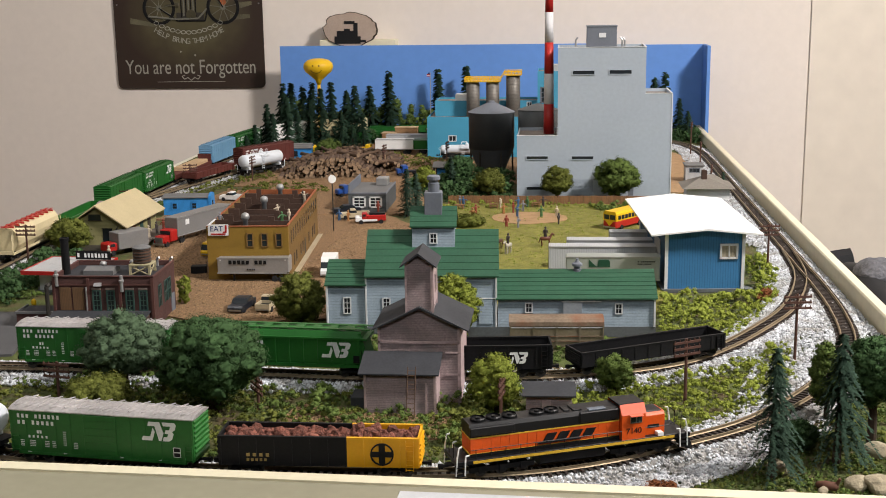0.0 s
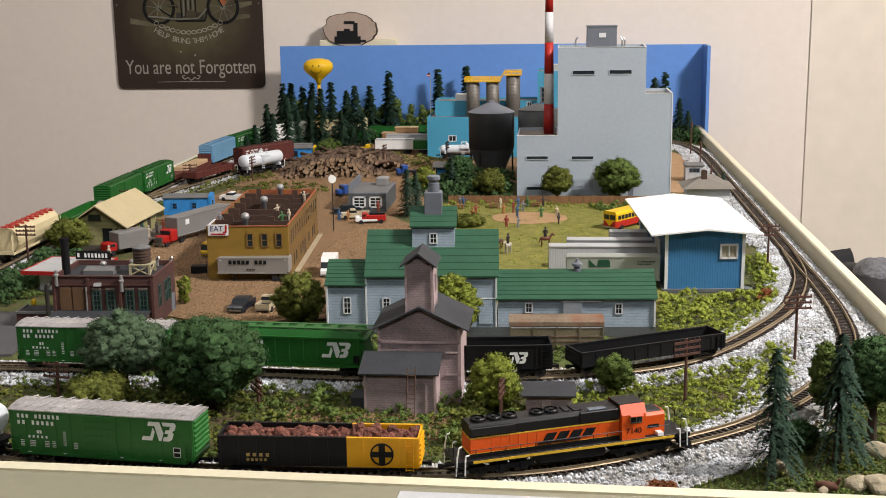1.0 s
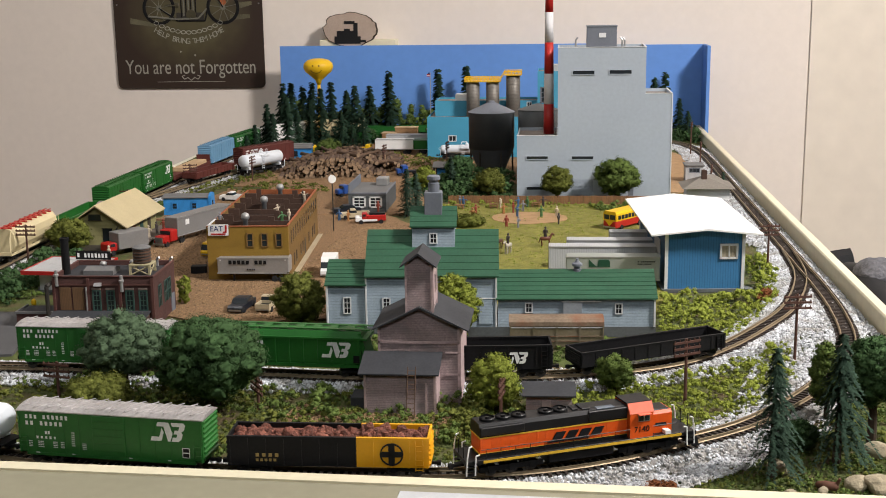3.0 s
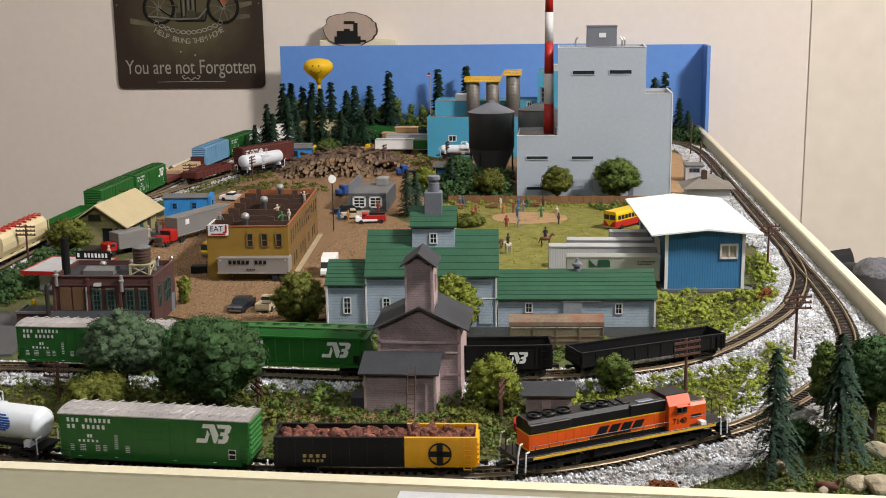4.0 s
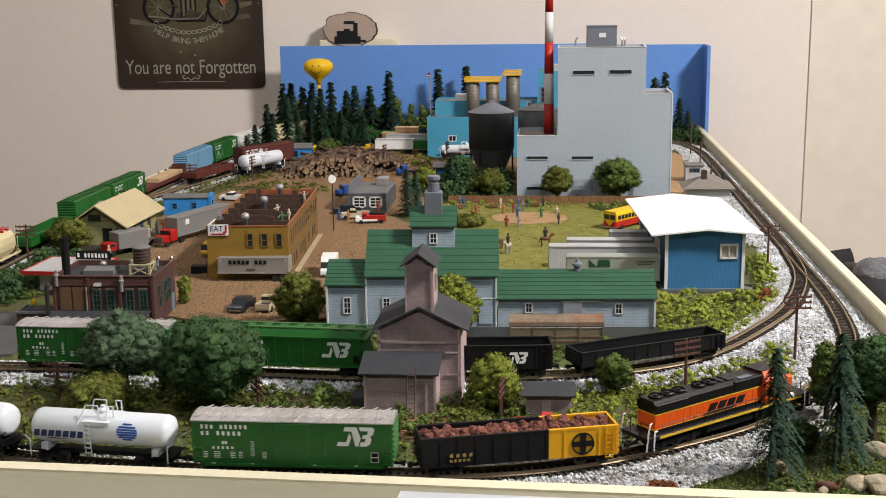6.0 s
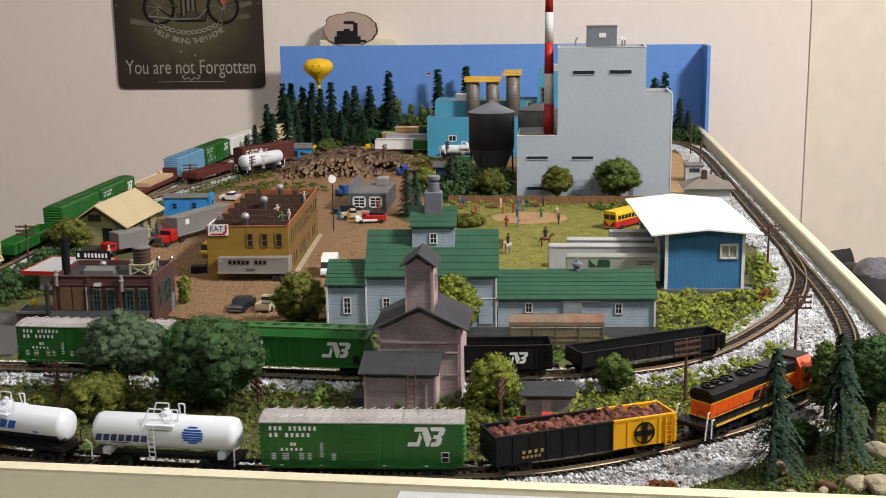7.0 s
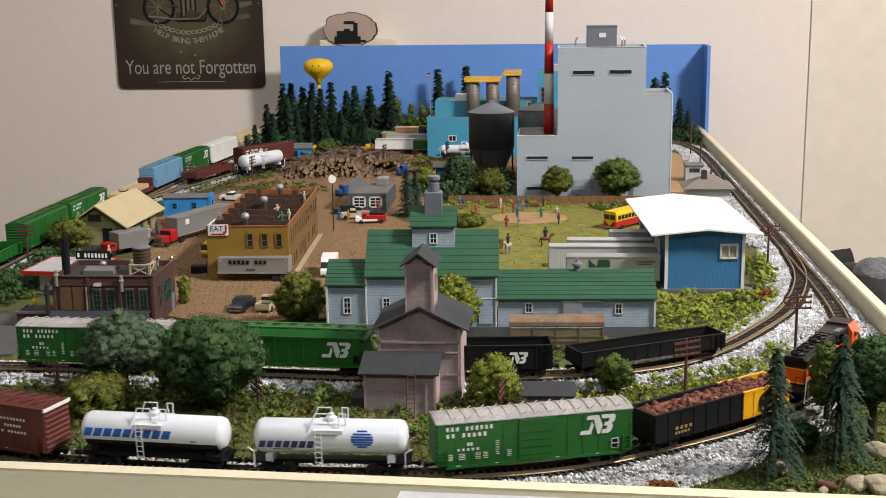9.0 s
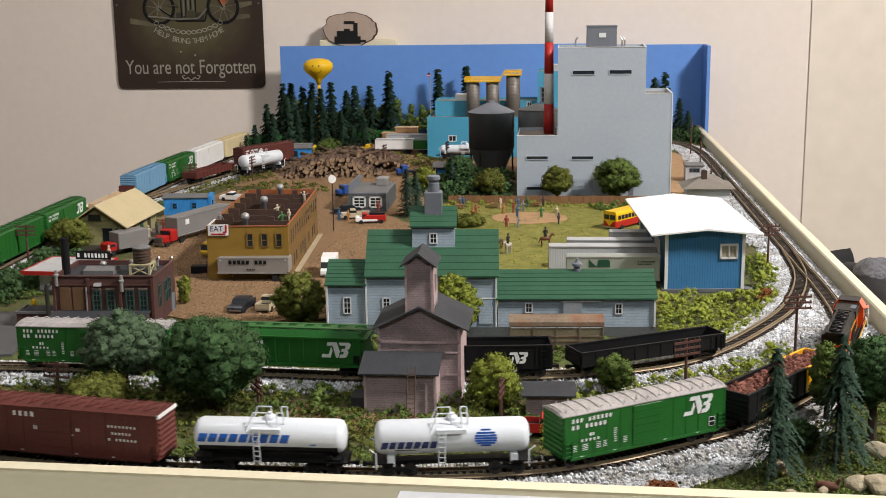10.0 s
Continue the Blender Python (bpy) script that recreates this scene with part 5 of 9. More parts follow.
def factory():
    f = thing("blue_factory", pose(0, 1.70, 0), "turquoise blue factory building with flat roofs", "building")
    for x0, x1, y0, y1, zt in ((-0.1868, -0.03, 0.0, 0.10, 0.0575), (-0.1785, -0.03, 0.034, 0.09, 0.0775), (-0.0311, 0.004, 0.022, 0.09, 0.1195)):
        part("block", box(x0, x1, y0, y1, -0.001, zt - 0.003), FACTORY, f)
        part("roof", box(x0 + 0.001, x1 - 0.001, y0 + 0.001, y1 - 0.001, zt - 0.003, zt - 0.0026), ELEV_ROOF, f)
        part("parapet", Build().box(x0, x1, y0, y0 + 0.001, zt - 0.003, zt).box(x0, x1, y1 - 0.001, y1, zt - 0.003, zt).box(x0, x0 + 0.001, y0 + 0.001, y1 - 0.001, zt - 0.003, zt).box(x1 - 0.001, x1, y0 + 0.001, y1 - 0.001, zt - 0.003, zt), FACTORY, f)
    window(f, -0.151, 0.0235, 0.0100, 0.0072, 0.0, TRIM_WHITE, 1, 0)
    window(f, -0.043, 0.064, 0.006, 0.011, 0.034, TRIM_WHITE, 1, 0)
    window(f, -0.021, 0.076, 0.010, 0.020, 0.022, PENT, 1, 2)
    part("rooftop_unit", box(-0.150, -0.131, 0.04, 0.06, 0.076, 0.086, 0.0008), SHED_WHITE, f)
    part("rooftop_unit", box(-0.012, 0.003, 0.035, 0.055, 0.117, 0.128, 0.0008), TRAILER_GREY, f)
    g = thing("silo_row", pose(0, 1.7185, 0), "three corrugated steel silos under a yellow catwalk", "silo")
    for x, r, zt in ((-0.1225, 0.0094, 0.1035), (-0.0945, 0.0094, 0.1035), (-0.0655, 0.0099, 0.1125)):
        part("silo", Build().lathe([(r, 0.0546), (r, zt), (r * 0.9, zt + 0.001), (0.0005, zt + 0.003)], 28, pose(x, 0, 0)), SILO, g, smooth=True)
        b = Build()
        part("deck", box(x - r - 0.002, x + r + 0.002, -0.012, 0.012, zt + 0.0022, zt + 0.0032), YELLOW, g)
        for yy in (-0.012, 0.012):
            for k in range(6):
                xx = x - r - 0.002 + k * (2 * r + 0.004) / 5
                b.rod((xx, yy, zt + 0.003), (xx, yy, zt + 0.0085), 0.0005, 5)
            for dz in (0.0058, 0.0085):
                b.rod((x - r - 0.002, yy, zt + dz), (x + r + 0.002, yy, zt + dz), 0.0006, 5)
        part("railing", b, YELLOW, g, "yellow painted railing")
    part("deck", box(-0.1110, -0.1060, -0.012, 0.012, 0.1058, 0.1066), YELLOW, g)
    join = Build()
    for yy in (-0.012, 0.012):
        for dz in (0.0058, 0.0085):
            join.rod((-0.1111, yy, 0.1035 + dz), (-0.1059, yy, 0.1035 + dz), 0.0006, 5)
            join.rod((-0.0831, yy, 0.1035 + dz), (-0.0774, yy, 0.1125 + dz), 0.0006, 5)
    part("railing", join, YELLOW, g, "yellow painted railing")


factory()


def brick_works():
    b = thing("brick_works", pose(-0.2892, 0.808, 0, 0, 0, 2), "dark red brick factory with green windows and a flat roof", "building")
    X, D, zt, t = -0.0703, 0.052, 0.0362, 0.0012
    part("block", box(X, 0.003, 0, D, -0.001, zt - 0.0035), BRICK, b)
    part("roof", box(X + t, 0.003 - t, t, D - t, zt - 0.0035, zt - 0.003), TAR, b)
    part("parapet", Build().box(X, 0.003, 0, t, zt - 0.0035, zt).box(X, 0.003, D - t, D, zt - 0.0035, zt).box(X, X + t, t, D - t, zt - 0.0035, zt).box(0.003 - t, 0.003, t, D - t, zt - 0.0035, zt), BRICK, b)
    part("coping", Build().box(X - 0.0004, 0.0034, -0.0005, t + 0.0002, zt, zt + 0.0007).box(X - 0.0004, 0.0034, D - t, D + 0.0004, zt, zt + 0.0007).box(0.003 - t, 0.0034, t, D - t, zt, zt + 0.0007).box(X - 0.0004, X + t, t, D - t, zt, zt + 0.0007), BRICK_TRIM, b)
    for x in (X + 0.0006, -0.0445, -0.0215, 0.0020):
        part("pilaster", box(x - 0.0009, x + 0.0009, -0.0009, 0.0, 0.0, zt - 0.001), BRICK_TRIM, b)
    part("cornice", box(X, 0.003, -0.0007, 0.0, 0.0300, 0.0310), BRICK_TRIM, b)
    for x in (-0.0388, -0.0286, -0.0147, -0.0050):
        window(b, x, 0.0120, 0.0050, 0.0140, -0.0002, GREEN_FRAME, 1, 3)
        part("lintel", box(x - 0.0032, x + 0.0032, -0.0009, 0.0, 0.0268, 0.0282), paint("dusty_lintel", (0.17, 0.13, 0.11), 0.8), b)
    for x in (-0.0615, -0.0520):
        part("door", box(x - 0.0042, x + 0.0042, -0.0005, 0.0, 0.0118, 0.0285, 0.0002), paint("brown_board_door", (0.12, 0.065, 0.03), 0.75, lines=("X", 0.0012, 0.0002)), b)
    for y in (0.010, 0.0245, 0.0335):
        w = part("window", box(0.0029, 0.0033, y, y + 0.006, 0.0120, 0.0270), GLASS, b)
        part("window_frame", Build().box(0.0029, 0.0036, y - 0.0006, y, 0.0114, 0.0276).box(0.0029, 0.0036, y + 0.006, y + 0.0066, 0.0114, 0.0276).box(0.0029, 0.0036, y, y + 0.006, 0.0270, 0.0276).box(0.0029, 0.0036, y, y + 0.006, 0.0190, 0.0196).box(0.0029, 0.0036, y + 0.0027, y + 0.0033, 0.012, 0.027), GREEN_FRAME, w)
    part("side_door", box(0.0029, 0.0036, 0.040, 0.048, 0.0, 0.0135), PENT, b)
    part("chimney", Build().lathe([(0.0030, 0.030), (0.0029, 0.058), (0.0033, 0.058), (0.0033, 0.0602), (0.0022, 0.0602), (0.0022, 0.055)], 20, pose(-0.0680, 0.022, 0)), BLACK, b, "black round smokestack")
    part("skylight", Build().prism([(0.018, 0.033), (0.018, 0.0365), (0.026, 0.0385), (0.034, 0.0365), (0.034, 0.033)], -0.054, -0.032, "x"), GREY_ROOF, b)
    for x, y in ((-0.046, 0.038), (-0.0255, 0.044)):
        part("roof_vent", Build().lathe([(0.0014, 0.033), (0.0014, 0.0362), (0.0024, 0.0365), (0.0026, 0.0378), (0.0016, 0.039), (0.0003, 0.0394)], 14, pose(x, y, 0)), SILVER, b, smooth=True)
    for x, z0 in ((-0.0195, 0.026), (-0.0665, 0.030)):
        part("wall_vent", Build().lathe([(0.0012, z0), (0.0012, z0 + 0.007), (0.0019, z0 + 0.0072), (0.0019, z0 + 0.0085), (0.0012, z0 + 0.009), (0.0012, z0 + 0.0115), (0.0003, z0 + 0.0118)], 12, pose(x, -0.0022, 0)), SILVER, b)
    part("downpipe", Build().rod((-0.0460, -0.0008, 0.004), (-0.0460, -0.0008, 0.029), 0.0006), SILVER, b)
    part("duct", Build().path([(-0.0735, -0.004, 0.008), (-0.0735, -0.004, 0.030), (-0.0715, 0.001, 0.032)], 0.0016, 8), STEEL, b)
    part("wall_lamp", Build().prism([(-0.003, 0.0300), (0.0, 0.0320), (0.0, 0.0295)], -0.0400, -0.0345, "x"), SILVER, b)
    for x, y in ((-0.0085, 0.049), (0.0015, 0.049)):
        part("roof_spout", Build().path([(x, y, 0.033), (x, y, 0.0385), (x + 0.002, y - 0.0015, 0.0400)], 0.0010, 6), SILVER, b)
    # the lower wings with flat dark roofs
    part("annex", box(-0.0980, X - 0.0003, -0.002, 0.020, -0.001, 0.0095), BRICK, b)
    part("annex_roof", box(-0.0975, X - 0.0006, -0.0015, 0.0195, 0.0095, 0.0100), TAR, b)
    part("annex_coping", Build().box(-0.0985, X - 0.0004, -0.0028, -0.0016, 0.0095, 0.0112).box(-0.0985, -0.0975, -0.0016, 0.020, 0.0095, 0.0112), GREY_ROOF, b)
    part("porch_roof", Build().prism([(-0.0165, 0.0088), (-0.0165, 0.0096), (-0.0003, 0.0116), (-0.0003, 0.0108)], X, 0.000, "x"), TAR, b)
    part("porch_wall", box(X + 0.001, -0.001, -0.0155, -0.0003, -0.001, 0.0088), BRICK, b)
    # water tank on the roof
    w = part("roof_tank", Build().lathe([(0.0062, 0.0410), (0.0064, 0.0520)], 28), paint("brown_tank_staves", (0.11, 0.06, 0.04), 0.75, var=0.3), b, "brown wooden rooftop water tank", m=pose(-0.0125, 0.026, 0))
    part("tank_lid", Build().lathe([(0.0070, 0.0520), (0.0070, 0.0527), (0.0035, 0.0540), (0.0004, 0.0543)], 28), GREY_ROOF, w)
    for z in (0.0415, 0.0437, 0.0459, 0.0481, 0.0503):
        part("hoop", Build().lathe([(0.0063, z), (0.0067, z + 0.0002), (0.0067, z + 0.0006), (0.0063, z + 0.0008)], 28), STEEL, w)
    cream = paint("cream_timber", (0.42, 0.37, 0.22), 0.8)
    part("tank_deck", box(-0.0078, 0.0078, -0.0078, 0.0078, 0.0398, 0.0410), cream, w)
    for x in (-0.007, 0.007):
        for y in (-0.007, 0.007):
            part("stand_leg", box(x - 0.0008, x + 0.0008, y - 0.0008, y + 0.0008, 0.0325, 0.0398), cream, w)
    for s in (-1, 1):
        part("brace", Build().rod((s * 0.007, -0.007, 0.033), (-s * 0.007, -0.007, 0.0398), 0.0006, 4), cream, w)
        part("brace", Build().rod((0.007, s * 0.007, 0.033), (0.007, -s * 0.007, 0.0398), 0.0006, 4), cream, w)


brick_works()


def eat_building():
    b = thing("mustard_building", pose(-0.2231, 0.955, 0, 0, 0, 4), "long mustard brick commercial building with stepped roof walls", "building")
    X, X2, D, zt, t = -0.0660, 0.0015, 0.185, 0.0445, 0.0014
    part("front_wall", box(X, X2, 0.0, 0.004, -0.001, zt), MUSTARD, b)
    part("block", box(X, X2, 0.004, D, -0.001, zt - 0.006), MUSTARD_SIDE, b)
    part("roof", box(X + t, X2 - t, 0.0042, D - t, zt - 0.006, zt - 0.0055), TAR, b)
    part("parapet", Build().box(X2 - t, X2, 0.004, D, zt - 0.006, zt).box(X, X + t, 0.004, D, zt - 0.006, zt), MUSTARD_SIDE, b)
    part("rear_parapet", box(X + t, X2 - t, D - t, D, zt - 0.006, zt + 0.001), RUST_COPING, b)
    part("coping", Build().box(X2 - t - 0.0002, X2 + 0.0003, 0.0, D, zt, zt + 0.0006).box(X, X2, -0.0004, 0.0022, zt, zt + 0.0006), RUST_COPING, b)
    part("coping", box(X - 0.0003, X + t, 0.0023, 0.034, zt, zt + 0.0006), TRIM_WHITE, b)
    part("coping", box(X - 0.0003, X + t, 0.0342, D, zt, zt + 0.0006), RUST_COPING, b)
    for i, y in enumerate((0.028, 0.056, 0.084, 0.112, 0.140, 0.165)):
        w = X2 - X - 2 * t
        prof = [(X + t, zt - 0.0055), (X + t, zt + 0.0005), (X + t + w * 0.17, zt + 0.0005), (X + t + w * 0.17, zt + 0.0045), (X + t + w * 0.24, zt + 0.0045), (X + t + w * 0.24, zt - 0.0008), (X2 - t - w * 0.30, zt - 0.0008), (X2 - t - w * 0.30, zt + 0.0030), (X2 - t - w * 0.22, zt + 0.0030), (X2 - t - w * 0.22, zt - 0.0008), (X2 - t, zt - 0.0008), (X2 - t, zt - 0.0055)]
        part("stepped_wall", Build().prism(prof, y, y + 0.0016, "y"), STEP_BROWN, b)
    for x in (-0.0302, -0.0182, -0.0063):
        window(b, x, 0.0278, 0.0046, 0.0106, -0.0001, MUSTARD_SIDE, 0, 1)
    for i in range(13):
        y = 0.014 + i * 0.0131
        w = part("window", box(X2 - 0.0002, X2 + 0.0002, y, y + 0.0048, 0.0278, 0.0384), GLASS, b)
        part("window_frame", Build().box(X2 - 0.0002, X2 + 0.0006, y - 0.0004, y + 0.0052, 0.0270, 0.0278).box(X2 - 0.0002, X2 + 0.0006, y - 0.0004, y + 0.0052, 0.0384, 0.0390).box(X2 - 0.0002, X2 + 0.0004, y, y + 0.0048, 0.0328, 0.0333), MUSTARD_SIDE, w)
        if i in (1, 2, 4, 5, 6, 8, 10, 11):
            w = part("window" if i % 3 else "door", box(X2 - 0.0002, X2 + 0.0003, y, y + 0.0048, 0.0015 if i % 3 == 0 else 0.006, 0.0160), GLASS if i % 3 else DEPOT_TRIM, b)
    part("kerb", box(X2 + 0.0002, X2 + 0.0045, 0.0, D, -0.001, 0.0012), paint("pale_kerb", (0.40, 0.33, 0.22), 0.9), b)
    sg = part("sign", box(-0.0643, -0.0476, -0.0012, -0.0002, 0.0375, 0.0466), WHITE, b, "white diner sign with dark letters")
    letters("letters", "EAT", 0.0062, LETTER_NAVY, sg, pose(-0.0573, -0.0013, 0.0430, 90, 0, 0))
    part("sign_stripe", Build().box(-0.0502, -0.0488, -0.0014, -0.0011, 0.0405, 0.0462).box(-0.0520, -0.0490, -0.0014, -0.0011, 0.0397, 0.0409).box(-0.0620, -0.0500, -0.0014, -0.0011, 0.0381, 0.0393), RED, sg)
    for x, y in ((-0.0375, 0.028), (-0.0360, 0.112), (-0.0325, 0.182)):
        v = part("roof_ventilator", Build().lathe([(0.0022, 0.0385), (0.0022, 0.0462), (0.0030, 0.0466), (0.0037, 0.0485), (0.0034, 0.0505), (0.0020, 0.0520), (0.0003, 0.0525)], 16, pose(x, y - 0.006, 0)), SILVER, b, smooth=True)
    part("rear_sign", Build().lathe([(0.0040, -0.0012), (0.0040, 0.0012)], 20, pose(X2 + 0.013, D + 0.02, zt + 0.0075, 90, 0, 25)), WHITE, b, "round white sign edged in orange")
    part("sign_post", Build().rod((X2 + 0.013, D + 0.021, -0.001), (X2 + 0.013, D + 0.021, zt + 0.004), 0.0006), STEEL, b)
    for k, (x, c) in enumerate(((-0.078, RUST_COPING), (-0.069, paint("pale_tan_facade", (0.5, 0.40, 0.22), 0.7)))):
        h = thing("shop_building", pose(-0.2231 - 0.074 - 0.01 * k, 1.10 + 0.045 * k, 0, 0, 0, 4), "small shop with a bright painted facade", "building")
        part("wall", box(-0.008, 0.008, 0, 0.04, -0.001, 0.036 - 0.006 * k), c, h)
        part("facade", box(-0.009, 0.009, -0.001, 0.0, 0.0, 0.040 - 0.006 * k), c, h)


eat_building()


def depot():
    d = thing("depot", pose(-0.4270, 1.066, 0, 0, 0, -1.5), "olive yellow railway depot with a broad tan roof", "building")
    # ridge along y; gable end faces the viewer
    part("wall", Build().prism([(-0.0225, -0.001), (-0.0225, 0.0245), (0.0, 0.0395), (0.0225, 0.0245), (0.0225, -0.001)], 0.0, 0.090, "y"), DEPOT_WALL, d)
    for xa, xb in ((0.0, -0.0300), (0.0, 0.0300)):
        part("roof", Build().prism([(xa, 0.0428), (xb, 0.0222), (xb, 0.0211), (xa, 0.0414)], -0.006, 0.097, "y"), DEPOT_ROOF, d)
    for x, z, w, h in ((-0.0135, 0.0075, 0.008, 0.012), (0.0085, 0.0075, 0.009, 0.012), (-0.003, 0.0275, 0.012, 0.0050)):
        part("window", box(x - w / 2, x + w / 2, -0.0003, 0.0, z, z + h), GLASS, d)
        part("window_frame", Build().box(x - w / 2 - 0.0007, x + w / 2 + 0.0007, -0.0006, 0.0, z + h, z + h + 0.0007).box(x - w / 2 - 0.0007, x + w / 2 + 0.0007, -0.0006, 0.0, z - 0.0007, z), DEPOT_TRIM, d)
    for x in (-0.018, 0.017):
        part("bracket", Build().rod((x, -0.0005, 0.018), (x + (0.004 if x > 0 else -0.004), -0.005, 0.0225), 0.0007, 5), DEPOT_TRIM, d)
    for y, mat in ((0.012, GREEN_FRAME), (0.03, TIMBER), (0.05, GREEN_FRAME), (0.07, DEPOT_TRIM)):
        part("door", box(0.0225, 0.0229, y - 0.004, y + 0.004, 0.005, 0.0185), mat, d)
    part("base_band", box(-0.0228, 0.0228, -0.0004, 0.0904, -0.001, 0.0040), paint("stone_base", (0.16, 0.14, 0.11), 0.9), d)
    p = part("platform", box(0.0232, 0.0400, -0.004, 0.098, 0.0030, 0.0042), PLANK, d, "grey plank loading platform")
    for i in range(17):
        part("plank", box(0.0234, 0.0398, -0.0038 + i * 0.006, 0.0019 + i * 0.006, 0.0042, 0.0046), PLANK, p)
    for i in range(6):
        part("post", box(0.0385, 0.0398, -0.003 + i * 0.0195, -0.0015 + i * 0.0195, -0.001, 0.0030), DEPOT_TRIM, p)


depot()


def small_buildings():
    c = thing("blue_caboose_shed", pose(-0.4224, 1.24, 0, 0, 0, 5), "bright blue board shed with a grey curved roof", "building")
    part("wall", box(0.0, 0.050, 0.0, 0.019, -0.001, 0.0190), CABOOSE, c)
    part("roof", Build().prism([(-0.0012, 0.0186), (-0.0012, 0.0194), (0.005, 0.0216), (0.0095, 0.0221), (0.014, 0.0216), (0.0202, 0.0194), (0.0202, 0.0186)], -0.001, 0.0485, "x"), GREY_ROOF, c)
    part("end_wall", Build().prism([(-0.001, -0.001), (-0.001, 0.0205), (0.005, 0.0228), (0.0095, 0.0233), (0.014, 0.0228), (0.020, 0.0205), (0.020, -0.001)], 0.0486, 0.0512, "x"), CABOOSE, c)
    part("window", box(0.0512, 0.0515, 0.006, 0.0115, 0.008, 0.0145), GLASS, c)
    window(c, 0.012, 0.007, 0.005, 0.006, 0.0, CABOOSE, 0, 1)
    window(c, 0.033, 0.007, 0.005, 0.006, 0.0, CABOOSE, 0, 1)
    g = thing("grey_garage", pose(-0.2243, 1.262, 0), "grey flat-roofed garage with white windows", "building")
    part("wall", box(-0.001, 0.0398, 0.0, 0.080, -0.001, 0.0200), GARAGE, g)
    part("roof", box(0.0, 0.0388, 0.001, 0.079, 0.0200, 0.0206), GREY_ROOF, g)
    part("parapet", Build().box(-0.0014, 0.0402, -0.0004, 0.001, 0.0198, 0.0218).box(0.0388, 0.0402, 0.001, 0.080, 0.0198, 0.0212).box(-0.0014, 0.0002, 0.001, 0.080, 0.0198, 0.0300), PENT, g)
    part("rooftop_unit", box(0.021, 0.034, 0.055, 0.072, 0.0206, 0.0290, 0.0008), SILVER, g)
    for x in (0.0108, 0.0285):
        window(g, x, 0.0064, 0.0118, 0.0098, 0.0, TRIM_WHITE, 1, 2)
    q = thing("drive_in_stand", pose(-0.4150, 0.9060, 0, 0, 0, -3), "white drive-in stand with a flat red-edged roof", "building")
    part("wall", box(0.0, 0.034, 0.0, 0.034, -0.001, 0.0165), TRIM_WHITE, q)
    part("roof", box(-0.008, 0.048, -0.012, 0.042, 0.0165, 0.0190, 0.0003), TRAILER_GREY, q)
    part("roof_edge", Build().box(-0.0088, 0.0488, -0.0128, -0.012, 0.0163, 0.0194).box(-0.0088, -0.008, -0.012, 0.042, 0.0163, 0.0194).box(0.048, 0.0488, -0.012, 0.042, 0.0163, 0.0194).box(-0.0088, 0.0488, 0.042, 0.0428, 0.0163, 0.0194), RED, q)
    part("plinth", box(-0.005, 0.036, -0.006, 0.036, -0.001, 0.0012), GREY_ROOF, q)
    sg = part("roof_sign", box(0.0180, 0.0480, 0.030, 0.0312, 0.0200, 0.0270), BLACK, q, "black roof sign with plain white bars")
    bars("sign_writing", sg, WHITE, 0.0195, 0.0299, 0.0217, 0.0270, 0.0036, 9, 2, 0.62)
    h = thing("hip_roof_house", pose(0.1640, 1.340, 0, 0, 0, 0), "small house with a grey-brown hipped roof", "building")
    part("wall", box(-0.022, 0.024, -0.0, 0.04, -0.001, 0.0150), TRIM_WHITE, h)
    part("roof", Build().add([(-0.028, -0.006, 0.0145), (0.030, -0.006, 0.0145), (0.030, 0.046, 0.0145), (-0.028, 0.046, 0.0145), (-0.004, 0.014, 0.0268), (0.008, 0.026, 0.0268)], [(0, 1, 4), (1, 5, 4), (1, 2, 5), (2, 3, 5), (3, 4, 5), (0, 4, 3), (3, 2, 1, 0)]), paint("grey_brown_shingle", (0.20, 0.18, 0.155), 0.85, var=0.2), h)
    part("chimney", box(-0.006, 0.0, 0.008, 0.013, 0.018, 0.0335, 0.0003), STEP_BROWN, h)
    t = thing("grey_tower_hut", pose(0.1640, 1.475, 0), "pale grey two-storey trackside hut", "building")
    part("wall", box(-0.0105, 0.0105, 0, 0.022, -0.001, 0.0195), TRAILER_GREY, t)
    part("roof", box(-0.012, 0.012, -0.0015, 0.0235, 0.0195, 0.0215, 0.0003), GREY_ROOF, t)
    window(t, 0.0, 0.0125, 0.012, 0.0045, 0.0, PENT, 2, 0)
    k = thing("blue_cabin", pose(-0.3854, 1.672, 0, 0, 0, 5), "small bright blue cabin with a grey roof", "building")
    part("wall", Build().prism([(0, -0.001), (0, 0.0170), (0.012, 0.0215), (0.024, 0.0170), (0.024, -0.001)], 0.0, 0.035, "x"), CABOOSE, k)
    gable_roof(k, 0, 0.035, -0.002, 0.026, 0.0165, 0.0222, GREY_ROOF, 3)
    window(k, 0.012, 0.006, 0.006, 0.006, 0.0, BLACK, 0, 1)
    l = thing("open_shed", pose(-0.1560, 1.510, 0, 0, 0, 0), "open grey-roofed shed with a blue stack inside", "building")
    part("roof", Build().prism([(-0.003, 0.0130), (-0.003, 0.0140), (0.016, 0.0185), (0.035, 0.0140), (0.035, 0.0130)], -0.004, 0.036, "x"), GREY_ROOF, l)
    for x in (-0.002, 0.034):
        for y in (0.0, 0.031):
            part("post", box(x - 0.0008, x + 0.0008, y - 0.0008, y + 0.0008, -0.001, 0.0132), YELLOW if x > 0 else DEPOT_TRIM, l)
    part("stack", box(0.001, 0.020, 0.004, 0.026, -0.001, 0.0110, 0.0004), CABOOSE, l)


small_buildings()


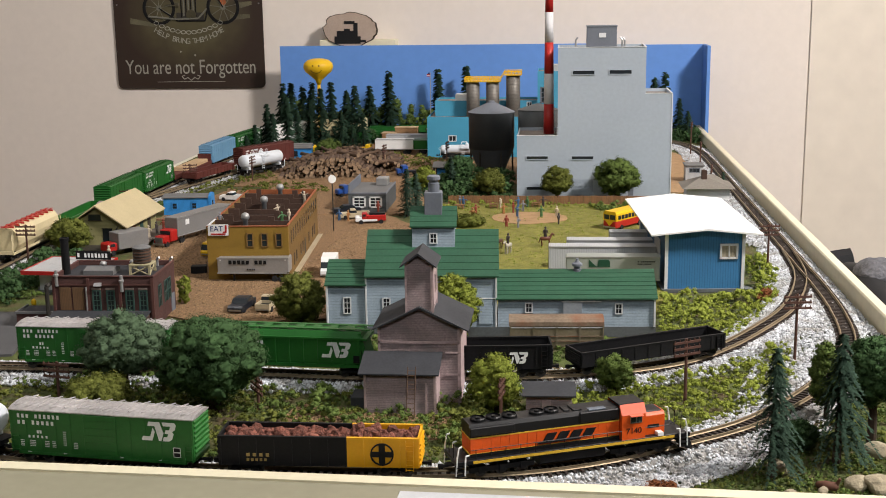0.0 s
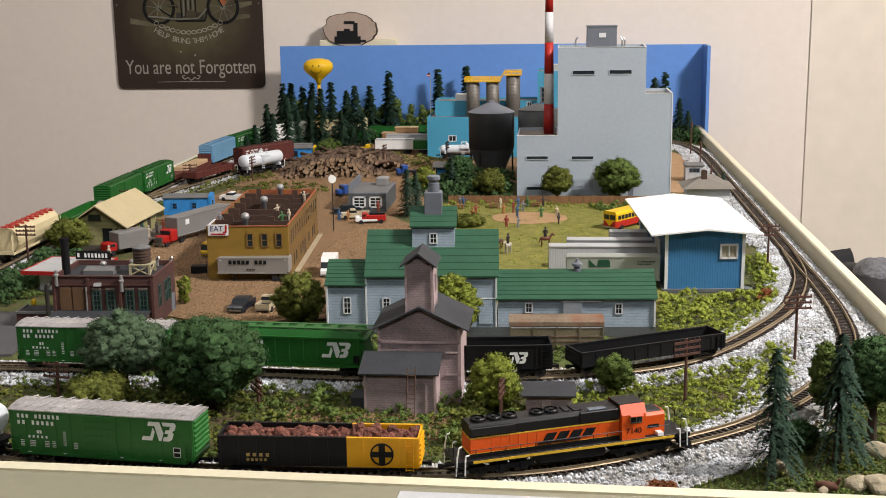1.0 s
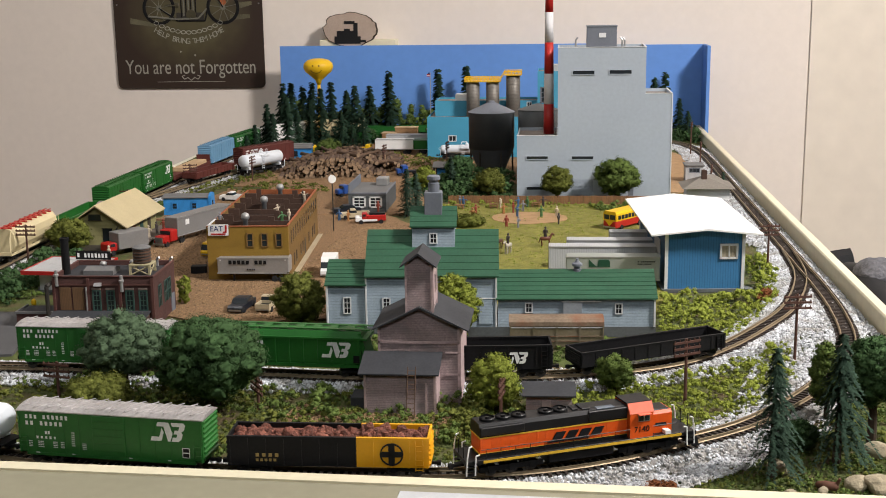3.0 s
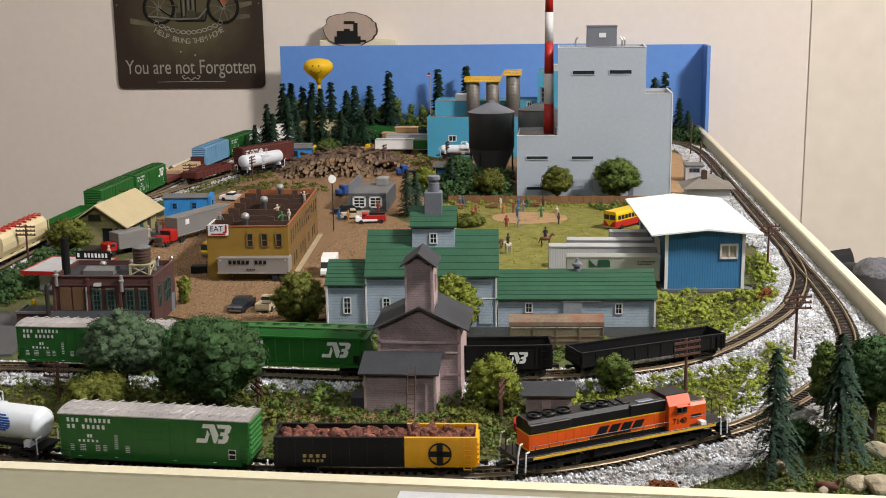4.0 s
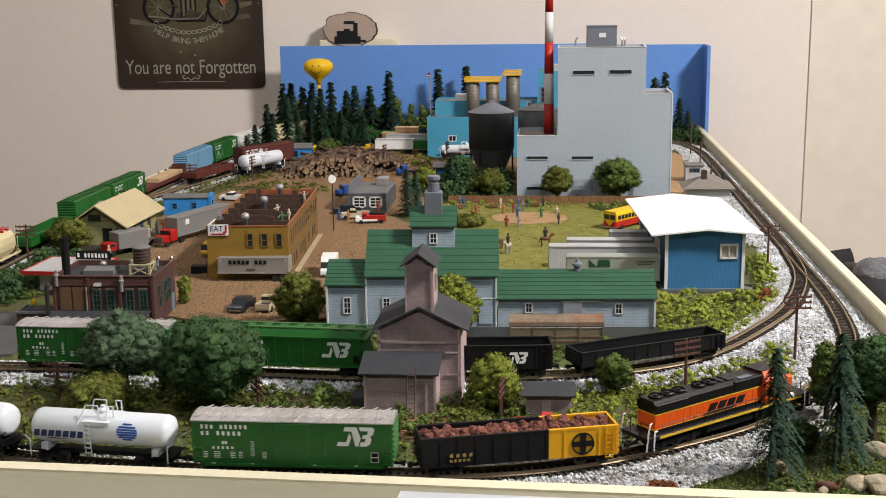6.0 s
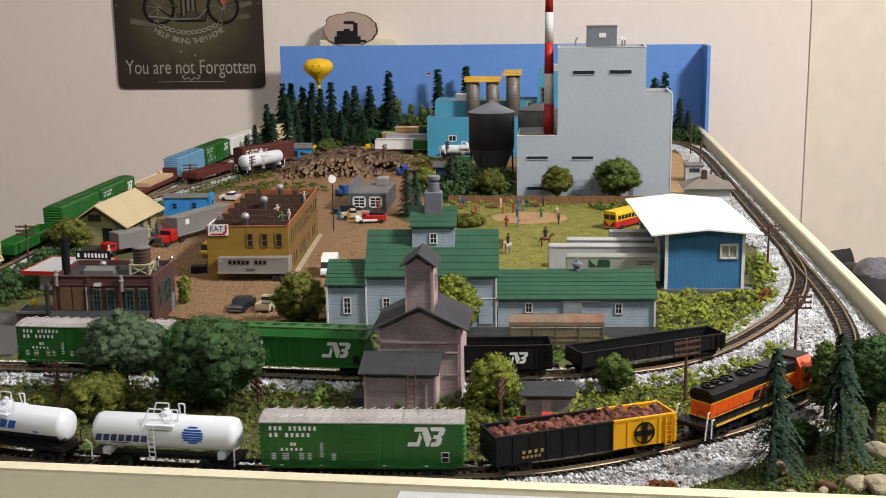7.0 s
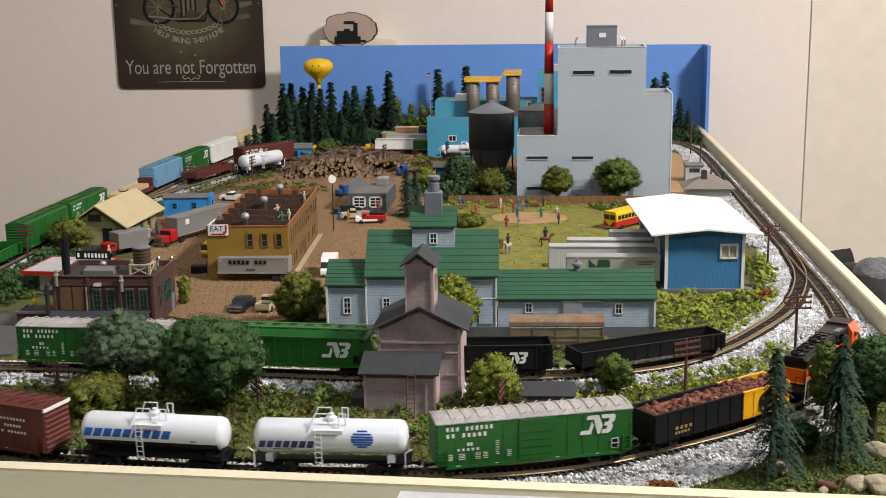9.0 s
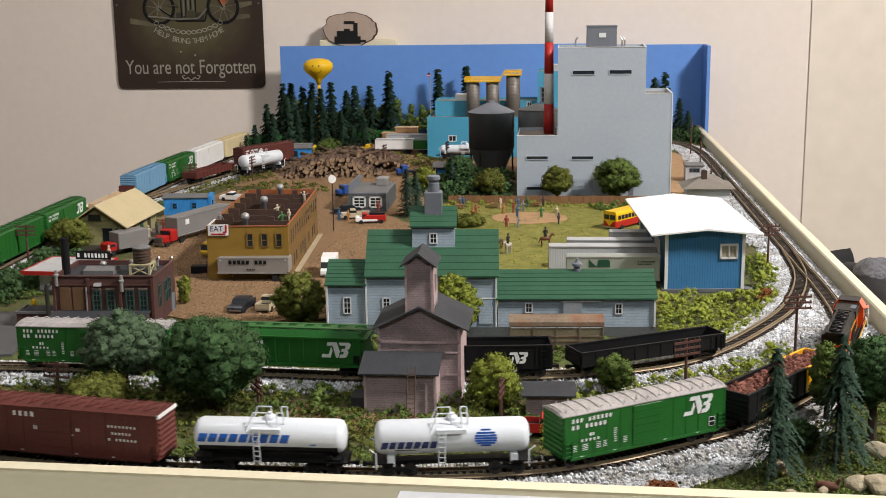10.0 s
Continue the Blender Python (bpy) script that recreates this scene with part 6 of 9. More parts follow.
def water_tower():
    w = thing("water_tower", pose(-0.3730, 1.86, 0), "yellow water tower with a round painted face", "tower")
    zc = 0.118
    prof = [(0.0028, zc - 0.026), (0.0050, zc - 0.0190), (0.0120, zc - 0.0125), (0.0205, zc - 0.0055), (0.0232, zc + 0.0010), (0.0222, zc + 0.0070), (0.0165, zc + 0.0120), (0.0085, zc + 0.0142), (0.0005, zc + 0.0148)]
    part("bowl", Build().lathe(prof, 36), YELLOW, w, smooth=True)
    part("column", Build().lathe([(0.0050, -0.001), (0.0028, 0.010), (0.0026, zc - 0.025)], 16), YELLOW, w, smooth=True)
    f = Build()
    for x in (-0.0042, 0.0052):
        f.lathe([(0.0011, -0.0003), (0.0011, 0.0003)], 10, pose(x, -0.0226, zc + 0.0045, 78))
    for i in range(12):
        a0, a1 = radians(205 + 130 * i / 12), radians(205 + 130 * (i + 1) / 12)
        q = lambda a: (0.0092 * math.cos(a) + 0.0005, 0, zc + 0.0015 + 0.0082 * math.sin(a))
        (x0, _, z0), (x1, _, z1) = q(a0), q(a1)
        r0 = lambda z: np.interp(z, [p[1] for p in prof], [p[0] for p in prof])
        f.rod((x0, -math.sqrt(max(r0(z0) ** 2 - x0 * x0, 1e-8)) + 0.0001, z0), (x1, -math.sqrt(max(r0(z1) ** 2 - x1 * x1, 1e-8)) + 0.0001, z1), 0.0005, 5)
    part("face_marks", f, BLACK, w, "two black dots and a curved line")


water_tower()


# ------------------------------------------------------------- ground cover
def leaf_mat(name, rgb, rnd=0.16, var=0.25):
    m = paint(name, rgb, 0.75, var=var, coarse=90, fine=500, bump=0.0, rnd=rnd, spec=0.08)
    b = m.node_tree.nodes["Principled BSDF"]
    b.inputs["Subsurface Weight"].default_value = 0.0
    return m


DARK_LEAF = leaf_mat("deep_green_foliage", (0.052, 0.100, 0.038))
SAGE_LEAF = leaf_mat("sage_green_foliage", (0.080, 0.122, 0.068))
OLIVE_LEAF = leaf_mat("olive_green_foliage", (0.125, 0.138, 0.030))
LIME_LEAF = leaf_mat("yellow_green_foliage", (0.205, 0.240, 0.040))
MID_LEAF = leaf_mat("mid_green_foliage", (0.100, 0.142, 0.036))
NEEDLE = leaf_mat("dark_blue_green_needles", (0.038, 0.068, 0.046), 0.45)
FAR_NEEDLE = leaf_mat("dark_needles", (0.026, 0.052, 0.032), 0.4)
RUST_LEAF = leaf_mat("rusty_red_foliage", (0.20, 0.075, 0.03))
BARK = paint("dark_bark", (0.045, 0.030, 0.020), 0.95, var=0.35, bump=0.6)
DIRT = paint("tan_gravel_lot", (0.26, 0.158, 0.08), 0.95, var=0.75, coarse=700, fine=1400, bump=1.0, dist=0.001, dirt=(0.20, 0.118, 0.06))
PALE_DIRT = paint("pale_tan_dirt", (0.36, 0.225, 0.115), 0.95, var=0.25, coarse=100, fine=900, bump=0.6)
GRASS = paint("short_dry_grass", (0.22, 0.205, 0.045), 0.95, var=0.35, coarse=70, fine=900, bump=1.0, dist=0.0012, dirt=(0.15, 0.155, 0.03))
ASPHALT = paint("grey_asphalt", (0.085, 0.085, 0.088), 0.9, var=0.12, coarse=40, fine=900)
GRIT = paint("tan_grit", (0.36, 0.235, 0.13), 0.95, var=0.3, rnd=0.65)


def patch(name, ring, z, material, label, jag=0.004, category="ground"):
    """A thin sheet of ground with an uneven outline."""
    pts, r = [], random.Random(len(name))
    for (x0, y0), (x1, y1) in zip(ring, ring[1:] + ring[:1]):
        n = max(1, int(math.hypot(x1 - x0, y1 - y0) / 0.008))
        for i in range(n):
            pts.append((x0 + (x1 - x0) * i / n + r.uniform(-jag, jag), y0 + (y1 - y0) * i / n + r.uniform(-jag, jag)))
    return tagged(part(name, Build().prism(pts, -0.0035, z, "z"), material), label, category, kind="structure")


patch("dirt_lot", [(-0.285, 0.832), (-0.205, 0.822), (-0.160, 0.835), (-0.165, 0.95), (-0.150, 1.20), (-0.190, 1.262), (-0.235, 1.27), (-0.30, 1.35), (-0.40, 1.42), (-0.425, 1.22), (-0.385, 1.20), (-0.385, 1.02), (-0.365, 0.93), (-0.31, 0.868)], 0.0002, DIRT, "tan gravel lot and streets of the town")
patch("ball_field", [(-0.15, 1.318), (0.13, 1.318), (0.10, 1.10), (0.082, 0.86), (-0.15, 0.87), (-0.15, 1.08), (-0.135, 1.20)], 0.0005, GRASS, "short yellow-green grass of the ball field")
patch("infield", [(-0.030 + 0.040 * math.cos(a / 16 * 6.283), 1.232 + 0.034 * math.sin(a / 16 * 6.283)) for a in range(16)], 0.0009, PALE_DIRT, "pale dirt infield", 0.002)
patch("street", [(-0.525, 0.842), (-0.405, 0.842), (-0.372, 0.80), (-0.36, 0.735), (-0.525, 0.735)], 0.0003, ASPHALT, "grey asphalt street beside the siding", 0.001, "street")
patch("yard_ground", [(-0.40, 1.44), (-0.10, 1.42), (-0.06, 1.47), (0.14, 1.47), (0.14, 1.86), (-0.36, 1.86), (-0.41, 1.72)], 0.0003, DIRT, "brown bare ground of the yard")
patch("lane", [(-0.26, 1.25), (-0.15, 1.25), (-0.14, 1.30), (-0.17, 1.46), (-0.30, 1.46), (-0.36, 1.44), (-0.30, 1.33)], 0.0006, DIRT, "brown bare lane round the garage")
patch("bare_patch", [(0.128, 1.40), (0.172, 1.40), (0.178, 1.70), (0.15, 1.80), (0.128, 1.75)], 0.0004, PALE_DIRT, "bare tan earth beside the track")
patch("tower_yard", [(-0.150, 0.612), (-0.05, 0.596), (-0.045, 0.635), (-0.15, 0.65)], 0.0002, DIRT, "brown gritty ground before the tower")


def in_ring(x, y, ring):
    c = np.zeros(len(x), bool)
    for (x0, y0), (x1, y1) in zip(ring, ring[1:] + ring[:1]):
        hit = (y0 > y) != (y1 > y)
        c ^= hit & (x < (x1 - x0) * (y - y0) / (y1 - y0 + 1e-12) + x0)
    return c


def scatter(ring, n, seed):
    rng = np.random.default_rng(seed)
    xs, ys = [p[0] for p in ring], [p[1] for p in ring]
    x, y = rng.uniform(min(xs), max(xs), n), rng.uniform(min(ys), max(ys), n)
    k = in_ring(x, y, ring)
    return np.c_[x[k], y[k]]


def leaves(centres, radii, count, size, seed, squash=0.8, outward=None):
    """Small leaf faces around each centre, shaded as soft clumps. Returns vertices, faces and normals."""
    rng = np.random.default_rng(seed)
    n = len(centres)
    d = rng.normal(size=(n, count, 3))
    d /= np.linalg.norm(d, axis=2)[..., None]
    d *= rng.uniform(0.42, 1.12, (n, count, 1)) ** 0.7
    d[..., 2] *= squash
    c = (np.asarray(centres)[:, None, :] + d * np.asarray(radii)[:, None, None]).reshape(-1, 3)
    m = len(c)
    out = np.repeat(np.tile([0.0, 0.0, 0.7], (n, 1)) if outward is None else np.asarray(outward), count, axis=0)
    nrm = d.reshape(-1, 3) * 0.8 + out * 0.7 + rng.normal(size=(m, 3)) * 0.34
    nrm /= np.linalg.norm(nrm, axis=1)[:, None]
    a, b = rng.normal(size=(m, 3)), rng.normal(size=(m, 3))
    a -= nrm * (a * nrm).sum(1)[:, None] * 0.95
    a /= np.linalg.norm(a, axis=1)[:, None]
    b -= a * (a * b).sum(1)[:, None]
    b /= np.linalg.norm(b, axis=1)[:, None]
    b *= np.sign((np.cross(a, b) * nrm).sum(1))[:, None]
    s = size * rng.uniform(0.6, 1.4, (m, 1))
    v = np.stack([c - a * s, c - b * s * 0.7 + a * s * 0.15, c + a * s, c + b * s * 0.7], 1).reshape(-1, 3)
    f = np.arange(m * 4).reshape(-1, 4).tolist()
    # a small rough core fills each clump
    ico = bmesh.new()
    bmesh.ops.create_icosphere(ico, subdivisions=2, radius=1)
    sh = np.array([q.co for q in ico.verts])
    fs = np.array([[q.index for q in g.verts] for g in ico.faces])
    ico.free()
    k = sh[None] * rng.uniform(0.30, 0.72, (n, len(sh), 1)) * np.array([1, 1, squash])
    core = np.asarray(centres)[:, None, :] + k * np.asarray(radii)[:, None, None]
    o = np.tile([0.0, 0.0, 0.7], (n, 1)) if outward is None else np.asarray(outward)
    kn = sh[None] * 0.75 + o[:, None, :] * 0.5 + rng.normal(size=k.shape) * 0.4
    kn /= np.linalg.norm(kn, axis=2)[..., None]
    f += (fs[None] + (np.arange(n) * len(sh))[:, None, None] + len(v)).reshape(-1, 3).tolist()
    return np.vstack([v, core.reshape(-1, 3)]), f, np.vstack([np.repeat(nrm, 4, axis=0), kn.reshape(-1, 3)])


def cover(name, label, ring, clumps, material, seed, tall=0.004, wide=0.0045, count=52, size=0.00042, keep_off=0.0125, lift=0.0):
    """Low tufts of foliage over a stretch of ground."""
    p = scatter(ring, int(clumps * 2.4), seed)
    for line in (MAIN, SIDING):
        if len(p):
            p = p[np.min(np.linalg.norm(p[:, None] - line[None, ::4], axis=2), axis=1) > keep_off]
    inside = (p[:, 0] > X0 + 0.004) & (p[:, 0] < X1 - 0.004) & (p[:, 1] > front(p[:, 0]) + 0.004) & (p[:, 1] < Y1 - 0.006)
    p = p[inside]
    rng = np.random.default_rng(seed + 1)
    lump = np.array([max(0.0, 1.5 * noise.noise((x * 85, y * 85, seed)) + 0.25) for x, y in p])
    h = tall * rng.uniform(0.05, 0.35, len(p)) + tall * 1.25 * lump
    v, f, nn = leaves(np.c_[p, h * 0.8 + lift], wide * (0.30 + 0.42 * lump) * rng.uniform(0.6, 1.25, len(p)), int(count * 0.55), size, seed + 2, 0.85)
    v[:, 2] = np.maximum(v[:, 2], -0.002)
    return tagged(part(name, soup(name, v.tolist(), f, material, nn), material), label, "undergrowth", kind="stuff")


FRONT = [(-0.33, 0.575), (-0.25, 0.56), (-0.10, 0.558), (-0.02, 0.565), (0.04, 0.598), (0.10, 0.642), (0.145, 0.70), (0.15, 0.78), (0.12, 0.75), (0.07, 0.71), (0.0, 0.682), (-0.12, 0.672), (-0.36, 0.684)]
cover("undergrowth", "low olive and dark green undergrowth", [p for p in FRONT if p[0] <= 0.0] + [(0.0, 0.57)], 1250, MID_LEAF, 11, 0.0062, 0.0046)
cover("undergrowth", "low dark green undergrowth beside the track", [(-0.33, 0.575), (-0.25, 0.56), (-0.02, 0.565), (-0.02, 0.665), (-0.36, 0.67)], 800, OLIVE_LEAF, 12, 0.0042, 0.0042)
cover("undergrowth", "bright yellow-green undergrowth between the tracks", [(-0.01, 0.565), (0.04, 0.598), (0.10, 0.642), (0.145, 0.70), (0.15, 0.78), (0.12, 0.75), (0.07, 0.71), (0.0, 0.682)], 1250, LIME_LEAF, 13, 0.0050, 0.0040)
cover("undergrowth", "bright yellow-green undergrowth beside the blue shed", [(0.070, 0.795), (0.095, 0.765), (0.13, 0.82), (0.165, 0.90), (0.178, 0.98), (0.178, 1.04), (0.158, 1.04), (0.154, 0.935), (0.150, 0.912), (0.080, 0.905), (0.072, 0.84)], 1300, LIME_LEAF, 14, 0.0068, 0.0048)
cover("undergrowth", "mossy green turf in the corner", [(0.045, 0.512), (0.215, 0.508), (0.215, 0.74), (0.185, 0.70), (0.15, 0.645), (0.11, 0.588), (0.065, 0.545)], 1700, MID_LEAF, 15, 0.0013, 0.0030, 34, 0.0004, 0.020)
cover("undergrowth", "olive turf in the corner", [(0.045, 0.512), (0.215, 0.508), (0.215, 0.74), (0.185, 0.70), (0.15, 0.645), (0.11, 0.588), (0.065, 0.545)], 900, OLIVE_LEAF, 16, 0.0011, 0.0028, 34, 0.0004, 0.020)
cover("undergrowth", "green undergrowth along the mill", [(-0.24, 0.815), (-0.17, 0.80), (-0.05, 0.765), (0.03, 0.785), (0.06, 0.80), (0.06, 0.765), (0.0, 0.73), (-0.2, 0.72), (-0.28, 0.72), (-0.28, 0.80)], 700, MID_LEAF, 17, 0.0035, 0.005)
cover("undergrowth", "green bushes beside the wall-side track", [(-0.462, 0.86), (-0.42, 0.86), (-0.425, 1.02), (-0.452, 1.06), (-0.465, 1.03)], 420, DARK_LEAF, 18, 0.009, 0.006)
cover("undergrowth", "yellow-green bushes round the ball field", [(-0.15, 1.318), (0.10, 1.318), (0.09, 1.285), (0.03, 1.290), (-0.06, 1.30), (-0.105, 1.28), (-0.115, 1.22), (-0.15, 1.18)], 460, LIME_LEAF, 19, 0.0035, 0.0045)
cover("undergrowth", "clumps of bushes beside the bus", [(0.03, 1.295), (0.09, 1.295), (0.10, 1.23), (0.07, 1.245)], 150, MID_LEAF, 20, 0.009, 0.006)
cover("undergrowth", "short tufts of field grass", [(-0.13, 1.30), (0.10, 1.30), (0.08, 1.05), (0.08, 0.90), (-0.05, 0.90), (-0.13, 1.05)], 1500, LIME_LEAF, 21, 0.0004, 0.0026, 16, 0.0005)
cover("undergrowth", "green bushes behind the fence", [(-0.14, 1.33), (-0.055, 1.33), (-0.055, 1.50), (-0.12, 1.52), (-0.18, 1.42)], 420, DARK_LEAF, 22, 0.012, 0.008, 50, 0.0009)
cover("undergrowth", "dark green woodland brush at the back", [(-0.44, 1.86), (-0.05, 1.86), (-0.05, 1.895), (-0.35, 1.90)], 500, DARK_LEAF, 23, 0.016, 0.009, 50, 0.0010)
cover("undergrowth", "green brush on the rise before the sky board", [(-0.43, 1.945), (-0.02, 1.945), (-0.02, 1.975), (-0.43, 1.975)], 520, MID_LEAF, 24, 0.028, 0.011, 50, 0.0011, 0.014, 0.012)
cover("undergrowth", "green weeds between the yard tracks", [(-0.455, 1.33), (-0.43, 1.34), (-0.39, 1.47), (-0.36, 1.50), (-0.38, 1.56), (-0.42, 1.50), (-0.44, 1.42)], 300, OLIVE_LEAF, 25, 0.004, 0.0045)
cover("undergrowth", "dark brush in the back corner", [(0.13, 1.88), (0.215, 1.86), (0.215, 1.975), (0.10, 1.975)], 250, DARK_LEAF, 26, 0.014, 0.008, 50, 0.001)
cover("undergrowth", "weeds along the wall-side track", [(-0.525, 0.90), (-0.495, 0.90), (-0.495, 1.6), (-0.525, 1.6)], 350, OLIVE_LEAF, 27, 0.003, 0.0045)
cover("undergrowth", "green grass behind the depot", [(-0.46, 1.10), (-0.452, 1.10), (-0.44, 1.30), (-0.46, 1.33), (-0.465, 1.2)], 160, MID_LEAF, 28, 0.003, 0.0045)
cover("undergrowth", "dull green scrub in the yard", [(-0.34, 1.60), (-0.15, 1.57), (-0.15, 1.66), (-0.20, 1.72), (-0.34, 1.71)], 300, OLIVE_LEAF, 33, 0.004, 0.005)
cover("undergrowth", "green weeds beside the yard lane", [(-0.40, 1.40), (-0.33, 1.36), (-0.27, 1.40), (-0.30, 1.46), (-0.37, 1.47)], 170, OLIVE_LEAF, 34, 0.003, 0.0045)
cover("rusty_weeds", "rusty red flowering weeds beside the ballast", [(0.150, 0.895), (0.172, 0.905), (0.170, 0.925), (0.150, 0.918)], 160, RUST_LEAF, 29, 0.003, 0.003)
cover("flower_patch", "small red and yellow flowers in the ballast", [(0.037, 0.536), (0.056, 0.535), (0.055, 0.546), (0.040, 0.545)], 150, RUST_LEAF, 30, 0.003, 0.0022, 40, 0.0005, 0.012)
cover("undergrowth", "brown and green weeds beside the tower", [(-0.060, 0.595), (-0.042, 0.588), (-0.040, 0.640), (-0.052, 0.650)], 140, OLIVE_LEAF, 31, 0.010, 0.005)
cover("undergrowth", "green weeds between street and siding", [(-0.50, 0.86), (-0.42, 0.87), (-0.40, 0.90), (-0.455, 0.95)], 200, MID_LEAF, 32, 0.003, 0.0045)
_r = np.random.default_rng(7)
_lot = scatter([(-0.285, 0.835), (-0.205, 0.828), (-0.166, 0.845), (-0.170, 0.95), (-0.155, 1.19), (-0.21, 1.25), (-0.21, 1.14), (-0.222, 0.96), (-0.29, 0.945), (-0.30, 1.12), (-0.36, 1.2), (-0.38, 1.04), (-0.32, 0.88)], 17000, 40)
stones("gravel", "fine tan gravel strewn over the lot", np.c_[_lot, np.full(len(_lot), 0.0003)], 0.00062, GRIT)
_yd = scatter([(-0.145, 0.615), (-0.05, 0.598), (-0.048, 0.632), (-0.145, 0.645)], 3500, 41)
stones("gravel", "fine brown gravel before the tower", np.c_[_yd, np.full(len(_yd), 0.0004)], 0.00055, GRIT)
_cr = scatter([(0.10, 0.665), (0.150, 0.70), (0.190, 0.80), (0.200, 0.93), (0.190, 0.95), (0.165, 0.86), (0.135, 0.78)], 11000, 42)
_cr2 = scatter([(0.135, 0.82), (0.17, 0.90), (0.18, 1.0), (0.185, 1.10), (0.165, 1.0), (0.160, 0.91)], 5000, 43)
_cr3 = scatter([(0.036, 0.522), (0.062, 0.541), (0.105, 0.578), (0.155, 0.635), (0.10, 0.592), (0.05, 0.558), (0.0, 0.535), (-0.03, 0.524)], 16000, 44)
_cr4 = scatter([(0.160, 1.1), (0.19, 1.1), (0.19, 1.75), (0.170, 1.8), (0.172, 1.4)], 4000, 45)
_cr5 = scatter([(0.205, 0.75), (0.217, 0.75), (0.217, 1.6), (0.210, 1.6)], 2600, 46)
_sp = np.vstack([_cr, _cr2, _cr3, _cr4, _cr5])
_sp = _sp[np.minimum(np.min(np.linalg.norm(_sp[:, None] - MAIN[None, ::4], axis=2), axis=1), np.min(np.linalg.norm(_sp[:, None] - SIDING[None, ::4], axis=2), axis=1)) > 0.0085]
stones("ballast", "loose white and grey ballast between the tracks", np.c_[_sp, 0.0004 + 0.0008 * _r.random(len(_sp))], 0.00100, STONE)


# ------------------------------------------------------------- trees
def broadleaf(x, y, h, w, material, label, seed, trunk=0.28, count=85, clumps=270, size=0.00050, name="tree", low=0.25):
    """A tree: tapered trunk, limbs, and a crown of many small leaf clumps."""
    t = thing(name, pose(x, y, -0.001), label, "tree")
    rng = np.random.default_rng(seed)
    b = Build()
    b.lathe([(w * 0.075, 0), (w * 0.05, h * trunk), (w * 0.03, h * 0.6)], 9)
    zc, rz = h * (1 + low) / 2, h * (1 - low) / 2
    for i in range(7):
        a = rng.uniform(0, 6.28)
        e = Vector((math.cos(a) * w * 0.33, math.sin(a) * w * 0.33, zc + rng.uniform(-0.3, 0.5) * rz))
        b.rod((0, 0, h * trunk * rng.uniform(0.7, 1.2)), e, w * 0.022, 5, w * 0.008)
    part("trunk", b, BARK, t)
    d = rng.normal(size=(clumps, 3))
    d /= np.linalg.norm(d, axis=1)[:, None]
    rad = rng.uniform(0.35, 1.0, (clumps, 1)) ** 0.45
    bulge = np.array([1 + 0.30 * noise.noise((q[0] * 1.6 + seed, q[1] * 1.6, q[2] * 1.6)) for q in d])[:, None]
    c = d * rad * bulge * np.array([w / 2 * 0.86, w / 2 * 0.86, rz * 0.88]) + np.array([0, 0, zc])
    v, f, nn = leaves(c, w * 0.100 * rng.uniform(0.6, 1.35, clumps), count, size, seed + 5, outward=d * rad)
    part("crown", soup("crown", v.tolist(), f, material, nn), material, t)
    return t


def conifer(x, y, h, w, material, label, seed, layers=20, per=10, needles=16, droop=0.5, bare=0.18, size=1.0, fat=1.0):
    """A conifer: a straight trunk and layers of drooping needled branches."""
    t = thing("conifer", pose(x, y, -0.001, 0, 0, seed * 47 % 360), label, "tree")
    part("trunk", Build().lathe([(w * 0.065, 0), (w * 0.045, h * 0.3), (0.0002, h * 0.99)], 8), BARK, t)
    rng = np.random.default_rng(seed)
    V, F = [], []
    for i in range(layers):
        f = i / (layers - 1)
        z = h * (bare + (0.985 - bare) * f)
        r = w / 2 * (1 - f) ** 0.8 * rng.uniform(0.8, 1.15) + w * 0.03
        for j in range(per):
            a = 6.283 * (j + rng.uniform(-0.3, 0.3)) / per + i * 0.7
            rr = r * rng.uniform(0.6, 1.2)
            zj = z + rng.uniform(-0.6, 0.6) * h / layers
            ca, sa = math.cos(a), math.sin(a)
            for k in range(needles):
                u = (k + rng.random()) / needles
                p = np.array([ca * rr * u, sa * rr * u, zj - droop * rr * u * u + rng.uniform(-0.004, 0.004) * h * 0.25])
                side = rng.uniform(-1, 1)
                out = np.array([ca * 0.8 - sa * side, sa * 0.8 + ca * side, -0.35 + rng.uniform(-0.25, 0.35)])
                ln = h * 0.034 * size * rng.uniform(0.7, 1.3)
                wd = np.array([-sa, ca, 0.45]) * ln * 0.22 * fat
                n = len(V)
                V += [p - wd, p + wd, p + out * ln]
                F.append((n, n + 1, n + 2))
    part("needle_foliage", soup("needle_foliage", [tuple(q) for q in V], F, material), material, t)
    return t


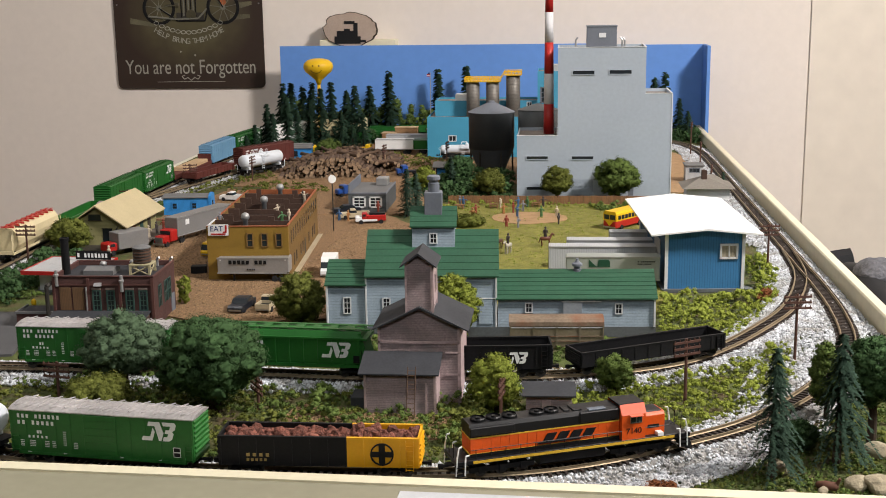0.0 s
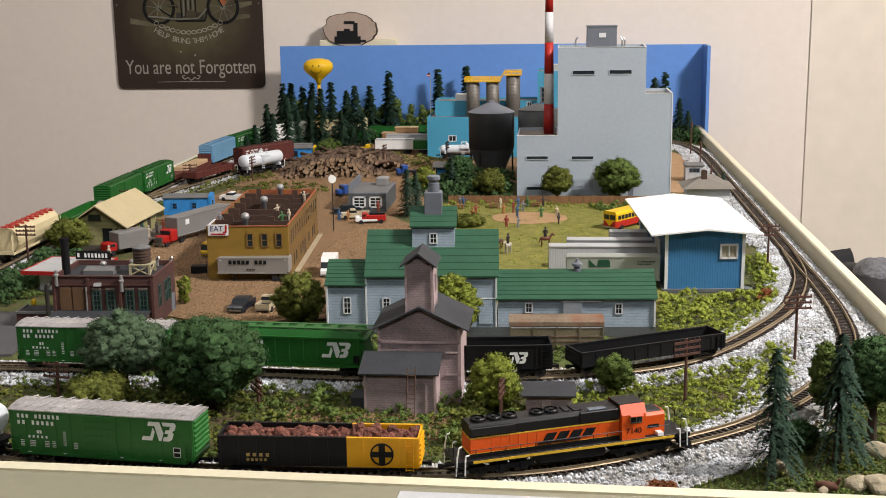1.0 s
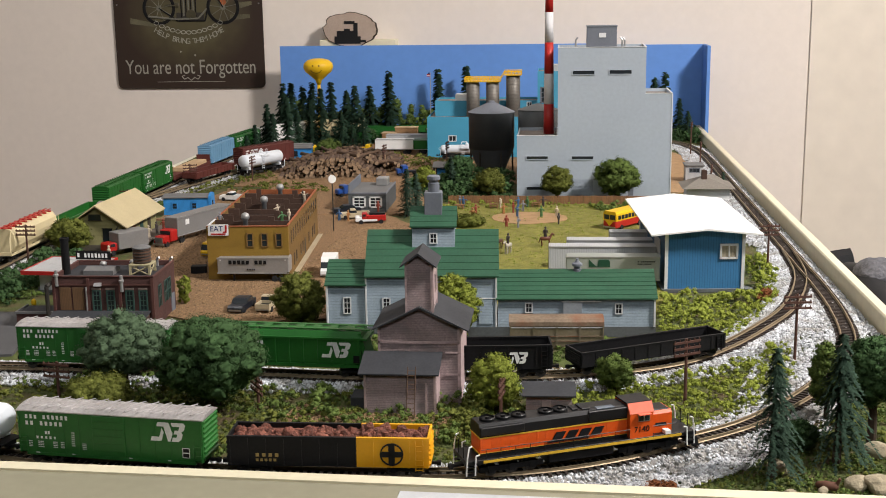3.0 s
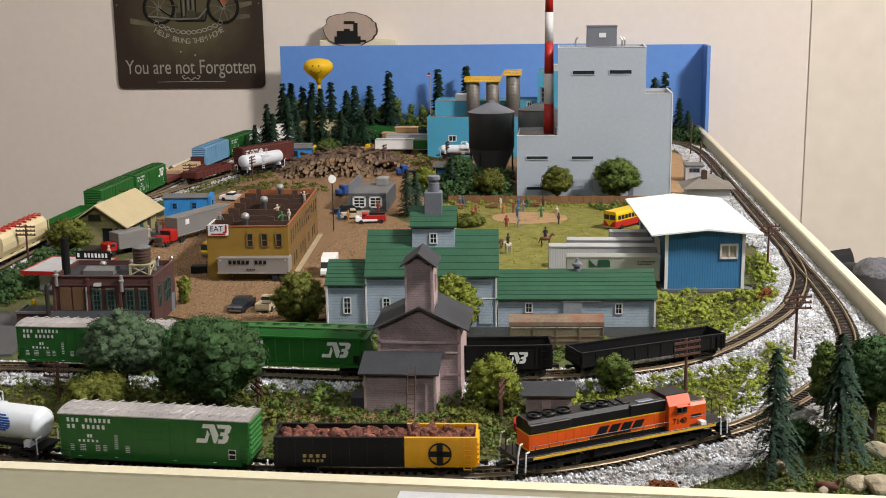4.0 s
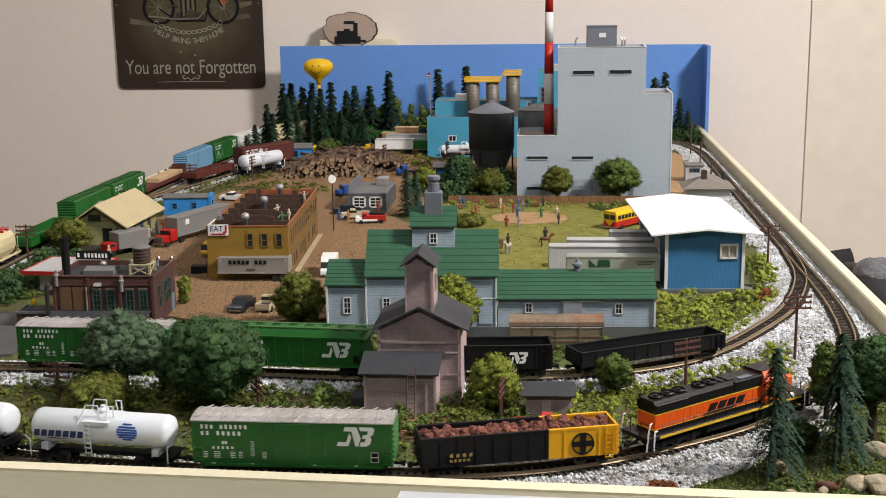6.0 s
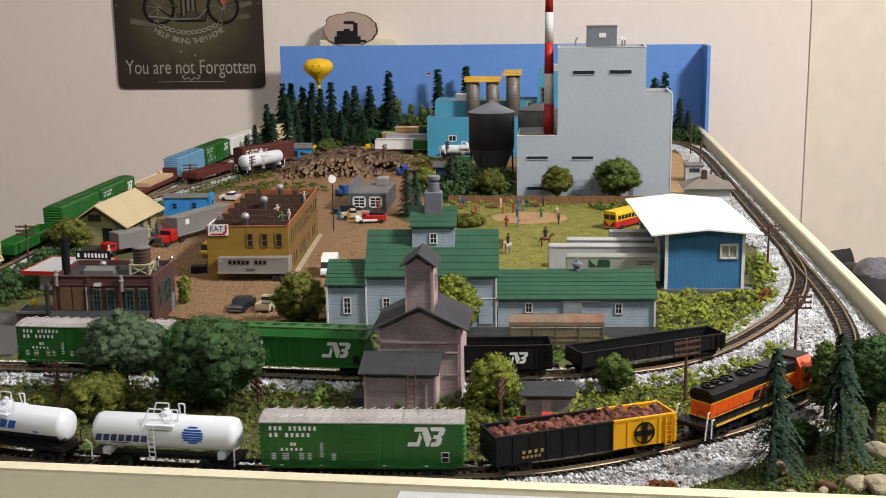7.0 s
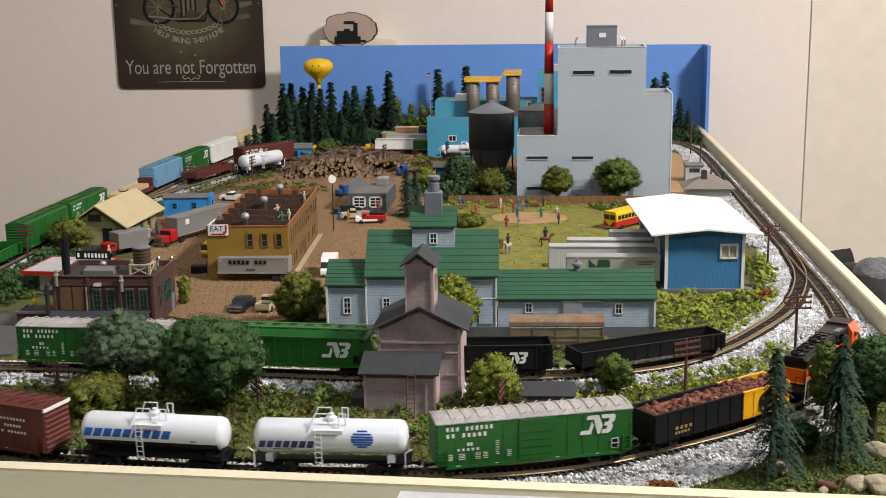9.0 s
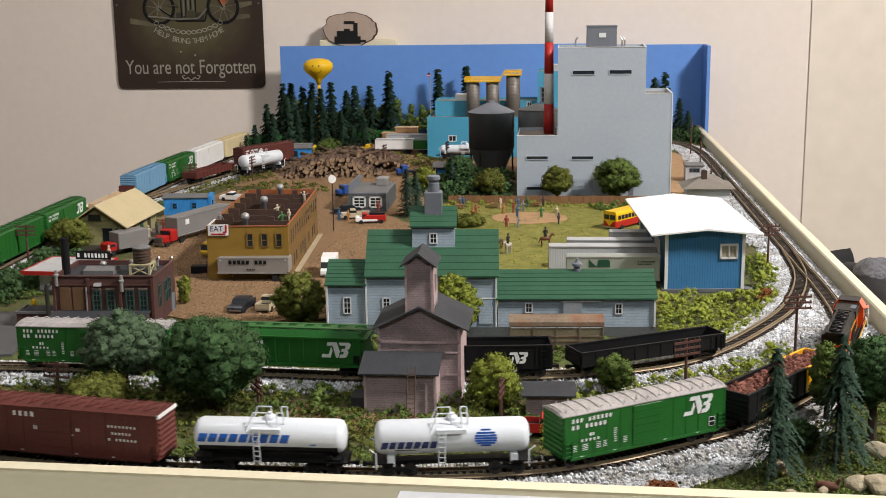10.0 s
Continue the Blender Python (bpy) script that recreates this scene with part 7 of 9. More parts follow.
def trees():
    broadleaf(-0.2575, 0.664, 0.0500, 0.053, SAGE_LEAF, "rounded sage-green tree beside the siding", 1, clumps=420, count=110, size=0.00042)
    broadleaf(-0.1945, 0.6365, 0.0590, 0.063, DARK_LEAF, "large dense dark green tree beside the siding", 2, clumps=520, count=120, size=0.00042, low=0.12)
    broadleaf(-0.2600, 0.628, 0.0230, 0.044, OLIVE_LEAF, "low olive-green bush beside the siding", 3, 0.1, clumps=247, name="bush", low=0.0)
    broadleaf(-0.1830, 0.815, 0.0385, 0.040, OLIVE_LEAF, "rounded olive-green tree beside the lot", 4, clumps=285, low=0.08)
    broadleaf(-0.0680, 0.772, 0.0515, 0.0340, LIME_LEAF, "tall yellow-green tree before the mill", 5, clumps=247, low=0.1)
    broadleaf(-0.0350, 0.6445, 0.0335, 0.0335, LIME_LEAF, "feathery yellow-green tree beside the tower", 6, clumps=228, low=0.10)
    broadleaf(0.0335, 0.680, 0.0250, 0.0230, MID_LEAF, "small feathery green tree beside the siding", 7, clumps=171, low=0.1)
    broadleaf(0.1605, 0.602, 0.0600, 0.037, DARK_LEAF, "tall dark green tree in the corner", 8, 0.4, clumps=300, count=90, low=0.40)
    broadleaf(0.1460, 0.640, 0.047, 0.023, MID_LEAF, "slender dark green tree in the corner", 9, clumps=209, low=0.15)
    broadleaf(0.1235, 0.600, 0.0155, 0.021, DARK_LEAF, "low dark green bush in the corner", 10, 0.1, clumps=152, name="bush", low=0.0)
    for x, y, h, w, mat, s in ((-0.0786, 1.352, 0.0370, 0.039, OLIVE_LEAF, 11), (-0.0020, 1.352, 0.0390, 0.039, OLIVE_LEAF, 12), (0.0655, 1.350, 0.0480, 0.054, MID_LEAF, 13), (-0.1200, 1.445, 0.0390, 0.040, DARK_LEAF, 14), (-0.1560, 1.385, 0.0350, 0.026, LIME_LEAF, 15)):
        broadleaf(x, y, h, w, mat, "rounded model tree before the grey elevator", s, clumps=210, count=80, low=0.14, size=0.0007)
    broadleaf(-0.4480, 1.050, 0.0340, 0.042, OLIVE_LEAF, "olive-green tree beside the depot", 16, clumps=228, low=0.1)
    broadleaf(-0.4340, 0.965, 0.0130, 0.030, SAGE_LEAF, "low sage bush beside the drive-in", 17, 0.1, clumps=133, name="bush", low=0.0)
    broadleaf(-0.4150, 1.665, 0.0250, 0.046, OLIVE_LEAF, "rounded olive bush behind the yard", 18, 0.1, clumps=171, name="bush", low=0.0)
    broadleaf(-0.3300, 1.700, 0.0280, 0.040, MID_LEAF, "rounded green bush behind the log pile", 19, 0.1, clumps=171, name="bush", low=0.0)
    broadleaf(-0.0900, 1.190, 0.0120, 0.040, OLIVE_LEAF, "low olive bush beside the ball field", 20, 0.1, clumps=133, name="bush", low=0.0)
    broadleaf(-0.1180, 1.215, 0.0150, 0.030, LIME_LEAF, "low yellow-green bush behind the mill", 21, 0.1, clumps=133, name="bush", low=0.0)
    broadleaf(-0.2850, 0.872, 0.0240, 0.012, LIME_LEAF, "slim yellow-green bush at the brick works", 22, 0.1, clumps=95, name="bush", low=0.0)
    conifer(0.1031, 0.5583, 0.0650, 0.033, NEEDLE, "dark blue-green spruce with drooping branches", 31, 20, 9, 34, 0.8, 0.20, 0.9, 1.3)
    conifer(0.1381, 0.5784, 0.0670, 0.037, NEEDLE, "tall dark blue-green spruce with drooping branches", 32, 20, 9, 36, 0.85, 0.22, 0.9, 1.3)
    conifer(-0.1600, 1.245, 0.0500, 0.026, NEEDLE, "dark spruce beside the grey garage", 33, 22, 10, 12, 0.4, 0.05, 1.3, 1.6)
    conifer(-0.1520, 1.262, 0.0430, 0.024, NEEDLE, "dark spruce beside the grey garage", 34, 22, 10, 12, 0.4, 0.05, 1.3, 1.6)
    conifer(0.1986 - 0.014, 1.372, 0.0290, 0.018, NEEDLE, "small dark spruce beside the track", 35, 18, 10, 10, 0.4, 0.05, 1.4, 1.6)
    conifer(-0.1290, 1.425, 0.0400, 0.020, NEEDLE, "slim dark spruce behind the fence", 36, 20, 10, 10, 0.4, 0.05, 1.3, 1.6)
    for k, (x, y, h) in enumerate(((-0.437, 1.700, 0.048), (-0.424, 1.722, 0.060), (-0.442, 1.668, 0.036), (-0.431, 1.752, 0.072), (-0.412, 1.705, 0.064), (-0.398, 1.740, 0.082), (-0.384, 1.838, 0.070), (-0.366, 1.832, 0.088))):
        conifer(x, y, h, 0.031, FAR_NEEDLE, "dark green model spruce beside the wall-side track", 90 + k, 17, 10, 11, 0.45, 0.03, 1.4, 2.2)
    spots = [(497, 143), (512, 142), (533, 147), (550, 141), (584, 141), (612, 155), (627, 147), (655, 145), (690, 122), (520, 190), (545, 200), (600, 190), (640, 195), (480, 205), (492, 185), (620, 215)]
    for k, (u, v) in enumerate(spots):
        y = 1.885 if v < 160 else 1.83
        if u > 640 and v < 150:
            y = 1.935
        x = (u - 784 - 35) / 2131 * y - 0.0975 * y + 0.032
        h = 0.2317 - (v + 15) / 2131 * y * 1.004
        conifer(x, y, h, 0.040 if v < 160 else 0.034, FAR_NEEDLE, "dark green model spruce before the sky board", 50 + k, 17, 10, 11, 0.45, 0.03, 1.4, 2.2)
    for x, y, h in ((0.150, 1.955, 0.093), (0.168, 1.965, 0.100), (0.190, 1.955, 0.060), (0.200, 1.915, 0.045), (-0.196, 1.95, 0.108), (-0.150, 1.95, 0.114)):
        conifer(x, y, h, 0.032, FAR_NEEDLE, "dark green model spruce before the sky board", int(h * 9000), 20, 9, 9, 0.3, 0.03, 1.5, 2.0)


trees()


# ------------------------------------------------------------- poles and fence
POLE = paint("red_brown_pole", (0.098, 0.045, 0.032), 0.7, var=0.2)


INSULATOR = Build().lathe([(0.0003, 0.0), (0.00045, 0.0003), (0.0003, 0.0012)], 6).mesh("insulator", POLE)


def telegraph_pole(x, y, h, turn=0, arms=3, lean=0):
    p = thing("telegraph_pole", pose(x, y, -0.001, 0, lean, turn), "thin red-brown telegraph pole with crossarms", "pole", "telegraph poles")
    part("post", Build().lathe([(0.0010, 0), (0.0008, h)], 8), POLE, p)
    for i in range(arms):
        z = h - 0.0022 - i * 0.0036
        a = part("crossarm", box(-0.0088, 0.0088, -0.0013, -0.0003, z - 0.0002, z + 0.0010), POLE, p)
        for k in range(6):
            part("insulator", INSULATOR, POLE, a, m=pose(-0.0082 + k * 0.00328, -0.0008, z + 0.0009))


for _p in ((-0.2925, 0.6517, 0.0235, -12), (-0.1701, 0.6420, 0.0200, -55), (-0.0309, 0.628, 0.0255, 80), (0.0723, 0.6627, 0.0395, 30), (0.1490, 0.7471, 0.0450, 8), (0.1735, 0.9994, 0.0410, 6), (-0.4620, 0.99, 0.0390, 0),
           (0.1853, 1.7219, 0.0480, 80), (0.1892, 1.6365, 0.0306, 80), (0.1830, 1.4662, 0.0241, 80), (-0.3870, 1.4829, 0.0325, 80), (-0.4531, 1.4370, 0.0290, 20), (-0.2326, 1.5824, 0.0341, 80), (-0.459, 1.235, 0.030, 10), (-0.150, 1.60, 0.036, 80)):
    telegraph_pole(_p[0], _p[1], _p[2], _p[3], 3 if _p[2] > 0.0195 else 2)


def fence():
    f = thing("board_fence", pose(0, 0, 0), "brown wooden board fence behind the ball field", "fence")
    r = random.Random(3)
    slat = box(-0.00085, 0.00085, -0.0004, 0.0004, -0.001, 0.0090, 0.0001).mesh("board", TIMBER)
    for i in range(118):
        x = -0.122 + i * 0.0019
        part("board", slat, TIMBER, f, m=pose(x, 1.3205 + 0.01 * (x + 0.02) * 0.4, r.uniform(-0.0004, 0.0003), 0, r.uniform(-1.5, 1.5), 0))
    part("rail", box(-0.123, 0.103, 1.3212, 1.3218, 0.0055, 0.0065), TIMBER, f)


fence()


# ------------------------------------------------------------- log pile and lumber
def log_pile():
    bark = paint("brown_log_bark", (0.10, 0.062, 0.04), 0.9, var=0.3, rnd=0.3)
    cut = paint("pale_cut_wood", (0.27, 0.185, 0.115), 0.85, var=0.25, rnd=0.3)
    meshes = []
    for r in (0.0016, 0.0021, 0.0026):
        me = Build().lathe([(r, -0.021), (r, 0.021)], 10, pose(0, 0, 0, 90)).mesh("log", bark)
        me.materials.append(cut)
        for p in me.polygons:
            if len(p.vertices) > 4:
                p.material_index = 1
        meshes.append(me)
    rr = random.Random(12)
    pile = thing("log_pile", pose(-0.289, 1.525, 0, 0, 0, 8), "long pile of cut logs with pale ends", "logs")
    n = 0
    for row in range(8):
        z = 0.0015 + row * 0.0031
        half = 0.069 - row * 0.0068
        k = int(2 * half / 0.0040)
        for i in range(k):
            if n >= 290:
                break
            x = -half + (i + 0.5 * (row % 2)) * 0.0040 + rr.uniform(-0.0006, 0.0006)
            top = 0.0225 * max(0.0, 1 - (abs(x + 0.005) / 0.085) ** 2.2)
            if z > top + 0.003:
                continue
            part("log", rr.choice(meshes), bark, pile, m=pose(x, rr.uniform(-0.004, 0.004), z + rr.uniform(-0.0004, 0.0004), rr.uniform(-3, 3), rr.uniform(0, 360), rr.uniform(-5, 5)))
            n += 1
    back = []
    for i in range(170):
        x = rr.uniform(-0.060, 0.085)
        y = rr.uniform(0.03, 0.12)
        top = 0.024 * max(0.0, 1 - (abs(x - 0.012) / 0.085) ** 2) * (1 - (y - 0.03) * 2.2)
        back.append(part("log", rr.choice(meshes), bark, pile, m=pose(x, y, max(0.001, top * rr.uniform(0.75, 1.02)), rr.uniform(-8, 8), rr.uniform(0, 360), rr.uniform(-40, 40))))
    for x in (-0.02, 0.03):
        part("core", Build().lathe([(0.030, -0.001), (0.022, 0.009), (0.006, 0.015)], 16, pose(x, 0.045, 0)), bark, pile)
    tan = paint("fresh_lumber", (0.33, 0.19, 0.09), 0.8, var=0.2, lines=("Z", 0.0016, 0.0003))
    for x, y, z, w, h in ((-0.262, 1.85, 0.0, 0.022, 0.020), (-0.236, 1.855, 0.0, 0.034, 0.028), (-0.190, 1.852, 0.0, 0.026, 0.026), (-0.183, 1.858, 0.0262, 0.030, 0.013)):
        s = thing("lumber_stack", pose(x, y, z - 0.001 if z == 0 else z), "banded stack of brown lumber", "lumber", "lumber stacks")
        part("boards", box(-w / 2, w / 2, -0.009, 0.009, 0, h - 0.001, 0.0003), tan, s)
        part("top_boards", box(-w / 2 - 0.001, w / 2 + 0.001, -0.010, 0.010, h - 0.001, h, 0.0002), TAN_LOAD, s)


log_pile()


# ------------------------------------------------------------- standing cars
def stand(ob, line, x, y, half):
    i = int(np.argmin(np.hypot(line[:, 0] - x, line[:, 1] - y)))
    k = int(half / 0.002)
    a, b = line[max(i - k, 0)], line[min(i + k, len(line) - 1)]
    ob.matrix_basis = pose((a[0] + b[0]) / 2, (a[1] + b[1]) / 2, RAILTOP, 0, 0, math.degrees(math.atan2(b[1] - a[1], b[0] - a[0])))


YARDCARS = "cars standing on the sidings"
stand(boxcar("bright green boxcar with grey roof standing on the siding", BN_GREEN, ROOF_METAL, group=YARDCARS), SIDING, -0.284, 0.695, 0.036)


def ribbed_hopper(label, body, length=0.098, high=0.0285, emblem=True):
    c = car_base("covered_hopper", length, label, YARDCARS)
    h, w = length / 2, 0.0094
    part("body", Build().prism([(-0.0060, 0.0060), (-w, 0.0092), (-w, high - 0.004), (-0.0072, high), (0.0072, high), (w, high - 0.004), (w, 0.0092), (0.0060, 0.0060)], -h + 0.006, h - 0.006, "x"), body, c)
    r = Build()
    for i in range(11):
        x = -h + 0.007 + i * (length - 0.014) / 10
        r.box(x - 0.0004, x + 0.0004, -w - 0.0006, w + 0.0006, 0.0088, high - 0.0042)
    r.box(-h + 0.002, h - 0.002, -w - 0.0007, w + 0.0007, high - 0.0046, high - 0.0034)
    r.box(-h, h, -w - 0.0004, w + 0.0004, 0.0068, 0.0088)
    part("side_ribs", r, body, c)
    e = Build()
    for s in (-1, 1):
        e.prism([(s * (h - 0.006), high - 0.0006), (s * (h - 0.001), 0.0088), (s * (h - 0.004), 0.0088), (s * (h - 0.008), high - 0.0006)], -0.0085, 0.0085, "y")
    part("end_slope", e, body, c)
    wk = Build()
    for y in (-0.0045, 0.0045):
        wk.box(-h + 0.001, h - 0.001, y - 0.0012, y + 0.0012, high + 0.0006, high + 0.0011)
    for i in range(8):
        x = -h + 0.014 + i * (length - 0.028) / 7
        wk.box(x - 0.0025, x + 0.0025, -0.0028, 0.0028, high - 0.0002, high + 0.001)
    part("roof_walk", wk, body, c)
    if emblem:
        arrow_emblem(c, LETTER_WHITE, h - 0.030, -w - 0.0007, high - 0.0155, 0.0185, 0.0095)
        bars("lettering", c, LETTER_WHITE, -h + 0.009, -w - 0.0006, high - 0.0085, 0.026, 0.0024, 10, 6, 0.66)
        bars("lettering", c, LETTER_WHITE, -h + 0.009, -w - 0.0006, high - 0.0118, 0.022, 0.0024, 8, 7, 0.66)
        part("notice_panel", box(h - 0.0105, h - 0.0068, -w - 0.0008, -w - 0.0006, 0.010, 0.0145), BLACK, c)
    return c


stand(ribbed_hopper("bright green covered hopper standing on the siding", BN_GREEN, 0.100), SIDING, -0.160, 0.69, 0.036)
_h = gondola("black open hopper with a white emblem on the siding", BLACK, 0.092, 0.0200, group=YARDCARS)
arrow_emblem(_h, LETTER_WHITE, 0.018, -0.0103, 0.0095, 0.014, 0.007)
stand(_h, SIDING, -0.050, 0.69, 0.034)
_g = gondola("long empty black gondola standing on the curved siding", BLACK, 0.102, 0.0145, group=YARDCARS)
stand(_g, SIDING, 0.056, 0.717, 0.038)
_rb = boxcar("brown-red boxcar with white lettering in the yard", RED_OXIDE, RED_OXIDE, 0.095, emblem=False, group=YARDCARS)
stand(_rb, YARD, -0.394, 1.573, 0.036)
stand(gondola("red-brown gondola in the yard", RED_OXIDE, 0.094, 0.0130, group=YARDCARS), YARD, -0.437, 1.464, 0.036)
_t = tank_car("white tank car standing in the yard", group=YARDCARS, writing=None)
_t.matrix_basis = pose(-0.388, 1.535, RAILTOP - 0.003, 0, 0, 62)
_t2 = tank_car("white tank car beside the blue factory", group=YARDCARS, writing=None, radius=0.0062, low=0.005)
_t2.matrix_basis = pose(-0.128, 1.668, RAILTOP - 0.003, 0, 0, 0)
_gb = gondola("green car half hidden by the woodland", BN_GREEN, 0.060, 0.0175, group=YARDCARS)
_gb.matrix_basis = pose(-0.285, 1.875, 0.0, 0, 0, 0)


def old_car_body():
    o = thing("old_car_body", pose(-0.0316, 0.768, 0, 0, 0, 3), "weathered olive railway car body with a rusty roof", "car body")
    body = paint("weathered_olive_metal", (0.17, 0.14, 0.085), 0.7, var=0.3, dirt=(0.20, 0.17, 0.12))
    rust = paint("rust_brown_roof", (0.20, 0.145, 0.10), 0.75, var=0.35, dirt=(0.20, 0.085, 0.045))
    part("body", box(0, 0.0615, 0, 0.017, -0.001, 0.0158, 0.0004), body, o)
    part("roof", Build().prism([(-0.0006, 0.0148), (-0.0004, 0.0175), (0.002, 0.0192), (0.0085, 0.0202), (0.015, 0.0192), (0.0174, 0.0175), (0.0176, 0.0148)], -0.0006, 0.0621, "x"), rust, o)
    for z in (0.0042, 0.0075, 0.0135):
        part("side_rail", box(0.0, 0.0615, -0.0004, 0.0, z, z + 0.0005), TRIM_WHITE if z > 0.01 else rust, o)
    for i in range(5):
        part("side_post", box(0.0002 + i * 0.0152, 0.0010 + i * 0.0152, -0.0006, 0.0, 0, 0.0155), body, o)


old_car_body()


# ------------------------------------------------------------- road vehicles
TYRE = paint("black_rubber", (0.015, 0.015, 0.016), 0.85, var=0.2)
NAVY = paint("dark_blue_car_paint", (0.008, 0.012, 0.020), 0.35, var=0.1)
BEIGE = paint("cream_car_body", (0.50, 0.42, 0.28), 0.3, var=0.06)
TRUCK_BLUE = paint("blue_truck_paint", (0.02, 0.07, 0.28), 0.35, var=0.08)
WHEEL_PART = Build().lathe([(0.0004, -0.0009), (0.0021, -0.0009), (0.0023, -0.0006), (0.0023, 0.0006), (0.0021, 0.0009), (0.0004, 0.0009)], 14, pose(0, 0, 0, 90)).mesh("wheel", TYRE)


def wheels(car, xs, y, z=0.0022, s=1.0):
    for x in xs:
        for e in (-1, 1):
            part("wheel", WHEEL_PART, TYRE, car, m=pose(x, e * y, z) @ Matrix.Scale(s, 4))


def car(name, m, profile, glass, width, material, label, xs, top=None):
    c = thing(name, m, label, "vehicle")
    part("body", Build().prism(profile, -width / 2, width / 2, "y"), material, c)
    if glass:
        part("windows", Build().prism(glass, -width / 2 - 0.0001, width / 2 + 0.0001, "y"), GLASS, c)
    if top:
        part("roof", Build().prism(top, -width / 2 + 0.0004, width / 2 - 0.0004, "y"), material, c)
    wheels(c, xs, width / 2 - 0.0006)
    part("bumper", Build().box(min(p[0] for p in profile) - 0.0004, min(p[0] for p in profile), -width / 2 + 0.0008, width / 2 - 0.0008, 0.0022, 0.0034).box(max(p[0] for p in profile), max(p[0] for p in profile) + 0.0004, -width / 2 + 0.0008, width / 2 - 0.0008, 0.0022, 0.0034), SHINY, c)
    return c


SEDAN = [(-0.0150, 0.0015), (-0.0152, 0.0050), (-0.0140, 0.0062), (0.0138, 0.0058), (0.0150, 0.0045), (0.0150, 0.0015)]
SEDAN_G = [(-0.0100, 0.0061), (-0.0070, 0.0086), (0.0030, 0.0086), (0.0070, 0.0060)]
PICK = [(-0.0155, 0.0020), (-0.0155, 0.0066), (-0.0020, 0.0066), (0.0060, 0.0066), (0.0145, 0.0060), (0.0152, 0.0048), (0.0152, 0.0020)]
PICK_G = [(-0.0020, 0.0066), (-0.0012, 0.0098), (0.0045, 0.0098), (0.0075, 0.0065)]


def pickup(m, material, label):
    c = car("pickup_truck", m, [(-0.0155, 0.0020), (-0.0155, 0.0042), (0.0152, 0.0042), (0.0152, 0.0020)], None, 0.0112, material, label, (-0.0095, 0.0098))
    part("hood", Build().prism([(-0.0022, 0.0042), (-0.0022, 0.0068), (0.0060, 0.0068), (0.0145, 0.0062), (0.0152, 0.0050), (0.0152, 0.0042)], -0.0056, 0.0056, "y"), material, c)
    part("windows", Build().prism([(-0.0020, 0.0068), (-0.0012, 0.0094), (0.0045, 0.0094), (0.0075, 0.0068)], -0.0053, 0.0053, "y"), GLASS, c)
    part("cab_roof", Build().prism([(-0.0014, 0.0093), (-0.0010, 0.0101), (0.0042, 0.0101), (0.0047, 0.0093)], -0.0054, 0.0054, "y"), material, c)
    part("bed_side", Build().box(-0.0155, -0.0022, -0.0056, -0.0050, 0.0042, 0.0070).box(-0.0155, -0.0022, 0.0050, 0.0056, 0.0042, 0.0070), material, c)
    part("tailgate", box(-0.0157, -0.0150, -0.0056, 0.0056, 0.0030, 0.0070), material, c)
    part("bed_floor", box(-0.0150, -0.0022, -0.0050, 0.0050, 0.0042, 0.0045), BLACK, c)
    return c


def trailer(m, length, material, label, high=0.0255, name="semi_trailer"):
    t = thing(name, m, label, "trailer")
    part("body", box(0, length, 0, 0.0155, 0.0072, high, 0.0006), material, t)
    part("edge_rail", Build().box(-0.0003, length + 0.0003, -0.0003, 0.0006, high - 0.0010, high + 0.0002).box(-0.0003, length + 0.0003, -0.0003, 0.0004, 0.0068, 0.0078), SILVER, t)
    part("landing_leg", Build().box(0.012, 0.0135, 0.003, 0.0042, 0.0, 0.0072).box(0.012, 0.0135, 0.0115, 0.0127, 0.0, 0.0072), STEEL, t)
    for x in (length - 0.012, length - 0.0065):
        for y in (0.0012, 0.0143):
            part("wheel", WHEEL_PART, TYRE, t, m=pose(x, y, 0.0025) @ Matrix.Scale(1.15, 4))
    part("chassis", box(0.008, length - 0.003, 0.005, 0.0105, 0.0050, 0.0072), BLACK, t)
    return t


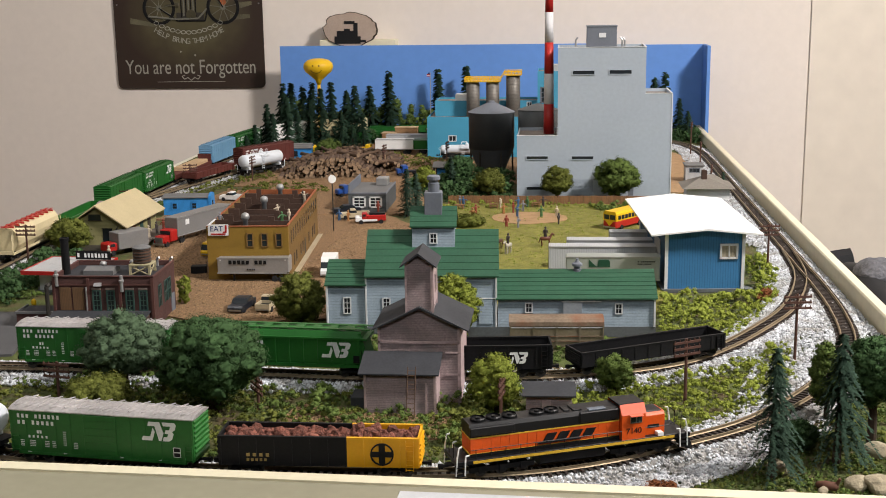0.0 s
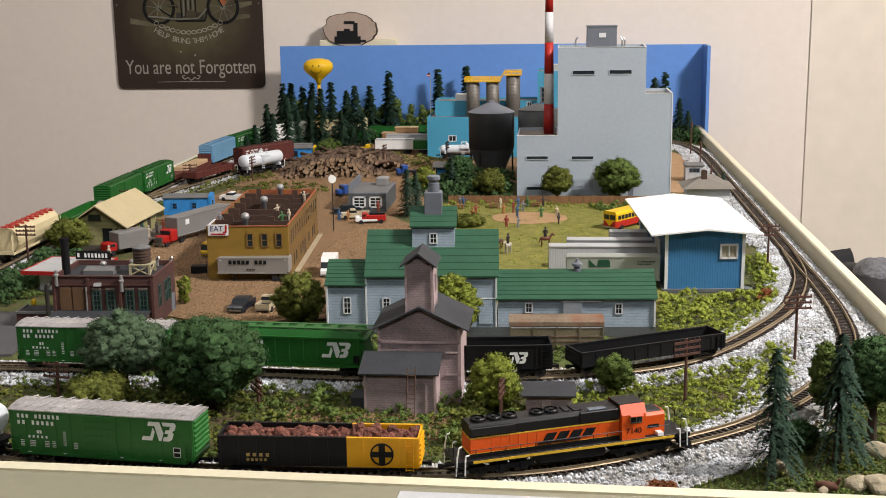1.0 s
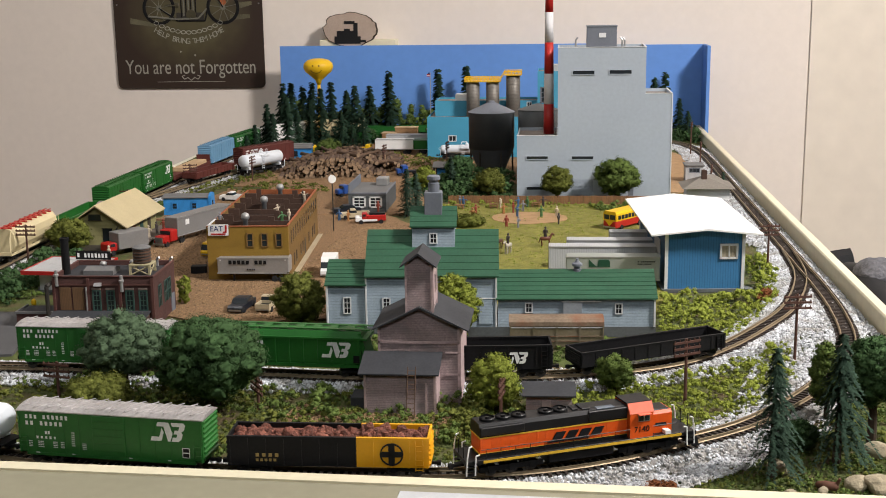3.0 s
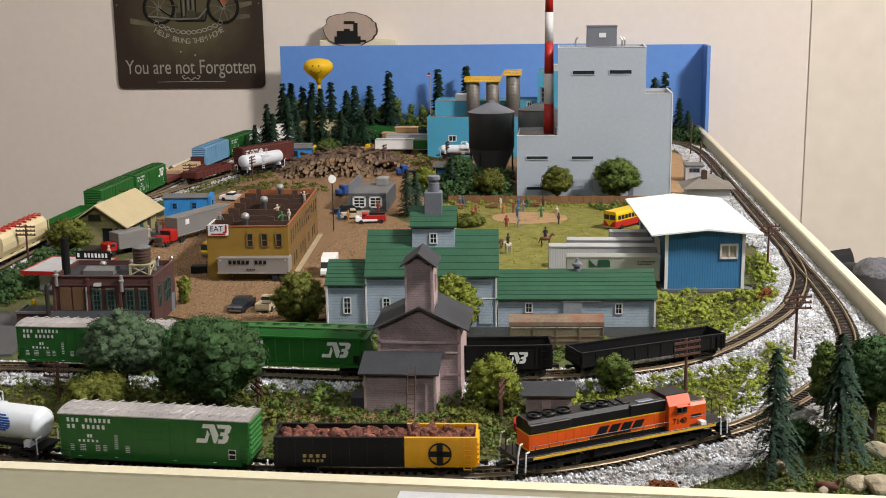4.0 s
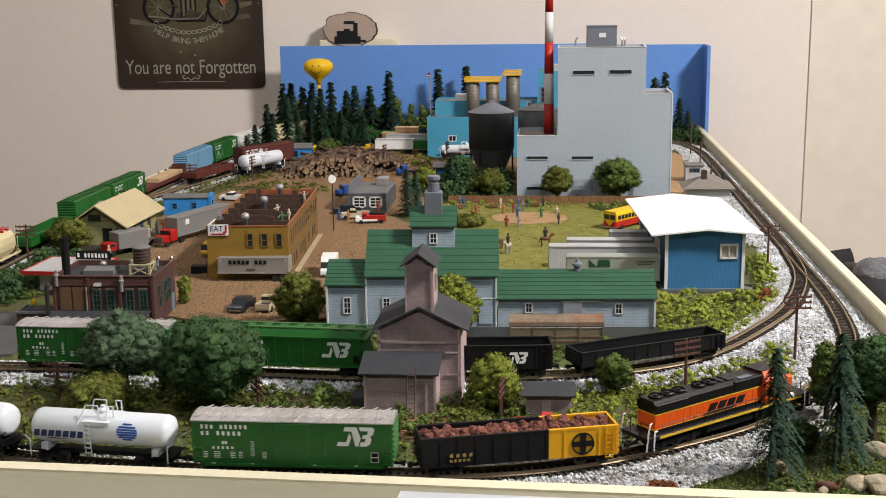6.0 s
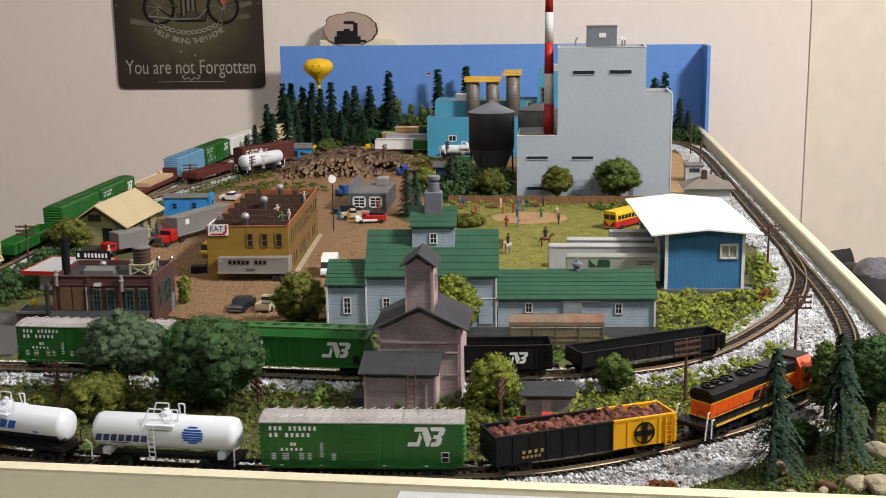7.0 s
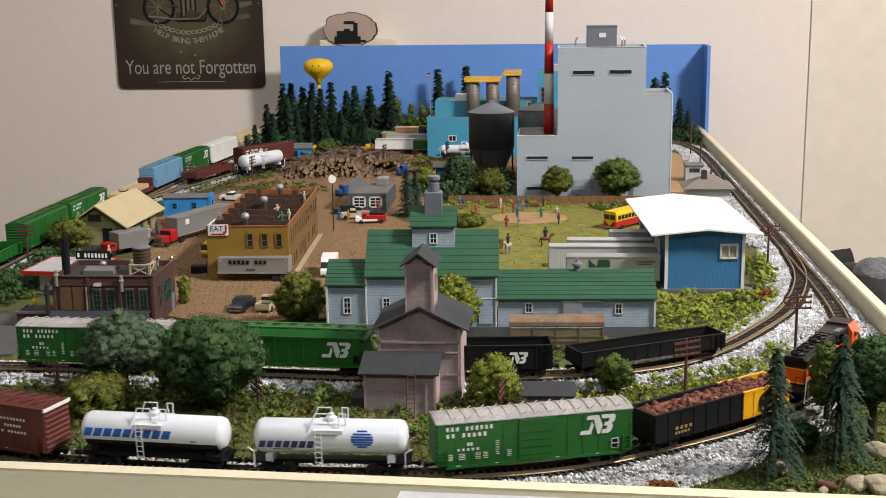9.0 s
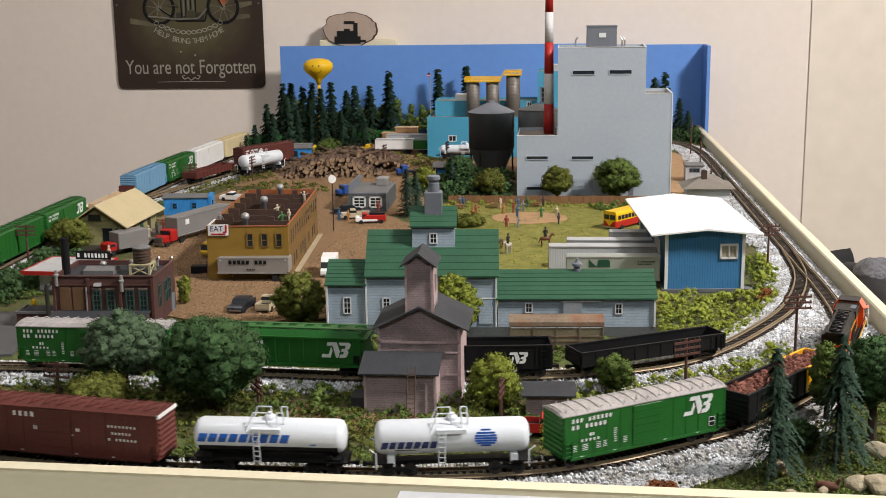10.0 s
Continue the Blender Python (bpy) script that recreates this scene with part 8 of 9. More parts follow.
def vehicles():
    car("sedan", pose(-0.2365, 0.858, 0, 0, 0, -96), SEDAN, SEDAN_G, 0.0115, NAVY, "dark blue sedan parked on the lot", (-0.0095, 0.0095), [(-0.0072, 0.0085), (-0.0068, 0.0092), (0.0028, 0.0092), (0.0033, 0.0085)])
    pickup(pose(-0.2165, 0.861, 0, 0, 0, 84), BEIGE, "cream pickup truck parked on the lot")
    pickup(pose(-0.0072, 0.6115, 0, 0, 0, 0), RED, "red pickup truck beside the small shed")
    pickup(pose(-0.372, 1.335, 0, 0, 0, 170), WHITE, "white pickup truck behind the blue shed")
    v = car("van", pose(-0.1920, 0.976, 0, 0, 0, -84), [(-0.0165, 0.0018), (-0.0165, 0.0075), (0.0120, 0.0075), (0.0165, 0.0060), (0.0168, 0.0018)], [(-0.0160, 0.0075), (-0.0160, 0.0118), (0.0085, 0.0118), (0.0125, 0.0075)], 0.0125, WHITE, "white delivery van beside the mustard building", (-0.0105, 0.0105))
    part("roof", Build().prism([(-0.0165, 0.0074), (-0.0165, 0.0145), (-0.0150, 0.0152), (0.0050, 0.0152), (0.0082, 0.0118), (0.0060, 0.0118), (0.0060, 0.0074)], -0.0064, 0.0064, "y"), WHITE, v)
    b = thing("bus", pose(0.0650, 1.190, 0, 0, 0, 232), "yellow and red coach bus parked on the grass", "bus")
    part("body", box(-0.025, 0.025, -0.0078, 0.0078, 0.0022, 0.0095, 0.0010), RED, b, "red lower body")
    part("upper_body", Build().prism([(-0.0078, 0.0094), (-0.0078, 0.0165), (-0.0062, 0.0188), (0.0062, 0.0188), (0.0078, 0.0165), (0.0078, 0.0094)], -0.0248, 0.0246, "x"), YELLOW, b, "yellow upper body")
    for i in range(8):
        for s in (-1, 1):
            part("window", box(-0.0225 + i * 0.0056, -0.0180 + i * 0.0056, s * 0.0079 - 0.0002, s * 0.0079 + 0.0002, 0.0108, 0.0148), GLASS, b)
    part("windshield", Build().box(0.0245, 0.0249, -0.0065, -0.0004, 0.0108, 0.0155).box(0.0245, 0.0249, 0.0004, 0.0065, 0.0108, 0.0155), GLASS, b)
    part("nose_panel", Build().prism([(-0.005, 0.0094), (0.005, 0.0094), (0, 0.0045)], 0.0250, 0.0253, "x"), YELLOW, b)
    part("bumper", box(0.0250, 0.0258, -0.0074, 0.0074, 0.0024, 0.0040, 0.0003), SHINY, b)
    wheels(b, (-0.015, 0.015), 0.0072, 0.0026, 1.15)
    # trailers beside the field
    for x0, x1, y, mat in ((0.006, 0.090, 0.9320, TRAILER_GREEN_GREY), (-0.008, 0.082, 0.970, TRAILER_GREY), (0.007, 0.084, 0.9960, TRAILER_GREY), (0.044, 0.090, 1.031, TRAILER_GREY)):
        x1 = min(x1, 0.0795)
        t = trailer(pose(x0, y, 0, 0, 0, 1), x1 - x0, mat, "grey box trailer parked beside the blue shed", 0.0258)
        if mat is TRAILER_GREEN_GREY:
            part("emblem", Build().prism([(0.0180, 0.0178), (0.0180, 0.0236), (0.0215, 0.0202), (0.0245, 0.0178), (0.0255, 0.0236), (0.0330, 0.0236), (0.0345, 0.0220), (0.0345, 0.0178)], -0.0004, -0.00005, "y"), paint("dark_green_emblem", (0.015, 0.07, 0.04), 0.5), t, "plain dark green emblem")
            bars("lettering", t, BLACK, 0.0560, -0.0001, 0.0215, 0.0140, 0.0011, 10, 2)
            bars("lettering", t, BLACK, 0.0560, -0.0001, 0.0195, 0.0110, 0.0011, 8, 3)
    t = trailer(pose(-0.2790, 0.9430, 0, 0, 0, 2), 0.0590, SILVER, "silver box trailer with dark plain lettering bars", 0.0200, )
    bars("lettering", t, BLACK, 0.0095, -0.0004, 0.0148, 0.036, 0.0034, 10, 21, 0.7)
    bars("lettering", t, BLACK, 0.0245, -0.0004, 0.0098, 0.0070, 0.0014, 5, 22, 0.7)
    for x in (0.002, 0.0560):
        part("marker_light", box(x, x + 0.0012, -0.0006, 0.0, 0.0180, 0.0188), WHITE, t)
    # tractor with grey trailer
    t = trailer(pose(-0.3745, 1.0985, 0, 0, 0, 69) @ Matrix.Translation((0, -0.0155, 0)), 0.085, TRAILER_DARK, "grey trailer behind a red tractor", 0.0250)
    part("emblem", Build().box(0.012, 0.0175, -0.0003, 0, 0.0165, 0.0215).box(0.0132, 0.0163, -0.0005, -0.0002, 0.0178, 0.0202), WHITE, t)
    r = thing("tractor_unit", pose(-0.3680, 1.0880, 0, 0, 0, 249), "red highway tractor with a chrome grille", "truck")
    part("cab", box(-0.006, 0.004, -0.0068, 0.0068, 0.0040, 0.0150, 0.0008), RED, r)
    part("hood", box(0.004, 0.0135, -0.0052, 0.0052, 0.0040, 0.0105, 0.0008), RED, r)
    part("windshield", box(0.0039, 0.0043, -0.0058, 0.0058, 0.0105, 0.0142), GLASS, r)
    part("grille", box(0.0134, 0.0140, -0.0042, 0.0042, 0.0045, 0.0095, 0.0002), SHINY, r)
    part("bumper", box(0.0140, 0.0150, -0.0066, 0.0066, 0.0020, 0.0042, 0.0003), SHINY, r)
    part("fender", Build().box(0.006, 0.0125, -0.0068, -0.0050, 0.0040, 0.0060).box(0.006, 0.0125, 0.0050, 0.0068, 0.0040, 0.0060), RED, r)
    wheels(r, (-0.012, 0.0095), 0.0058, 0.0026, 1.2)
    x = thing("box_truck", pose(-0.4020, 1.052, 0, 0, 0, 233), "box truck with grey body and red cab", "truck")
    part("box_body", box(-0.026, 0.006, -0.0082, 0.0082, 0.0045, 0.0200, 0.0006), TRAILER_DARK, x)
    part("cab", box(0.0065, 0.0165, -0.0070, 0.0070, 0.0035, 0.0115, 0.0012), RED, x)
    part("windows", box(0.0095, 0.0145, -0.0072, 0.0072, 0.0082, 0.0108), GLASS, x)
    wheels(x, (-0.018, 0.0115), 0.0066, 0.0024, 1.1)
    # fire engine and neighbours
    f = thing("fire_truck", pose(-0.1915, 1.203, 0, 0, 0, 190), "red and white fire truck before the garage", "truck")
    part("body", box(-0.015, 0.004, -0.0058, 0.0058, 0.0030, 0.0090, 0.0006), RED, f)
    part("cab", box(0.004, 0.0095, -0.0058, 0.0058, 0.0030, 0.0110, 0.0008), RED, f)
    part("hood", box(0.0095, 0.0165, -0.0052, 0.0052, 0.0030, 0.0075, 0.0006), WHITE, f)
    part("side_panel", Build().box(-0.006, 0.016, -0.0060, -0.0057, 0.0028, 0.0050).box(-0.006, 0.016, 0.0057, 0.0060, 0.0028, 0.0050), WHITE, f)
    part("windows", box(0.0055, 0.0085, -0.0060, 0.0060, 0.0080, 0.0102), GLASS, f)
    part("ladder_rack", box(-0.014, 0.002, -0.004, 0.004, 0.0090, 0.0108), BLACK, f)
    wheels(f, (-0.010, 0.0105), 0.0052)
    pickup(pose(-0.2130, 1.228, 0, 0, 0, 195), BEIGE, "tan pickup truck beside the garage")
    car("sedan", pose(-0.2270, 1.258, 0, 0, 0, 200), SEDAN, SEDAN_G, 0.0115, NAVY, "dark blue sedan beside the garage", (-0.0095, 0.0095), [(-0.0072, 0.0085), (-0.0068, 0.0092), (0.0028, 0.0092), (0.0033, 0.0085)])
    car("sedan", pose(-0.3130, 1.050, 0, 0, 0, 80), SEDAN, [(-0.0140, 0.0061), (-0.0120, 0.0110), (0.0030, 0.0110), (0.0070, 0.0060)], 0.0118, YELLOW, "yellow old car beside the mustard building", (-0.0095, 0.0095), [(-0.0125, 0.0090), (-0.0110, 0.0125), (0.0028, 0.0125), (0.0045, 0.0090)])
    for x, y, a, c in ((-0.245, 1.37, 215, TRUCK_BLUE), (-0.355, 1.735, 200, YELLOW), (-0.275, 1.745, 170, YELLOW), (-0.195, 1.53, 200, TRUCK_BLUE)):
        k = thing("short_truck", pose(x, y, 0, 0, 0, a), "small work truck parked in the yard", "truck")
        part("cab", box(0.0, 0.008, -0.0065, 0.0065, 0.003, 0.0135, 0.0012), c, k)
        part("hood", box(0.008, 0.0145, -0.0050, 0.0050, 0.003, 0.0090, 0.0010), c, k)
        part("windows", box(0.0015, 0.0082, -0.0058, 0.0058, 0.0090, 0.0122), GLASS, k)
        part("bed", box(-0.016, -0.0003, -0.0060, 0.0060, 0.0040, 0.0062), BLACK, k)
        wheels(k, (-0.010, 0.0105), 0.0058)
    # trailers by the factory
    t = trailer(pose(-0.268, 1.735, 0), 0.056, WHITE, "white box trailer beside the factory", 0.0215)
    t = trailer(pose(-0.211, 1.732, 0), 0.0225, BN_GREEN, "green container beside the white trailer", 0.0215, "container")
    t = trailer(pose(-0.256, 1.765, 0), 0.064, TRAILER_GREY, "pale grey box trailer beside the factory", 0.0250)
    d = thing("dumpster", pose(-0.3030, 0.975, 0, 0, 0, 10), "dark rubbish bin and blue barrel by the wall", "bin")
    part("bin", box(-0.008, 0.005, -0.004, 0.004, -0.001, 0.0065, 0.0004), BLACK, d)
    part("barrel", Build().lathe([(0.0025, -0.001), (0.0025, 0.009)], 14, pose(0.0085, -0.001, 0)), TRUCK_BLUE, d)


vehicles()


def tiny_shed():
    s = thing("track_shed", pose(-0.0175, 0.6395, 0, 0, 0, 1), "small weathered shed with a flat dark roof", "building")
    part("wall", box(0, 0.0255, 0, 0.013, -0.001, 0.0112), TOWER_WALL, s)
    part("roof", Build().prism([(-0.0022, 0.0110), (-0.0022, 0.0118), (0.0150, 0.0148), (0.0150, 0.0140)], -0.0022, 0.0278, "x"), TAR, s)
    part("door", box(0.009, 0.014, -0.0004, 0.0, 0.0, 0.0085), TOWER_TRIM, s)


tiny_shed()


# ------------------------------------------------------------- figurines
def figurine(x, y, z, turn, material, arm=30, label="tiny painted figurine standing upright"):
    b = Build()
    for s in (-1, 1):
        b.rod((s * 0.0008, 0, 0), (s * 0.0006, 0, 0.0050), 0.0007, 6, 0.0009)
        a = radians(arm)
        b.rod((s * 0.0015, 0, 0.0086), (s * (0.0015 + 0.0035 * math.sin(a)), -0.0006, 0.0086 - 0.0035 * math.cos(a)), 0.0005, 5)
    b.lathe([(0.0010, 0.0048), (0.0014, 0.0062), (0.0017, 0.0086), (0.0009, 0.0094), (0.0005, 0.0096)], 8)
    b.lathe([(0.0003, 0.0096), (0.0010, 0.0102), (0.0011, 0.0110), (0.0006, 0.0117), (0.0002, 0.0119)], 8)
    tagged(part("figurine", b, material, m=pose(x, y, z, 0, 0, turn)), label, "figurine", "figurines")


TOY = [paint("figurine_" + n, c, 0.6) for n, c in (("blue", (0.05, 0.12, 0.25)), ("red", (0.28, 0.06, 0.04)), ("cream", (0.50, 0.42, 0.32)), ("green", (0.06, 0.16, 0.06)), ("grey", (0.22, 0.22, 0.24)), ("orange", (0.36, 0.17, 0.06)), ("dark", (0.05, 0.04, 0.04)))]
for _i, (_x, _y) in enumerate(((-0.052, 1.185), (-0.040, 1.180), (-0.043, 1.238), (-0.018, 1.238), (0.0, 1.198), (-0.002, 1.239), (-0.058, 1.254), (-0.048, 1.26), (-0.038, 1.271), (-0.044, 1.295), (-0.034, 1.297), (-0.017, 1.299), (-0.063, 1.287), (-0.089, 1.227), (-0.087, 1.246), (-0.108, 1.300), (-0.104, 1.296))):
    figurine(_x, _y, 0.0004, _i * 67, TOY[(_i * 3 + 1) % 7], 20 + _i * 37 % 90)
for _i, (_x, _y) in enumerate(((-0.2870, 0.985), (-0.2345, 0.990), (-0.2310, 1.002), (-0.2370, 1.094), (-0.2390, 1.098), (-0.2465, 1.025))):
    figurine(_x, _y, 0.0390, _i * 50, TOY[(4, 3, 2, 2, 6, 2)[_i]], 30 + _i * 31 % 100, "tiny painted figurine on the flat roof")
for _i, (_x, _y, _z) in enumerate(((-0.227, 1.215, 0.0), (-0.217, 1.212, 0.0), (-0.186, 1.215, 0.009), (-0.392, 1.085, 0.0046), (-0.390, 1.120, 0.0046), (-0.388, 1.135, 0.0046), (-0.391, 1.100, 0.0046), (-0.369, 0.94, 0.0188))):
    figurine(_x, _y, _z, _i * 70, TOY[(0, 5, 1, 5, 6, 1, 2, 2)[_i]], 35, "tiny painted figurine in the town")


def horse(x, y, turn, mat, rider):
    h = thing("toy_horse", pose(x, y, 0.0004, 0, 0, turn), "small toy horse on the grass", "horse", "toy horses")
    part("body", Build().lathe([(0.0004, -0.0050), (0.0018, -0.0044), (0.0020, 0), (0.0018, 0.0040), (0.0006, 0.0048)], 10, pose(0, 0, 0.0078, 0, 90)), mat, h, smooth=True)
    part("neck", Build().rod((0.0040, 0, 0.0085), (0.0062, 0, 0.0122), 0.0013, 7, 0.0008), mat, h)
    part("head", Build().rod((0.0058, 0, 0.0124), (0.0085, 0, 0.0108), 0.0009, 7, 0.0006), mat, h)
    for lx in (-0.0036, 0.0034):
        for ly in (-0.0010, 0.0010):
            part("leg", Build().rod((lx, ly, 0.0068), (lx + 0.0004, ly, 0), 0.0006, 6, 0.0005), mat, h)
    part("tail", Build().rod((-0.0048, 0, 0.0082), (-0.0062, 0, 0.0040), 0.0005, 5), mat, h)
    figurine(x, y, 0.0075, turn, rider, 20, "tiny figurine riding a toy horse") if rider else None


horse(-0.0120, 1.089, 10, paint("chestnut_horse", (0.13, 0.045, 0.025), 0.5), None)
horse(-0.0450, 1.058, 245, paint("pale_horse", (0.42, 0.38, 0.34), 0.5), None)
horse(-0.0540, 1.076, 240, paint("bay_horse", (0.08, 0.035, 0.02), 0.5), None)
for _x, _y, _t in ((-0.0120, 1.089, 10), (-0.0450, 1.058, 245)):
    figurine(_x, _y, 0.0076, _t, TOY[6], 15, "tiny figurine seated on a toy horse")


def bench(x, y):
    b = thing("picnic_table", pose(x, y, 0.0004), "small brown picnic table on the grass", "table", "picnic tables")
    part("tabletop", box(-0.005, 0.005, -0.002, 0.002, 0.0042, 0.0048), TIMBER, b)
    for s in (-1, 1):
        part("seat", box(-0.005, 0.005, s * 0.004 - 0.0008, s * 0.004 + 0.0008, 0.0024, 0.0029), TIMBER, b)
        part("leg", box(s * 0.0036 - 0.0004, s * 0.0036 + 0.0004, -0.0044, 0.0044, 0, 0.0044), TIMBER, b)


for _x, _y in ((-0.070, 1.290), (-0.025, 1.300), (-0.107, 1.285)):
    bench(_x, _y)


# ------------------------------------------------------------- rocks and small things
def rock(x, y, r, seed, material):
    t = bmesh.new()
    bmesh.ops.create_icosphere(t, subdivisions=3, radius=1)
    for v in t.verts:
        v.co *= 1 + 0.30 * noise.noise(v.co * 1.1 + Vector((seed, 0, 0))) + 0.07 * noise.noise(v.co * 4 + Vector((0, seed, 0)))
    b = Build().merge(t, Matrix.Diagonal((r * 1.25, r, r * 0.8, 1)))
    tagged(part("rock", b, material, m=pose(x, y, r * 0.45, 0, 0, seed * 40)), "rounded tan rock lying on the turf", "rock", "rocks")


TANROCK = paint("tan_rock", (0.34, 0.29, 0.20), 0.9, var=0.3, coarse=150, fine=1200, bump=0.7)
for _k, (_x, _y, _q) in enumerate(((0.1410, 0.548, 0.0050), (0.1500, 0.546, 0.0062), (0.1070, 0.566, 0.0048), (0.1610, 0.590, 0.0058), (0.1080, 0.535, 0.0030), (0.1240, 0.541, 0.0022))):
    rock(_x, _y, _q, _k + 1, TANROCK)
_deer = thing("toy_deer", pose(0.1265, 0.5445, 0, 0, 0, 160), "small brown toy animal lying on the turf", "toy")
part("body", Build().lathe([(0.0004, -0.0052), (0.0021, -0.0042), (0.0023, 0.001), (0.0016, 0.0046), (0.0004, 0.0054)], 12, pose(0, 0, 0.0022, 0, 90)), paint("brown_hide", (0.12, 0.05, 0.03), 0.8), _deer, smooth=True)
part("neck", Build().rod((-0.0040, 0, 0.003), (-0.0056, 0, 0.0066), 0.0010, 7, 0.0007), paint("brown_hide", (0.12, 0.05, 0.03), 0.8), _deer)
_hyd = thing("fire_hydrant", pose(-0.3870, 0.832, 0), "yellow toy standing before the brick works", "hydrant")
part("barrel", Build().lathe([(0.0022, 0), (0.0018, 0.002), (0.0016, 0.0090), (0.0020, 0.0095), (0.0017, 0.0120), (0.0004, 0.0130)], 12), YELLOW, _hyd)
_fp = thing("flagpole", pose(-0.205, 1.92, -0.001), "thin pole with a small red flag", "flagpole")
part("pole", Build().rod((0, 0, 0), (0, 0, 0.107), 0.0006), SILVER, _fp)
part("flag", Build().box(-0.0055, -0.0006, -0.0002, 0.0002, 0.1005, 0.1018).box(-0.0055, -0.0006, -0.0002, 0.0002, 0.1031, 0.1044), RED, _fp)
part("flag_canton", box(-0.0035, -0.0006, -0.0003, 0.0003, 0.1044, 0.1066), LETTER_NAVY, _fp)
part("flag_stripe", box(-0.0055, -0.0006, -0.0002, 0.0002, 0.1018, 0.1031), WHITE, _fp)
_gc = thing("crossing_signal", pose(-0.462, 1.165, 0), "slim signal post with a faded round sign", "signal")
part("post", Build().rod((0, 0, -0.001), (0, 0, 0.022), 0.0006), STEEL, _gc)
part("disc", Build().lathe([(0.0048, -0.0004), (0.0048, 0.0004)], 18, pose(0, 0, 0.024, 90, 0, 30)), TOWER_TRIM, _gc)


# ------------------------------------------------------------- on the wall and round the table
def wall_sign():
    s = thing("metal_sign", pose(-0.6334, 2.049, 0.158), "dark brown metal sign with pale lettering and a motorcycle", "sign")
    rust, n, l, sb = nodes_of("printed_dark_brown_tin")
    tc, mp, gr, nz = n.new("ShaderNodeTexCoord"), n.new("ShaderNodeMapping"), n.new("ShaderNodeTexGradient"), n.new("ShaderNodeTexNoise")
    gr.gradient_type = "SPHERICAL"
    mp.inputs["Location"].default_value, mp.inputs["Scale"].default_value = (0.0, 0.0, -0.35), (8.6, 8.6, 10.5)
    nz.inputs["Scale"].default_value, nz.inputs["Detail"].default_value = 38.0, 6.0
    l.new(tc.outputs["Object"], mp.inputs["Vector"]), l.new(mp.outputs[0], gr.inputs["Vector"]), l.new(tc.outputs["Object"], nz.inputs["Vector"])
    mul, mx = n.new("ShaderNodeMath"), n.new("ShaderNodeMix")
    mul.operation, mx.data_type = "MULTIPLY", "RGBA"
    l.new(gr.outputs["Fac"], mul.inputs[0]), l.new(nz.outputs["Fac"], mul.inputs[1])
    spread = n.new("ShaderNodeMapRange")
    spread.inputs["From Max"].default_value = 0.30
    l.new(mul.outputs[0], spread.inputs["Value"]), l.new(spread.outputs[0], mx.inputs["Factor"])
    mx.inputs["A"].default_value, mx.inputs["B"].default_value = (0.036, 0.022, 0.016, 1), (0.088, 0.076, 0.038, 1)
    l.new(mx.outputs["Result"], sb.inputs["Base Color"])
    sb.inputs["Roughness"].default_value = 0.45
    pale = paint("pale_grey_print", (0.34, 0.33, 0.28), 0.5, var=0.15)
    olive = paint("olive_print", (0.058, 0.050, 0.028), 0.5, var=0.4, coarse=20, fine=120)
    w, z0, z1, r = 0.1302, -0.0845, 0.12, 0.009
    prof = []
    for cx, cz, a0 in ((w - r, z0 + r, 270), (w - r, z1 - r, 0), (-w + r, z1 - r, 90), (-w + r, z0 + r, 180)):
        prof += [(cx + r * math.cos(radians(a0 + k * 15)), cz + r * math.sin(radians(a0 + k * 15))) for k in range(7)]
    part("plate", Build().prism(prof, -0.003, -0.0015, "y"), rust, s)
    y = -0.0034
    letters("letters", "You are not Forgotten", 0.0262, pale, s, pose(0.0, y, -0.0490, 90, 0, 0) @ Matrix.Diagonal((0.955, 1.32, 1, 1)))
    for i, (ch) in enumerate("HELP BRING THEM HOME"):
        if ch == " ":
            continue
        f = (i - 9.5) / 9.5
        letters("letter", ch, 0.0130, pale, s, pose(0.001 + 0.057 * f, y, -0.0045 + 0.0185 * f * f, 90, 0, 0) @ pose(0, 0, 0, 0, 0, 30 * f))
    ch = Build()
    for i in range(13):
        f = (i - 6) / 6
        x, z = 0.056 * f, 0.0105 + 0.016 * f * f
        n, rr = 10, 0.0042
        for k in range(n):
            a0, a1 = 6.283 * k / n, 6.283 * (k + 1) / n
            ch.rod((x + rr * math.cos(a0), y, z + 0.7 * rr * math.sin(a0)), (x + rr * math.cos(a1), y, z + 0.7 * rr * math.sin(a1)), 0.0007, 4)
    part("chain", ch, pale, s)
    # motorcycle picture as plain shapes
    for x in (-0.050, 0.062):
        tyre = Build().lathe([(0.0234, -0.0004), (0.0234, 0.0004), (0.0286, 0.0004), (0.0286, -0.0004), (0.0234, -0.0004)], 36, pose(x, y, 0.052, 90))
        for face in [g for g in tyre.bm.faces if len(g.verts) > 4]:
            tyre.bm.faces.remove(face)
        part("printed_wheel", tyre, BLACK, s)
    chrome = paint("dull_printed_chrome", (0.16, 0.155, 0.125), 0.5, var=0.3, coarse=60)
    dim = paint("dim_printed_stripe", (0.115, 0.105, 0.065), 0.5, var=0.4, coarse=30)
    for x in (-0.050, 0.062):
        for q in range(9):
            a = q * 6.283 / 9 + 0.2
            part("printed_spoke", Build().rod((x, y, 0.052), (x + 0.0232 * math.cos(a), y, 0.052 + 0.0232 * math.sin(a)), 0.0005, 4), chrome, s)
        part("printed_hub", Build().lathe([(0.0045, -0.0004), (0.0045, 0.0005)], 16, pose(x, y, 0.052, 90)), chrome, s)
    part("printed_engine", Build().box(-0.020, 0.028, y, y + 0.0006, 0.029, 0.044), STEEL, s)
